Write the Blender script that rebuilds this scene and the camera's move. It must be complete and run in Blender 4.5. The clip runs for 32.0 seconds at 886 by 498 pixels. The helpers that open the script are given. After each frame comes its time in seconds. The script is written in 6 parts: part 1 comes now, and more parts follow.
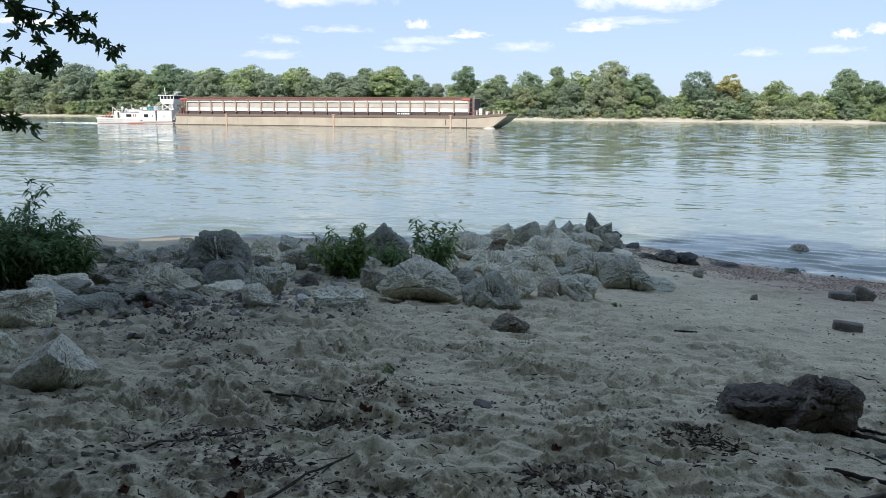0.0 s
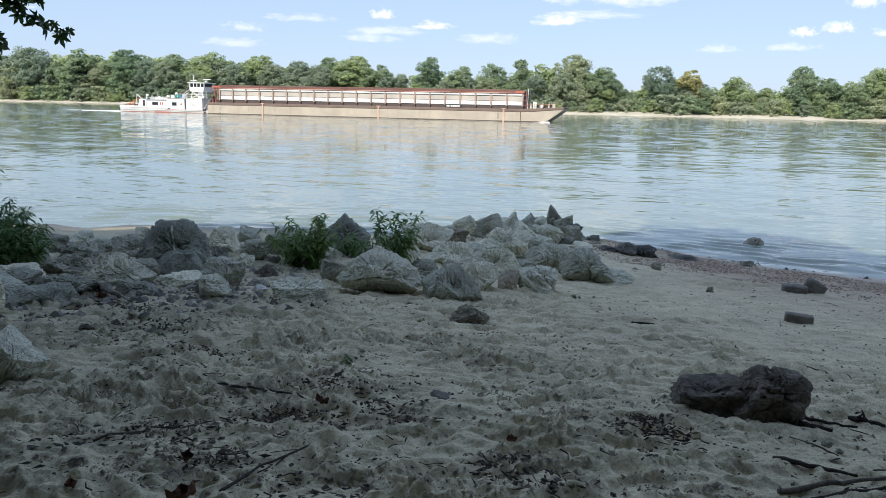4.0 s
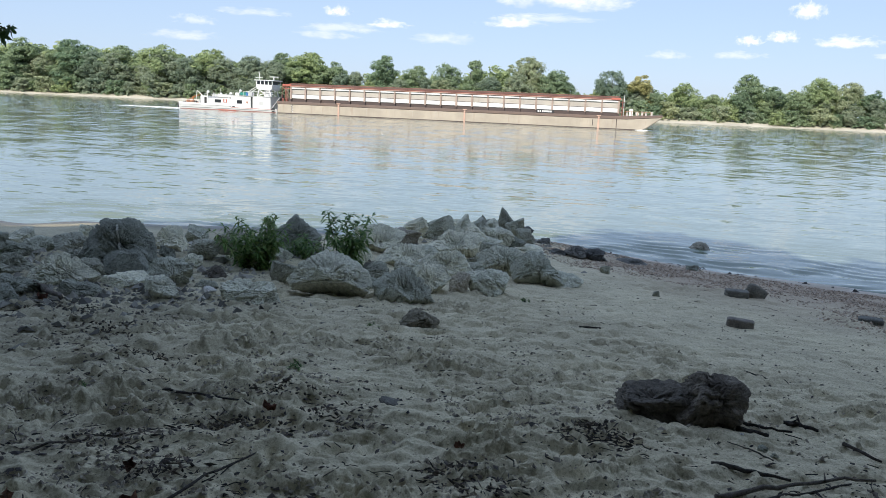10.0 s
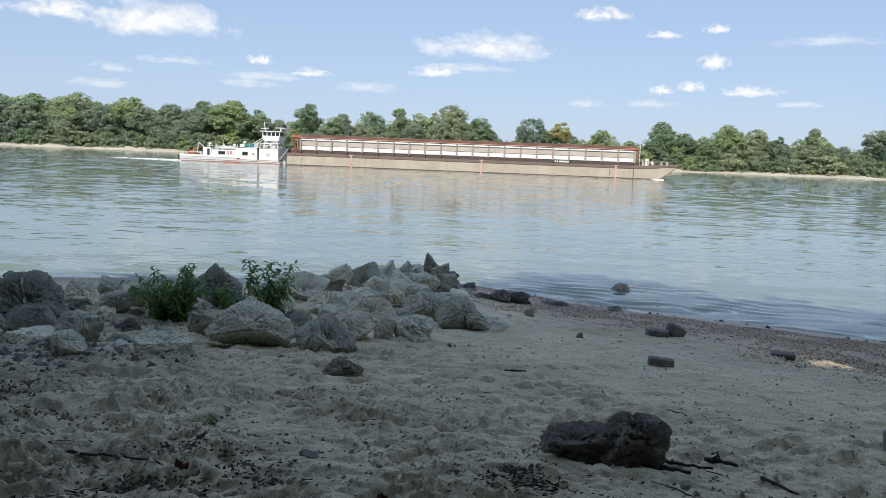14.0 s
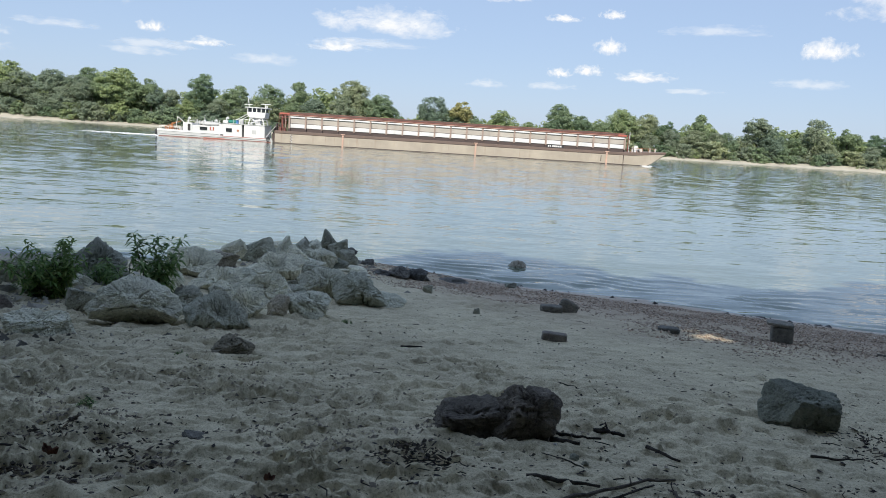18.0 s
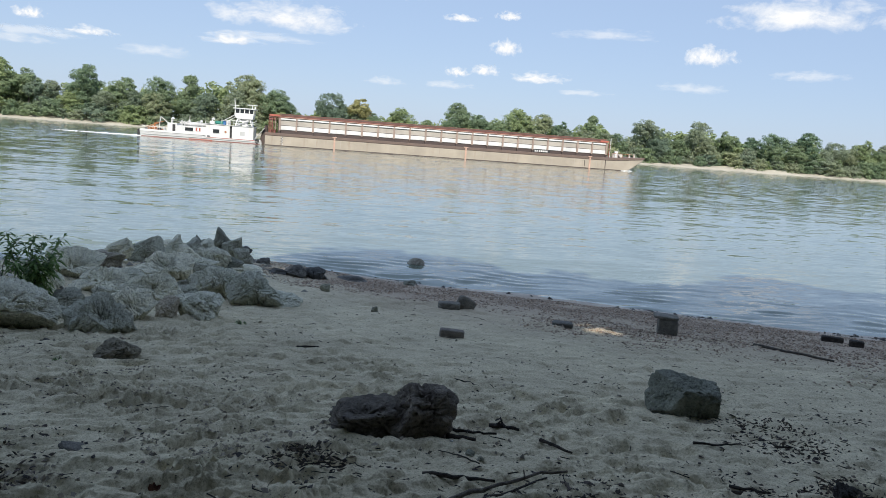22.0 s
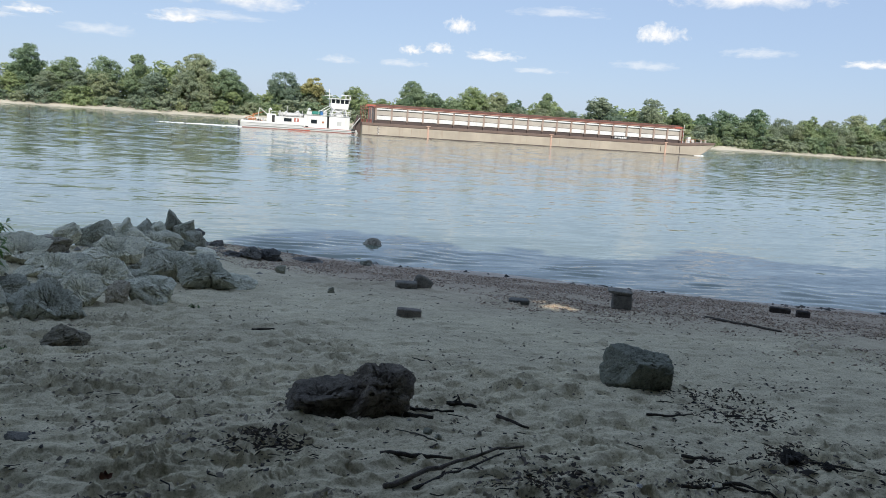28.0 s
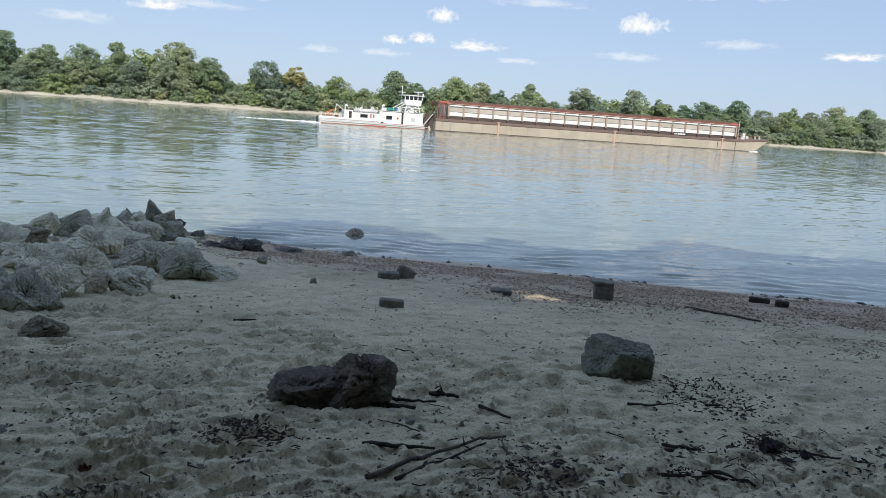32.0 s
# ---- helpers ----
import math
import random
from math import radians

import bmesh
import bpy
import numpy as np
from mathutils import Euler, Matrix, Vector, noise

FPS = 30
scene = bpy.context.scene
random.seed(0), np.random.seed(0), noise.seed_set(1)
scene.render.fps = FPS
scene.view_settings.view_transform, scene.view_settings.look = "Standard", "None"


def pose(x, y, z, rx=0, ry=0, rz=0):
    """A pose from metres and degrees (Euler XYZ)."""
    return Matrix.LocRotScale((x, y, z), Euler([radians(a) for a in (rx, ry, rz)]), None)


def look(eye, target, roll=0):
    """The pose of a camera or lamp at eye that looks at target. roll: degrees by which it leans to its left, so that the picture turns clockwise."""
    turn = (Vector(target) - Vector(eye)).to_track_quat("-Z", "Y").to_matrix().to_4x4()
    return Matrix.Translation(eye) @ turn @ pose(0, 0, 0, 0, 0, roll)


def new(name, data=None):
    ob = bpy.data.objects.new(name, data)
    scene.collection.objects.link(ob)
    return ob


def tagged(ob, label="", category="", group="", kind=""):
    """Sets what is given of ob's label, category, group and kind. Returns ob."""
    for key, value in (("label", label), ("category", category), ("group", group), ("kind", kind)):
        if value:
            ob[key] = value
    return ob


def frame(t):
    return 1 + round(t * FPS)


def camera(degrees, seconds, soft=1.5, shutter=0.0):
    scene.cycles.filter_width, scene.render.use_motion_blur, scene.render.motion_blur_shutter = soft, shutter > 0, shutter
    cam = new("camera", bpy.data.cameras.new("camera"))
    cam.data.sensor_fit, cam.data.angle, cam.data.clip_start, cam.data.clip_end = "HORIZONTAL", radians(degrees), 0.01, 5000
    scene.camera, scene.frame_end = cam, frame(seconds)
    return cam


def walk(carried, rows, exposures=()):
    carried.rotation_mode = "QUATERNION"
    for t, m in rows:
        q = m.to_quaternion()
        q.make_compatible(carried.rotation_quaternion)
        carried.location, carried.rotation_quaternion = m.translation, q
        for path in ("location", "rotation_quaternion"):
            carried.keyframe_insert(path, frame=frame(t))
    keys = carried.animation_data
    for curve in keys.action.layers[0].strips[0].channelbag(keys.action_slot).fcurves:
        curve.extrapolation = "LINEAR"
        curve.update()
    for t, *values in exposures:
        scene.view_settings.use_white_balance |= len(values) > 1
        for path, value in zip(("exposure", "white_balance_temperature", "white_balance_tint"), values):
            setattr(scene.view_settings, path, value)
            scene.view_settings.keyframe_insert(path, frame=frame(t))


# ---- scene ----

DEGREES = 59.75


def aim(x, y, z, yaw, pitch, roll):
    """A hand-held camera's pose: yaw to the left, pitch up, roll clockwise in the picture."""
    return pose(x, y, z, 90 + pitch, 0, yaw) @ pose(0, 0, 0, 0, 0, roll)


PATH = [
    (0.0, aim(-0.145, -0.108, 3.101, -0.12, -10.08, 0.35)),
    (0.5, aim(-0.142, -0.106, 3.102, -0.35, -10.15, 0.47)),
    (1.0, aim(-0.138, -0.107, 3.099, -0.61, -10.26, 0.53)),
    (1.5, aim(-0.133, -0.114, 3.096, -1.18, -10.38, 0.66)),
    (2.0, aim(-0.124, -0.104, 3.093, -1.83, -10.40, 0.90)),
    (2.5, aim(-0.128, -0.100, 3.094, -2.18, -10.43, 1.01)),
    (3.0, aim(-0.124, -0.094, 3.093, -2.61, -10.50, 1.12)),
    (3.5, aim(-0.119, -0.099, 3.097, -2.75, -10.56, 1.17)),
    (5.5, aim(-0.113, -0.100, 3.097, -3.88, -11.07, 1.38)),
    (6.0, aim(-0.113, -0.104, 3.094, -4.32, -11.11, 1.57)),
    (6.5, aim(-0.111, -0.097, 3.093, -4.66, -11.19, 1.73)),
    (7.0, aim(-0.111, -0.097, 3.091, -4.67, -11.29, 1.76)),
    (7.5, aim(-0.110, -0.096, 3.094, -4.69, -11.31, 1.70)),
    (8.0, aim(-0.110, -0.100, 3.094, -4.78, -11.29, 1.52)),
    (8.5, aim(-0.106, -0.094, 3.098, -4.84, -11.26, 1.39)),
    (9.0, aim(-0.088, -0.092, 3.098, -5.00, -11.11, 0.51)),
    (9.5, aim(-0.103, -0.096, 3.092, -6.32, -11.04, 2.05)),
    (10.0, aim(-0.105, -0.112, 3.142, -6.48, -10.61, 2.52)),
    (10.5, aim(-0.063, -0.150, 3.200, -7.31, -7.93, 3.12)),
    (11.0, aim(-0.050, -0.157, 3.214, -11.21, -7.78, 3.63)),
    (11.5, aim(-0.059, -0.164, 3.217, -11.13, -8.02, 3.52)),
    (12.0, aim(-0.080, -0.126, 3.201, -10.42, -7.96, 3.14)),
    (12.5, aim(-0.065, -0.077, 3.160, -9.30, -6.71, 2.51)),
    (13.0, aim(-0.063, -0.078, 3.131, -9.79, -6.27, 2.48)),
    (13.5, aim(-0.050, -0.061, 3.132, -10.97, -6.99, 2.17)),
    (14.0, aim(-0.061, -0.077, 3.131, -11.80, -6.97, 2.20)),
    (14.5, aim(-0.058, -0.064, 3.120, -12.46, -7.07, 2.31)),
    (16.5, aim(-0.033, -0.039, 3.107, -17.13, -7.43, 3.45)),
    (17.0, aim(-0.014, -0.011, 3.094, -17.83, -7.57, 3.49)),
    (17.5, aim(-0.014, -0.015, 3.098, -18.58, -7.99, 3.56)),
    (18.0, aim(-0.004, -0.002, 3.095, -19.32, -8.24, 3.65)),
    (18.5, aim(-0.005, -0.003, 3.098, -19.93, -8.22, 3.71)),
    (19.0, aim(0.000, 0.000, 3.100, -20.62, -8.30, 3.63)),
    (19.5, aim(0.004, 0.001, 3.098, -21.72, -8.14, 3.49)),
    (20.0, aim(0.007, 0.002, 3.099, -23.34, -7.91, 3.87)),
    (20.5, aim(0.009, -0.004, 3.100, -24.07, -7.72, 3.95)),
    (21.0, aim(0.020, 0.004, 3.099, -25.53, -7.65, 4.09)),
    (21.5, aim(0.027, 0.012, 3.093, -26.55, -7.82, 4.23)),
    (22.0, aim(0.029, 0.014, 3.095, -26.84, -7.90, 4.35)),
    (22.5, aim(0.030, 0.015, 3.095, -26.91, -8.05, 4.30)),
    (23.0, aim(0.030, 0.012, 3.094, -26.99, -8.16, 4.33)),
    (23.5, aim(0.036, 0.014, 3.092, -27.50, -8.24, 4.38)),
    (24.0, aim(0.040, 0.019, 3.091, -28.24, -8.24, 4.49)),
    (24.5, aim(0.041, 0.023, 3.088, -28.83, -8.30, 4.64)),
    (25.0, aim(0.043, 0.021, 3.089, -29.12, -8.30, 4.67)),
    (25.5, aim(0.044, 0.018, 3.090, -29.54, -8.42, 4.55)),
    (27.5, aim(0.053, 0.020, 3.091, -30.01, -9.01, 4.00)),
    (28.0, aim(0.051, 0.021, 3.091, -30.15, -9.21, 3.89)),
    (28.5, aim(0.052, 0.023, 3.090, -30.36, -9.37, 3.94)),
    (29.0, aim(0.053, 0.022, 3.090, -30.47, -9.36, 3.91)),
    (29.5, aim(0.055, 0.024, 3.089, -30.51, -9.42, 4.01)),
    (30.0, aim(0.051, 0.020, 3.091, -30.64, -9.55, 4.05)),
    (30.5, aim(0.054, 0.026, 3.086, -30.85, -9.67, 4.18)),
    (31.0, aim(0.053, 0.023, 3.090, -31.21, -9.71, 4.22)),
    (31.5, aim(0.055, 0.025, 3.089, -31.46, -9.74, 4.24)),
    (32.0, aim(0.057, 0.025, 3.090, -31.49, -9.83, 4.13)),
]
cam = camera(DEGREES, 32.0, soft=0.6)
walk(cam, PATH, exposures=((0.0, 0.4), (6.0, 0.42), (9.5, 0.43), (11.0, 0.24), (16.0, 0.15), (32.0, 0.14)))


# ---- daylight: an afternoon sun behind the camera, over the trees on the near bank ----
SUN_AZ, SUN_EL = 205.0, 42.0        # degrees clockwise from +y, degrees above the horizon
world = bpy.data.worlds.new("sky")
scene.world = world
world.use_nodes = True
wn, wl = world.node_tree.nodes, world.node_tree.links
sky = wn.new("ShaderNodeTexSky")
sky.sky_type = "NISHITA"
sky.sun_disc = False
sky.sun_elevation, sky.sun_rotation = radians(SUN_EL), radians(SUN_AZ)
sky.altitude, sky.air_density, sky.dust_density, sky.ozone_density = 100, 1.0, 0.6, 2.0
wn["Background"].inputs["Strength"].default_value = 0.13
haze = wn.new("ShaderNodeMix")                    # summer haze pales the whole sky
haze.data_type = "RGBA"
haze.inputs[0].default_value = 0.75
haze.inputs[7].default_value = (2.88, 3.76, 5.48, 1)
wl.new(sky.outputs["Color"], haze.inputs[6])
wl.new(haze.outputs[2], wn["Background"].inputs["Color"])

sun = new("sun", bpy.data.lights.new("sun", "SUN"))
sun.data.energy, sun.data.angle, sun.data.color = 4.6, radians(0.5), (1.0, 0.94, 0.84)
_a, _e = radians(SUN_AZ), radians(SUN_EL)
SUN_DIR = Vector((math.sin(_a) * math.cos(_e), math.cos(_a) * math.cos(_e), math.sin(_e)))
sun.matrix_world = look(SUN_DIR * 300, (0, 0, 0))

# ---- plan ----
RIVER = radians(17)                               # the river runs across this bearing
ACROSS = Vector((math.sin(RIVER), math.cos(RIVER), 0))
ALONG = Vector((math.cos(RIVER), -math.sin(RIVER), 0))
FAIRWAY, FAR_SHORE = 149.2, 306.0                 # metres from the camera to the barge's side and the far waterline


def river(s, d, z=0.0):
    """A point s metres along the river and d metres across it."""
    p = ALONG * s + ACROSS * d
    return Vector((p.x, p.y, z))


# ---- node materials ----
def nodes_of(name):
    m = bpy.data.materials.new(name)
    m.use_nodes = True
    nt = m.node_tree
    return m, nt.nodes, nt.links, nt.nodes["Principled BSDF"]


def coords(n, l, space="Object", scale=(1, 1, 1)):
    tc, mp = n.new("ShaderNodeTexCoord"), n.new("ShaderNodeMapping")
    mp.inputs["Scale"].default_value = scale
    l.new(tc.outputs[space], mp.inputs["Vector"])
    return mp.outputs["Vector"]


def noise_tex(n, l, vec, scale, detail=4.0, rough=0.55, warp=0.0):
    t = n.new("ShaderNodeTexNoise")
    t.inputs["Scale"].default_value, t.inputs["Detail"].default_value = scale, detail
    t.inputs["Roughness"].default_value, t.inputs["Distortion"].default_value = rough, warp
    l.new(vec, t.inputs["Vector"])
    return t.outputs["Fac"]


def ramp(n, l, fac, stops):
    r = n.new("ShaderNodeValToRGB")
    while len(r.color_ramp.elements) < len(stops):
        r.color_ramp.elements.new(0.5)
    for e, (p, c) in zip(r.color_ramp.elements, stops):
        e.position, e.color = p, (*c, 1) if len(c) == 3 else c
    l.new(fac, r.inputs["Fac"])
    return r.outputs["Color"]


def blend(n, l, fac, a, b, mode="MIX"):
    m = n.new("ShaderNodeMix")
    m.data_type, m.blend_type = "RGBA", mode
    for key, v in ((0, fac), (6, a), (7, b)):
        if isinstance(v, (int, float)):
            m.inputs[key].default_value = v
        elif isinstance(v, tuple):
            m.inputs[key].default_value = (*v, 1)
        else:
            l.new(v, m.inputs[key])
    return m.outputs[2]


def bump(n, l, bsdf, heights):
    """heights: (socket, strength, distance) from coarse to fine."""
    last = None
    for h, s, d in heights:
        b = n.new("ShaderNodeBump")
        b.inputs["Strength"].default_value, b.inputs["Distance"].default_value = s, d
        l.new(h, b.inputs["Height"])
        if last:
            l.new(last, b.inputs["Normal"])
        last = b.outputs["Normal"]
    l.new(last, bsdf.inputs["Normal"])


def shade(c, k):
    return tuple(min(1, v * k) for v in c)


def paint(name, color, rough=0.45, wear=(0.35, 0.2, 0.12), worn=0.25, scale=0.6, metal=0.0):
    """Weathered paint: two scales of fading and streaks of rust or dirt."""
    m, n, l, b = nodes_of(name)
    v, vs = coords(n, l), coords(n, l, scale=(1.0, 1.0, 0.12))
    fade = ramp(n, l, noise_tex(n, l, v, scale, 5), ((0.3, shade(color, 0.84)), (0.7, shade(color, 1.08))))
    streak = ramp(n, l, noise_tex(n, l, vs, scale * 3.2, 6, 0.65), ((0.56, (0, 0, 0)), (0.74, (worn, worn, worn))))
    l.new(blend(n, l, streak, fade, wear), b.inputs["Base Color"])
    b.inputs["Roughness"].default_value, b.inputs["Metallic"].default_value = rough, metal
    bump(n, l, b, ((noise_tex(n, l, v, 9, 4), 0.15, 0.01),))
    return m


def stone(name, dark, mid, pale, scale=6.0, rough=0.93, green=0.0):
    m, n, l, b = nodes_of(name)
    v = coords(n, l)
    info = n.new("ShaderNodeObjectInfo")
    mv = n.new("ShaderNodeVectorMath")
    mv.operation = "ADD"
    l.new(v, mv.inputs[0])
    sc = n.new("ShaderNodeMath")
    sc.operation = "MULTIPLY"
    sc.inputs[1].default_value = 37.0
    l.new(info.outputs["Random"], sc.inputs[0])
    l.new(sc.outputs[0], mv.inputs[1])
    v = mv.outputs[0]
    c = ramp(n, l, noise_tex(n, l, v, scale, 7, 0.66, 0.4), ((0.25, dark), (0.5, mid), (0.75, pale)))
    # dark flecks put the shade of small pits into the stone's colour
    fine = ramp(n, l, noise_tex(n, l, v, scale * 7, 7, 0.8, 0.6), ((0.36, (0.34, 0.34, 0.34)), (0.5, (1.12, 1.115, 1.1))))
    c = blend(n, l, 0.9, c, fine, "MULTIPLY")
    tone = ramp(n, l, info.outputs["Random"], ((0.0, (0.68, 0.7, 0.7)), (1.0, (1.16, 1.13, 1.07))))
    c = blend(n, l, 1.0, c, tone, "MULTIPLY")
    if green:
        lichen = ramp(n, l, noise_tex(n, l, v, 2.3, 4), ((0.52, (0, 0, 0)), (0.7, (green, green, green))))
        c = blend(n, l, lichen, c, (0.16, 0.2, 0.13))
    l.new(c, b.inputs["Base Color"])
    b.inputs["Roughness"].default_value = rough
    bump(n, l, b, ((noise_tex(n, l, v, scale * 1.2, 5, 0.6, 0.4), 0.7, 0.04), (noise_tex(n, l, v, scale * 6, 6, 0.75, 0.5), 0.9, 0.02)))
    return m


def foliage(name, dark, mid, pale, through_leaf=0.35, rough=0.6, spread=0.9):
    """Leaves: colour differs from tree to tree and from leaf to leaf, some light passes through."""
    m, n, l, b = nodes_of(name)
    geo, info = n.new("ShaderNodeNewGeometry"), n.new("ShaderNodeObjectInfo")
    leaf = ramp(n, l, geo.outputs["Random Per Island"], ((0.0, dark), (0.5, mid), (1.0, pale)))
    tree = ramp(n, l, info.outputs["Random"], ((0.0, (0.66, 0.78, 0.78)), (0.35, (0.92, 0.95, 0.92)), (0.7, (1.08, 1.07, 0.98)), (1.0, (1.32, 1.24, 0.95))))
    c = blend(n, l, spread, leaf, blend(n, l, 1.0, leaf, tree, "MULTIPLY"))
    l.new(c, b.inputs["Base Color"])
    b.inputs["Roughness"].default_value = rough
    tr, mix = n.new("ShaderNodeBsdfTranslucent"), n.new("ShaderNodeMixShader")
    l.new(c, tr.inputs["Color"])
    mix.inputs[0].default_value = through_leaf
    l.new(b.outputs[0], mix.inputs[1])
    l.new(tr.outputs[0], mix.inputs[2])
    l.new(mix.outputs[0], n["Material Output"].inputs["Surface"])
    return m


ROCK_GREY = stone("limestone", (0.385, 0.378, 0.307), (0.665, 0.651, 0.538), (0.772, 0.766, 0.640), green=0.3)
ROCK_DARK = stone("dark_stone", (0.178, 0.178, 0.149), (0.355, 0.357, 0.298), (0.524, 0.530, 0.447), green=0.25)
BLOCK_STONE = stone("lichened_block_stone", (0.15, 0.155, 0.12), (0.3, 0.305, 0.24), (0.44, 0.445, 0.35), scale=8, green=0.4)
ROCK_OCHRE = stone("ochre_conglomerate", (0.1, 0.09, 0.068), (0.22, 0.2, 0.15), (0.34, 0.31, 0.24), scale=11)
ROCK_WET = stone("wet_stone", (0.05, 0.05, 0.046), (0.11, 0.108, 0.1), (0.2, 0.195, 0.18), rough=0.6)
SEAM = stone("pale_seam", (0.4, 0.39, 0.35), (0.55, 0.54, 0.49), (0.68, 0.67, 0.62), scale=12)
ROCK_PALE = stone("pale_stone", (0.408, 0.406, 0.336), (0.681, 0.677, 0.568), (0.788, 0.787, 0.672), green=0.3)
ROCK_TAN = stone("tan_stone", (0.303, 0.276, 0.227), (0.464, 0.423, 0.351), (0.571, 0.534, 0.455))
ROCK_BROWN = stone("brown_conglomerate", (0.07, 0.06, 0.05), (0.155, 0.135, 0.113), (0.27, 0.24, 0.2), scale=11)
CONCRETE = stone("weathered_concrete", (0.11, 0.107, 0.096), (0.2, 0.192, 0.172), (0.3, 0.288, 0.26), scale=8)
BRICK = stone("old_brick", (0.11, 0.1, 0.09), (0.19, 0.172, 0.155), (0.27, 0.25, 0.23), scale=9)
# far leaves are painted paler than real ones, against self-shadow and distance haze
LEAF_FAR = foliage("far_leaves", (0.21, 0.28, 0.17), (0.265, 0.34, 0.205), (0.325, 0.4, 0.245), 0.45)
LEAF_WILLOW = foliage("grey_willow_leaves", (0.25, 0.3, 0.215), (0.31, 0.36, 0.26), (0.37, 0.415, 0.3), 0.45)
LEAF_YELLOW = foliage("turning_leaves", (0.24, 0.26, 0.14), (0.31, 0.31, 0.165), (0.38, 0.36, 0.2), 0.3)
LEAF_NEAR = foliage("near_leaves", (0.035, 0.07, 0.02), (0.06, 0.11, 0.03), (0.1, 0.16, 0.05), 0.3)
LEAF_SHRUB = foliage("shrub_leaves", (0.07, 0.135, 0.045), (0.125, 0.23, 0.07), (0.25, 0.32, 0.14), 0.35)
BARK = stone("bark", (0.04, 0.035, 0.03), (0.09, 0.08, 0.07), (0.16, 0.145, 0.125), scale=4)
WOOD_WET = stone("dark_driftwood", (0.018, 0.015, 0.013), (0.045, 0.038, 0.033), (0.09, 0.078, 0.068), scale=14)
WOOD_GREY = stone("grey_driftwood", (0.07, 0.06, 0.05), (0.14, 0.12, 0.1), (0.22, 0.2, 0.17), scale=14)


# ---- mesh helpers ----
def add_mesh(name, verts, faces, material, smooth=False):
    me = bpy.data.meshes.new(name)
    me.from_pydata([tuple(v) for v in verts], [], faces)
    if smooth:
        me.polygons.foreach_set("use_smooth", [True] * len(me.polygons))
    me.materials.append(material)
    me.update()
    return me


def array_mesh(name, verts, faces, material, smooth=True):
    """A mesh from numpy arrays: verts (n, 3), faces (m, 3 or 4)."""
    me = bpy.data.meshes.new(name)
    k = faces.shape[1]
    me.vertices.add(len(verts))
    me.vertices.foreach_set("co", np.ascontiguousarray(verts, dtype=np.float32).ravel())
    me.loops.add(faces.size)
    me.loops.foreach_set("vertex_index", np.ascontiguousarray(faces, dtype=np.int32).ravel())
    me.polygons.add(len(faces))
    me.polygons.foreach_set("loop_start", np.arange(0, faces.size, k, dtype=np.int32))
    me.polygons.foreach_set("use_smooth", np.full(len(faces), smooth))
    me.materials.append(material)
    me.update(calc_edges=True)
    me.validate()
    return me


def part(name, bm, material, parent, label=""):
    me = bpy.data.meshes.new(name)
    bm.to_mesh(me)
    bm.free()
    me.materials.append(material)
    ob = new(name, me)
    ob.parent = parent
    return tagged(ob, label)


def thing(name, label, category, m=Matrix(), group="", kind=""):
    ob = new(name)
    ob.empty_display_size = 0.2
    ob.matrix_basis = m
    return tagged(ob, label, category, group, kind)


def box(bm, x0, x1, y0, y1, z0, z1, bevel=0.0):
    r = bmesh.ops.create_cube(bm, size=1.0, matrix=Matrix.Translation(((x0 + x1) / 2, (y0 + y1) / 2, (z0 + z1) / 2)) @ Matrix.Diagonal((abs(x1 - x0), abs(y1 - y0), abs(z1 - z0), 1)))
    if bevel:
        edges = list({e for v in r["verts"] for e in v.link_edges})
        bmesh.ops.bevel(bm, geom=edges, offset=bevel, segments=2, affect="EDGES")
    return bm


def boxed(*a, bevel=0.0):
    return box(bmesh.new(), *a, bevel=bevel)


def tube(bm, p, q, r0, r1=None, n=8):
    p, q = Vector(p), Vector(q)
    r1 = r0 if r1 is None else r1
    turn = (q - p).to_track_quat("Z", "Y").to_matrix().to_4x4()
    bmesh.ops.create_cone(bm, cap_ends=True, segments=n, radius1=r0, radius2=r1, depth=(q - p).length, matrix=Matrix.Translation((p + q) / 2) @ turn)
    return bm


def tubed(*a, **k):
    return tube(bmesh.new(), *a, **k)


def prism(bm, outline, y0, y1):
    """An outline in x and z, drawn out from y0 to y1."""
    a = [bm.verts.new((x, y0, z)) for x, z in outline]
    b = [bm.verts.new((x, y1, z)) for x, z in outline]
    k = len(outline)
    bm.faces.new(a)
    bm.faces.new(b[::-1])
    for i in range(k):
        bm.faces.new((a[i], b[i], b[(i + 1) % k], a[(i + 1) % k]))
    bmesh.ops.recalc_face_normals(bm, faces=bm.faces)
    return bm


def hashed(i, j, seed):
    h = np.sin(i * 127.1 + j * 311.7 + seed * 74.7) * 43758.5453
    return h - np.floor(h)


def value_noise(x, y, seed=0):
    i, j = np.floor(x), np.floor(y)
    u, v = x - i, y - j
    u, v = u * u * (3 - 2 * u), v * v * (3 - 2 * v)
    a, b = hashed(i, j, seed), hashed(i + 1, j, seed)
    c, d = hashed(i, j + 1, seed), hashed(i + 1, j + 1, seed)
    return (a * (1 - u) + b * u) * (1 - v) + (c * (1 - u) + d * u) * v - 0.5


def fbm(x, y, seed=0, octaves=4, gain=0.5):
    total, k = 0.0, 1.0
    for o in range(octaves):
        total = total + k * value_noise(x * 2**o + 13.7 * o, y * 2**o - 7.1 * o, seed + o)
        k *= gain
    return total


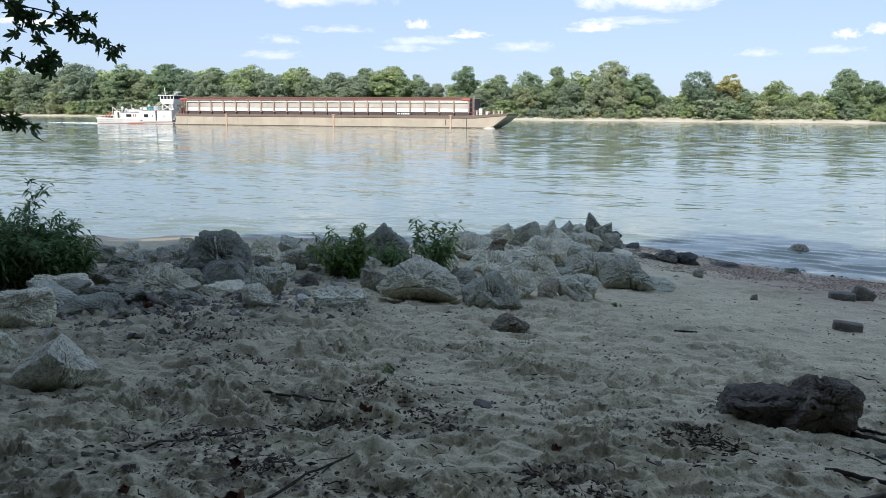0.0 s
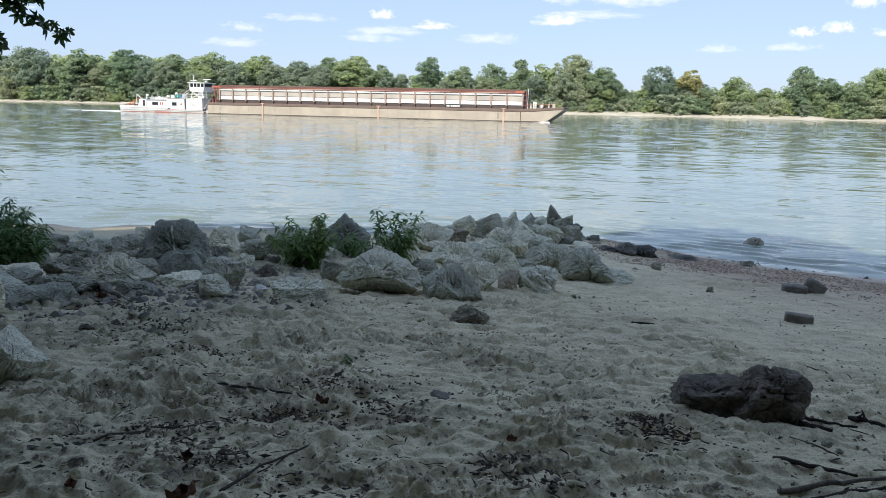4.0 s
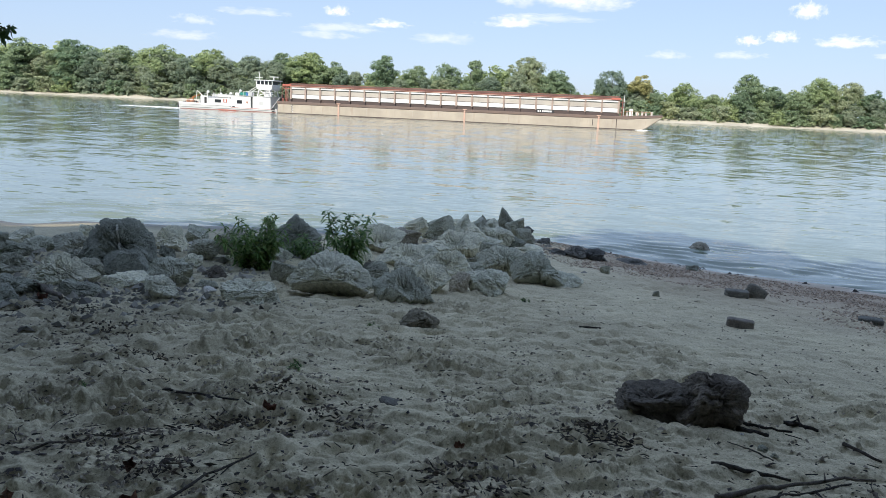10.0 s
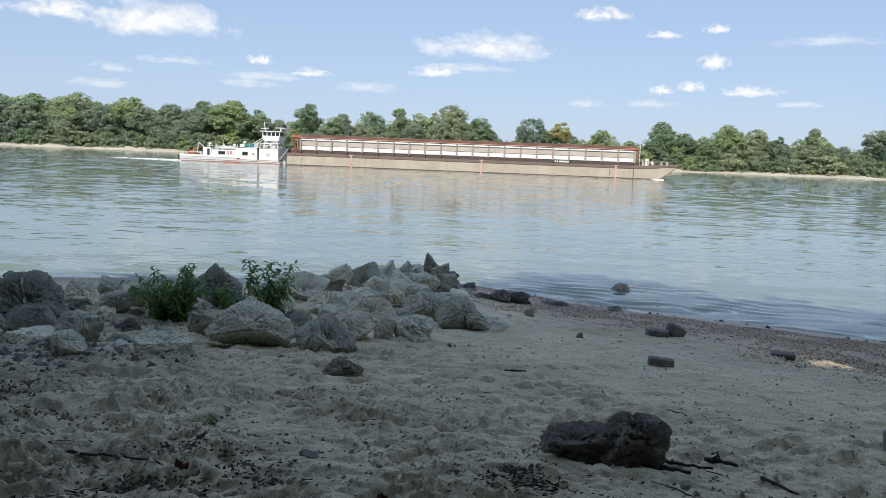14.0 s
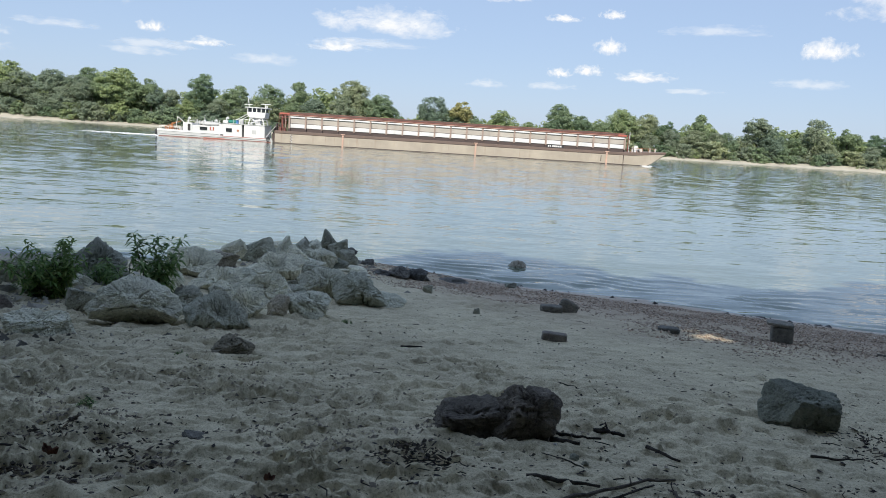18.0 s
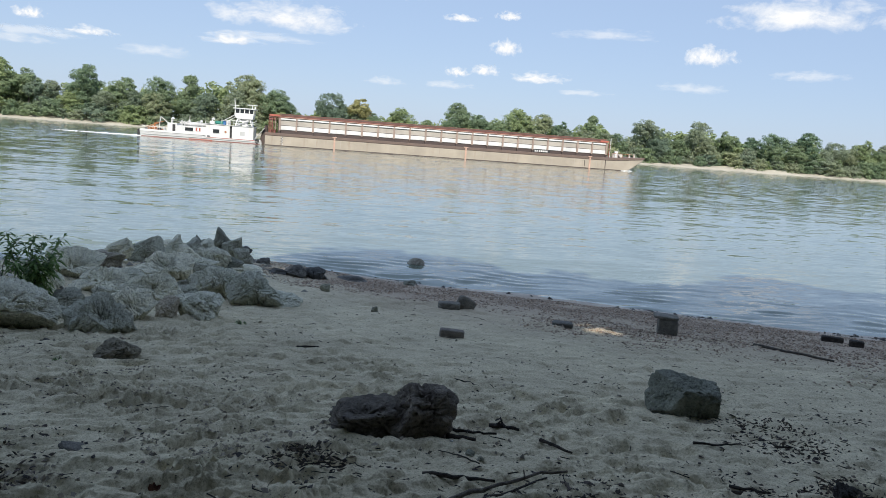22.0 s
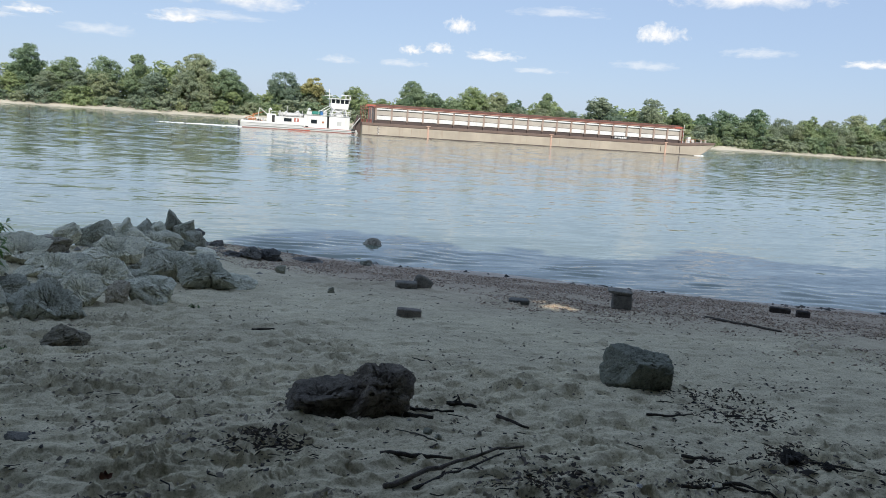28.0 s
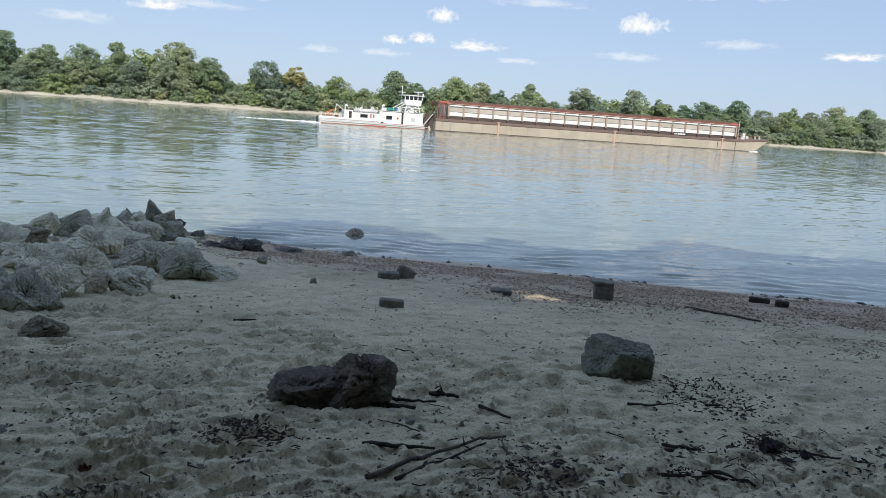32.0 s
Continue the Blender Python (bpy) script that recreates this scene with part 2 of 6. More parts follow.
# ---- beach ----
def spur(x, y):
    """1 along the middle of the riprap spur, falling to 0 beside it."""
    u = np.clip(((x + 3.0) * 6.6 + (y - 10.5) * 5.5) / (6.6**2 + 5.5**2), 0, 1)
    return np.exp(-((x + 3.0 - 6.6 * u) ** 2 + (y - 10.5 - 5.5 * u) ** 2) / 1.6**2)


def beach_base(x, y):
    """Height of the smooth sand above the river, before footprints and ripples."""
    a = 0.128 * (16.29 - 0.6648 * x - 0.747 * y)
    b = 0.111 * (18.9 - y)
    m = -0.25 * np.log(np.exp(np.clip(-a / 0.25, -60, 60)) + np.exp(np.clip(-b / 0.25, -60, 60)))
    return np.clip(m + 0.27 * spur(x, y), -3.0, 4.5)


def ground_at(x, y):
    return float(beach_base(np.array(x, float), np.array(y, float)))


def churned(x, y):
    """Where the sand is crumbly and full of litter (1) or wind-smoothed (0)."""
    near = np.clip((5.2 - 0.75 * x - 0.45 * y) / 3.5, 0, 1)
    return np.clip(near * 0.75 + 1.5 * fbm(x * 0.6, y * 0.6, 21, 3) + 0.12, 0, 1)


def hummocks(x, y):
    """Trodden and wind-blown humps, ridges and clods, before they are leaned over."""
    c = churned(x, y)
    wx, wy = x + 0.12 * fbm(x * 2, y * 2, 31, 2), y + 0.12 * fbm(x * 2, y * 2, 32, 2)
    soft = np.clip(1.0 - 0.2 * x, 0.3, 0.85)
    h = soft * (0.075 - 0.035 * c) * fbm(wx * 2.1, wy * 3.2, 2, 2)
    broad = 1 - np.abs(2.6 * fbm(wx * 2.0, wy * 3.6, 37, 2))
    h = h + soft * (0.04 - 0.02 * c) * np.clip(broad, 0, 1) ** 1.5
    ridge = 1 - np.abs(2.8 * fbm(wx * 3.6, wy * 6.0, 17, 3))
    h = h + soft * 0.03 * np.clip(ridge, 0, 1) ** 1.5
    fine = 1 - np.abs(2.8 * fbm(wx * 7.0, wy * 15.0, 19, 2))
    h = h + 0.012 * np.clip(fine, 0, 1) ** 2 * np.clip(0.4 + 1.8 * fbm(x * 1.1, y * 1.1, 23, 2), 0.1, 1)
    patch = np.clip(0.45 + 2.6 * fbm(x * 1.4, y * 1.8, 41, 3), 0, 1) * c
    h = h + (0.02 + 0.055 * patch) * fbm(wx * 5.5, wy * 8.5, 3, 5, 0.66)
    return h + (0.1 * patch + 0.02 * c) * np.clip(fbm(wx * 10, wy * 13, 4, 4, 0.6) - 0.13, 0, 0.3)


def sand_relief(x, y):
    """Trampled dry sand, smooth at the waterline; the humps are leaned away from the river, so that they are steeper on
    the land side and look shaded there.
    """
    dry = np.clip((beach_base(x, y) - 0.2) / 0.45, 0, 1)
    h = hummocks(x, y)
    # the warp shapes dark steep faces in place of directional shading
    for _ in range(2):
        h = hummocks(x - 0.3 * h, y + 1.3 * h)
    return 0.06 * fbm(x * 0.5, y * 0.5, 1, 3) + dry * (h - 0.06)


def surface_at(x, y):
    """Height of the uneven sand at one place."""
    px, py = np.array([float(x)]), np.array([float(y)])
    return float((beach_base(px, py) + sand_relief(px, py))[0])


def footprints(x, y, z, az, rr):
    """Hollows left by walkers, each with a low pushed-up rim, laid into the polar grid."""
    rng = np.random.default_rng(12)
    step = math.radians(az[1] - az[0])
    for _ in range(900):
        r0, a0 = rng.uniform(1.8, 13.0), math.radians(rng.uniform(-38, 70))
        fx, fy = r0 * math.sin(a0), r0 * math.cos(a0)
        if ground_at(fx, fy) < 0.45:
            continue
        turn, la, lb, depth = rng.uniform(0, math.pi), rng.uniform(0.09, 0.18), rng.uniform(0.05, 0.09), rng.uniform(0.015, 0.045)
        i0, i1 = np.searchsorted(rr, [r0 - 0.4, r0 + 0.4])
        j = int((a0 - math.radians(az[0])) / step)
        w = int(0.4 / r0 / step) + 1
        j0, j1 = max(0, j - w), j + w
        dx, dy = x[i0:i1, j0:j1] - fx, y[i0:i1, j0:j1] - fy
        u = (dx * math.cos(turn) + dy * math.sin(turn)) / la
        v = (-dx * math.sin(turn) + dy * math.cos(turn)) / lb
        q = np.sqrt(u * u + v * v)
        z[i0:i1, j0:j1] += depth * min(1.0, 0.35 + r0 / 9) * (0.3 + 0.85 * float(churned(np.array(fx), np.array(fy)))) * (-np.exp(-q**6) + 0.35 * np.exp(-((q - 1.28) / 0.25) ** 2)) * np.clip(1 + 2.2 * fbm((fx + dx) * 6, (fy + dy) * 6, 44, 2), 0.2, 1.6)
    return z


def sand_material():
    m, n, l, b = nodes_of("river_sand")
    v = coords(n, l)
    c = ramp(n, l, noise_tex(n, l, v, 0.8, 6, 0.6), ((0.3, (0.495, 0.44, 0.304)), (0.7, (0.635, 0.566, 0.39))))
    # dark grains, together with the tiny shadows between crumbs, as colour speckle
    grain_shade = ramp(n, l, noise_tex(n, l, v, 60, 5, 0.8), ((0.4, (0.62, 0.615, 0.605)), (0.54, (1.12, 1.12, 1.12))))
    c = blend(n, l, 0.85, c, grain_shade, "MULTIPLY")
    damp = ramp(n, l, noise_tex(n, l, v, 3.5, 7, 0.72, 0.4), ((0.44, (1.0, 1.0, 1.0)), (0.6, (0.85, 0.84, 0.83))))
    c = blend(n, l, 1.0, c, damp, "MULTIPLY")
    # darker to the left: damper sand, and canopy shade put into its colour
    leftward = n.new("ShaderNodeVectorMath")
    leftward.operation = "DOT_PRODUCT"
    leftward.inputs[1].default_value = (-0.22, 0.0, 0)
    l.new(v, leftward.inputs[0])
    spread = n.new("ShaderNodeMath")
    spread.operation = "ADD"
    l.new(leftward.outputs["Value"], spread.inputs[0])
    l.new(noise_tex(n, l, v, 0.9, 5, 0.65, 0.5), spread.inputs[1])
    moist_shaded = ramp(n, l, spread.outputs[0], ((0.2, (1.07, 1.07, 1.07)), (0.65, (1.0, 1.01, 1.01)), (1.0, (0.76, 0.78, 0.79))))
    c = blend(n, l, 1.0, c, moist_shaded, "MULTIPLY")
    bits = ramp(n, l, noise_tex(n, l, v, 9, 5, 0.75), ((0.6, (0, 0, 0)), (0.7, (0.3, 0.3, 0.3))))
    c = blend(n, l, bits, c, (0.09, 0.08, 0.07))
    specks = ramp(n, l, noise_tex(n, l, v, 30, 4, 0.7), ((0.61, (0, 0, 0)), (0.69, (0.4, 0.4, 0.4))))
    c = blend(n, l, specks, c, (0.13, 0.115, 0.095))
    sep = n.new("ShaderNodeSeparateXYZ")
    l.new(v, sep.inputs[0])
    wobble = n.new("ShaderNodeMath")
    wobble.operation = "MULTIPLY_ADD"
    wobble.inputs[1].default_value = 0.25
    l.new(noise_tex(n, l, v, 1.7, 4), wobble.inputs[0])
    l.new(sep.outputs["Z"], wobble.inputs[2])
    wet = ramp(n, l, wobble.outputs[0], ((0.15, (1, 1, 1)), (0.34, (0, 0, 0))))
    c = blend(n, l, wet, c, (0.085, 0.075, 0.062))
    back = n.new("ShaderNodeMath")
    back.operation = "MULTIPLY_ADD"
    back.inputs[1].default_value = -0.25
    back.inputs[2].default_value = -0.4
    l.new(sep.outputs["Y"], back.inputs[0])
    soil = ramp(n, l, noise_tex(n, l, v, 2.0, 6, 0.65), ((0.3, (0.03, 0.026, 0.018)), (0.7, (0.075, 0.07, 0.04))))
    c = blend(n, l, ramp(n, l, back.outputs[0], ((0.0, (0, 0, 0)), (0.35, (1, 1, 1)))), c, soil)
    pebbly = ramp(n, l, wobble.outputs[0], ((0.45, (0.85, 0.85, 0.85)), (1.0, (0, 0, 0))))
    side = n.new("ShaderNodeMapRange")
    side.inputs["From Min"].default_value, side.inputs["From Max"].default_value = 3.5, 5.5
    l.new(sep.outputs["X"], side.inputs["Value"])
    east = ramp(n, l, side.outputs[0], ((0.0, (0, 0, 0)), (1.0, (1, 1, 1))))
    c = blend(n, l, blend(n, l, 1.0, pebbly, east, "MULTIPLY"), c, (0.4, 0.315, 0.235))
    l.new(c, b.inputs["Base Color"])
    l.new(ramp(n, l, wet, ((0.0, (0.95, 0.95, 0.95)), (1.0, (0.4, 0.4, 0.4)))), b.inputs["Roughness"])
    bump(n, l, b, ((noise_tex(n, l, v, 14, 5, 0.7), 0.5, 0.015), (noise_tex(n, l, v, 45, 5, 0.7), 0.6, 0.01)))
    return m


SAND = sand_material()


def make_ground():
    """One sheet from the camera's feet to beyond the far bank: beach, river bed, and the wooded bank behind."""
    az = np.concatenate([np.arange(-40, 74, 0.23), np.arange(74, 320, 1.0)])
    rr = np.concatenate([np.linspace(0.0, 1.25, 60), np.geomspace(1.27, 14, 680), np.geomspace(14.2, 32, 110), np.geomspace(36, 3600, 24)])
    a, r = np.meshgrid(np.radians(az), rr)
    x, y = r * np.sin(a), r * np.cos(a)
    z = beach_base(x, y) + np.where(r < 34, sand_relief(x, y), 0)
    z = footprints(x, y, z, az, rr)
    across = x * math.sin(RIVER) + y * math.cos(RIVER)
    z = np.where(across > FAR_SHORE + 30, 1.5, z)
    n_r, n_a = len(rr), len(az)
    i, j = np.meshgrid(np.arange(n_r - 1), np.arange(n_a), indexing="ij")
    k = (j + 1) % n_a
    faces = np.stack([i * n_a + j, i * n_a + k, (i + 1) * n_a + k, (i + 1) * n_a + j], -1).reshape(-1, 4)[:, ::-1]
    me = array_mesh("ground", np.stack([x, y, z], -1).reshape(-1, 3), faces, SAND)
    return tagged(new("ground", me), "trampled grey-beige river sand, darker and wet at the waterline", "sand", kind="structure")


make_ground()


# ---- river ----
def water_material():
    m, n, l, b = nodes_of("river_water")
    v = coords(n, l)
    murk = ramp(n, l, noise_tex(n, l, v, 0.03, 3), ((0.3, (0.14, 0.175, 0.135)), (0.7, (0.17, 0.207, 0.16))))
    l.new(murk, b.inputs["Base Color"])
    b.inputs["Roughness"].default_value = 0.04
    b.inputs["IOR"].default_value = 1.35
    turn = n.new("ShaderNodeVectorRotate")
    turn.rotation_type = "Z_AXIS"
    turn.inputs["Angle"].default_value = RIVER
    l.new(v, turn.inputs["Vector"])

    def stretched(sx, sy):
        mp = n.new("ShaderNodeMapping")
        mp.inputs["Scale"].default_value = (sx, sy, 1)
        l.new(turn.outputs[0], mp.inputs["Vector"])
        return mp.outputs[0]

    def slopes(vec, strength, octaves=3.0, gain=0.5):
        """Random surface slopes, tilting the normal by up to about the given amount each way."""
        t = n.new("ShaderNodeTexNoise")
        t.inputs["Scale"].default_value, t.inputs["Detail"].default_value, t.inputs["Roughness"].default_value = 1.0, octaves, gain
        t.inputs["Distortion"].default_value = 0.4
        l.new(vec, t.inputs["Vector"])
        k = n.new("ShaderNodeVectorMath")
        k.operation = "MULTIPLY_ADD"
        k.inputs[1].default_value = (2 * strength, 2 * strength, 0)
        k.inputs[2].default_value = (-strength, -strength, 0)
        l.new(t.outputs["Color"], k.inputs[0])
        return k.outputs[0]

    def add(a, b):
        k = n.new("ShaderNodeVectorMath")
        k.operation = "ADD"
        l.new(a, k.inputs[0])
        l.new(b, k.inputs[1])
        return k.outputs[0]

    calm = ramp(n, l, noise_tex(n, l, stretched(0.02, 0.11), 1.0, 5, 0.6, 0.5), ((0.36, (0.5, 0.5, 0.5)), (0.64, (1, 1, 1))))
    rough = n.new("ShaderNodeVectorMath")
    rough.operation = "MULTIPLY"
    l.new(add(add(slopes(stretched(0.8, 2.2), 0.12, 5.0, 0.8), slopes(stretched(1.6, 6.5), 0.07)), slopes(stretched(0.22, 0.75), 0.07, 3.0, 0.6)), rough.inputs[0])
    l.new(calm, rough.inputs[1])
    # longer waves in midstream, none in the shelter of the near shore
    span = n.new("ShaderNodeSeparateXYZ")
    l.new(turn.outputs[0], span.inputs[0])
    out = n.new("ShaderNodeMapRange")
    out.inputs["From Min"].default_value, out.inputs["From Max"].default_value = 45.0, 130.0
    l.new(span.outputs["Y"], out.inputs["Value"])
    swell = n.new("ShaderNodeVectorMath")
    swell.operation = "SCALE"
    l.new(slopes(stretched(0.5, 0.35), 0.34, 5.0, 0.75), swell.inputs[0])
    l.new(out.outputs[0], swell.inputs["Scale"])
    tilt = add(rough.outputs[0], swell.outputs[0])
    geo, unit = n.new("ShaderNodeNewGeometry"), n.new("ShaderNodeVectorMath")
    unit.operation = "NORMALIZE"
    l.new(add(geo.outputs["Normal"], tilt), unit.inputs[0])
    l.new(unit.outputs[0], b.inputs["Normal"])
    return m


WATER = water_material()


def make_water():
    """The river's surface, with low wavelets that roll on to the near shore."""
    s = np.concatenate([np.linspace(-1800, -40, 30), np.linspace(-36, 36, 520), np.linspace(40, 1800, 30)])
    d = np.concatenate([np.linspace(-40, 2, 10), np.linspace(3, 22, 260), np.linspace(22.3, 40, 50), np.geomspace(42, 345, 30)])
    ss, dd = np.meshgrid(s, d)
    x = ss * math.cos(RIVER) + dd * math.sin(RIVER)
    y = -ss * math.sin(RIVER) + dd * math.cos(RIVER)
    depth = -beach_base(x, y)
    near = np.exp(-((depth - 0.15) / 0.24) ** 2) * (np.hypot(x, y) < 34)
    z = 0.022 * near * np.sin(depth * 85 + 11.0 * fbm(x * 0.6, y * 0.6, 8, 3)) * np.clip(0.3 + 2.6 * fbm(x * 0.9, y * 1.3, 6, 3), 0, 1.2)
    n_d, n_s = ss.shape
    i, j = np.meshgrid(np.arange(n_d - 1), np.arange(n_s - 1), indexing="ij")
    q = i * n_s + j
    faces = np.stack([q, q + 1, q + n_s + 1, q + n_s], -1).reshape(-1, 4)
    me = array_mesh("water", np.stack([x, y, z], -1).reshape(-1, 3), faces, WATER)
    return tagged(new("water", me), "wide calm river reflecting the pale blue sky", "river", kind="structure")


RIVER_SURFACE = make_water()


# ---- far bank ----
def bank_material():
    m, n, l, b = nodes_of("bank_gravel")
    v = coords(n, l)
    c = ramp(n, l, noise_tex(n, l, v, 0.12, 6, 0.6), ((0.3, (0.37, 0.34, 0.275)), (0.7, (0.54, 0.5, 0.41))))
    l.new(c, b.inputs["Base Color"])
    b.inputs["Roughness"].default_value = 0.95
    return m


def make_far_bank():
    s = np.linspace(-1500, 1500, 900)
    prof = np.array([(-6, -0.8), (0, -0.05), (2.5, 0.25), (6, 0.75), (9, 1.3), (13, 1.6), (60, 2.2), (300, 2.2)])
    wig = 2.5 * fbm(s * 0.02, s * 0 + 3, 11, 3)
    d = FAR_SHORE + prof[:, 0][:, None] + wig[None, :]
    z = prof[:, 1][:, None] * (1 + 0.5 * fbm(s * 0.05, s * 0 + 9, 12, 3))[None, :]
    ss = np.broadcast_to(s, d.shape)
    x = ss * math.cos(RIVER) + d * math.sin(RIVER)
    y = -ss * math.sin(RIVER) + d * math.cos(RIVER)
    n_d, n_s = d.shape
    i, j = np.meshgrid(np.arange(n_d - 1), np.arange(n_s - 1), indexing="ij")
    q = i * n_s + j
    faces = np.stack([q, q + 1, q + n_s + 1, q + n_s], -1).reshape(-1, 4)
    me = array_mesh("far_bank", np.stack([x, y, z], -1).reshape(-1, 3), faces, bank_material())
    return tagged(new("bank", me), "low sandy far bank with pale gravel at the waterline", "river bank", kind="structure")


make_far_bank()


# ---- trees ----
def leaf_quads(centres, normals, size, rng, slender=1.0):
    """One small four-cornered leaf clump at each centre, bent along its middle by its own twist."""
    n = len(centres)
    t = np.cross(normals, rng.normal(size=(n, 3)))
    t /= np.linalg.norm(t, axis=1, keepdims=True) + 1e-9
    b = np.cross(normals, t)
    s = (size * rng.uniform(0.6, 1.35, n))[:, None]
    if slender < 0.9:        # far leaves: one bent-up triangle each
        v = np.stack([centres - t * s, centres + b * s * slender + normals * s * 0.15, centres + t * s], 1)
        return v.reshape(-1, 3), np.arange(3 * n).reshape(n, 3)
    v = np.stack([centres - t * s, centres - b * s * 0.55 * slender + normals * s * 0.2, centres + t * s, centres + b * s * 0.55 * slender + normals * s * 0.15], 1)
    f = np.arange(4 * n).reshape(n, 4)
    return v.reshape(-1, 3), f


def crown_arrays(rng, height, width, base, clumps, leaves, size, shape="round", slender=1.0):
    """A crown of many leaf clumps on uneven boughs, with a lumpy outline and gaps between the boughs."""
    boughs = int(rng.integers(11, 16))
    u = np.concatenate([[0.86, 0.06, 0.12, 0.18], rng.uniform(0.22, 0.82, boughs - 4)])
    a = np.arange(boughs) * 2.4 + rng.uniform(0, 0.9, boughs)
    if shape == "round":
        prof = np.sqrt(np.clip(1 - (1.75 * (u - 0.45)) ** 2, 0.08, 1))
    elif shape == "tall":
        prof = np.clip(0.75 - 0.5 * np.abs(u - 0.35), 0.1, 1)
    else:
        prof = np.sqrt(np.clip(1 - u**2.4, 0.02, 1))
    rad = width / 2 * prof * rng.uniform(0.4, 0.72, boughs)
    rad[0] *= 0.4
    mid = np.stack([rad * np.cos(a), rad * np.sin(a), base + (height - base) * u], -1)
    reach = width * rng.uniform(0.19, 0.29, boughs) * (0.75 if shape == "tall" else 1.0)
    g = rng.choice(boughs, clumps, p=reach**2 / (reach**2).sum())
    e = rng.normal(size=(clumps, 3)) + np.array([0, 0, 0.35])
    e /= np.linalg.norm(e, axis=1, keepdims=True)
    c = mid[g] + e * (reach[g] * np.sqrt(rng.uniform(0.45, 1, clumps)))[:, None] * np.array([1.05, 1.05, 0.95])
    c[:, 2] = np.clip(c[:, 2], base, height * 0.985)
    lump = width * rng.uniform(0.045, 0.1, clumps)
    k = np.repeat(np.arange(clumps), leaves)
    d = rng.normal(size=(len(k), 3))
    d[:, 2] += 0.3
    d /= np.linalg.norm(d, axis=1, keepdims=True)
    p = c[k] + d * (lump[k] * rng.uniform(0.5, 1.15, len(k)))[:, None] * np.array([1.15, 1.15, 0.85])
    nrm = 0.65 * d + 0.4 * e[k] + 0.4 * rng.normal(size=d.shape) + np.array([0, 0, 0.1])
    nrm /= np.linalg.norm(nrm, axis=1, keepdims=True)
    return leaf_quads(p, nrm, size, rng, slender)


def crown_mesh(name, rng, height, width, base, clumps, leaves, size, material, shape="round", slender=1.0):
    return array_mesh(name, *crown_arrays(rng, height, width, base, clumps, leaves, size, shape, slender), material, smooth=False)


def trunk_bm(height, r, rng, limbs=5, spread=0.25):
    bm = bmesh.new()
    p = Vector((0, 0, -0.3))
    for i in range(5):
        q = Vector((rng.normal() * 0.04 * height * (i > 0), rng.normal() * 0.04 * height * (i > 0), height * (0.72 * (i + 1) / 5)))
        tube(bm, p, q, r * (1 - 0.16 * i), r * (1 - 0.16 * (i + 1)), 8)
        if i >= 1:
            for _ in range(limbs // 3 + 1):
                a = rng.uniform(0, 6.28)
                tip = q + Vector((math.cos(a), math.sin(a), rng.uniform(0.5, 1.2))) * spread * height * rng.uniform(0.5, 1)
                tube(bm, q, tip, r * 0.35, r * 0.1, 6)
        p = q
    return bm


def make_tree(name, label, seed, width, material, shape, clumps=300, leaves=46, size=0.0175, base=0.05):
    """A tree one metre high, to be copied at its true height."""
    rng = np.random.default_rng(seed)
    t = thing(name, label, "tree")
    part("trunk", trunk_bm(1.0, 0.02, rng, spread=0.13), BARK, t)
    crown = new("crown", crown_mesh("crown", rng, 1.0, width, base, clumps, leaves, size, material, shape, 0.85))
    crown.parent = t
    return t


BROAD = "broad green riverside tree with a dense leafy crown"
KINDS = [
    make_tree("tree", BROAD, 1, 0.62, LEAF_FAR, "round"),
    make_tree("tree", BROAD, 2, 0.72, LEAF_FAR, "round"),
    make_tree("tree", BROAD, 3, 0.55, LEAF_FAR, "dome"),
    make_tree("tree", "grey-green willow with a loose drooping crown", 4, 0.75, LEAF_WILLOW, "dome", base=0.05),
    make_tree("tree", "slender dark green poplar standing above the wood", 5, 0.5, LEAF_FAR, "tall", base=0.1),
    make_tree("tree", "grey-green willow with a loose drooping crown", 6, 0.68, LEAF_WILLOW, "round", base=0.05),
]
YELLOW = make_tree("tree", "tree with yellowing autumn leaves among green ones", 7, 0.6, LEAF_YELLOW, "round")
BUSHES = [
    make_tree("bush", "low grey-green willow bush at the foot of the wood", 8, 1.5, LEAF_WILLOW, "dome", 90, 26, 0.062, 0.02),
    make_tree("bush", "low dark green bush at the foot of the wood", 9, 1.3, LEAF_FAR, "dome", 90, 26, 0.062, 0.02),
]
for b in BUSHES:
    b["category"] = "bush"
PLACED = set()


def plant(kind, s, d, h, wide=1.0, ground=1.6):
    """Stand a tree of height h on the far bank; the first use of each kind moves the original there."""
    rng = random.Random(int(s * 13 + d * 7))
    m = Matrix.Translation(river(s, d, ground - 0.1)) @ pose(0, 0, 0, 0, 0, rng.uniform(0, 360)) @ Matrix.Diagonal((h * wide, h * wide, h, 1))
    if kind not in PLACED:
        PLACED.add(kind)
        kind.matrix_basis = m
        return kind
    ob = kind.copy()
    scene.collection.objects.link(ob)
    for c in kind.children:
        k = c.copy()
        scene.collection.objects.link(k)
        k.parent = ob
    ob.matrix_basis = m
    return ob


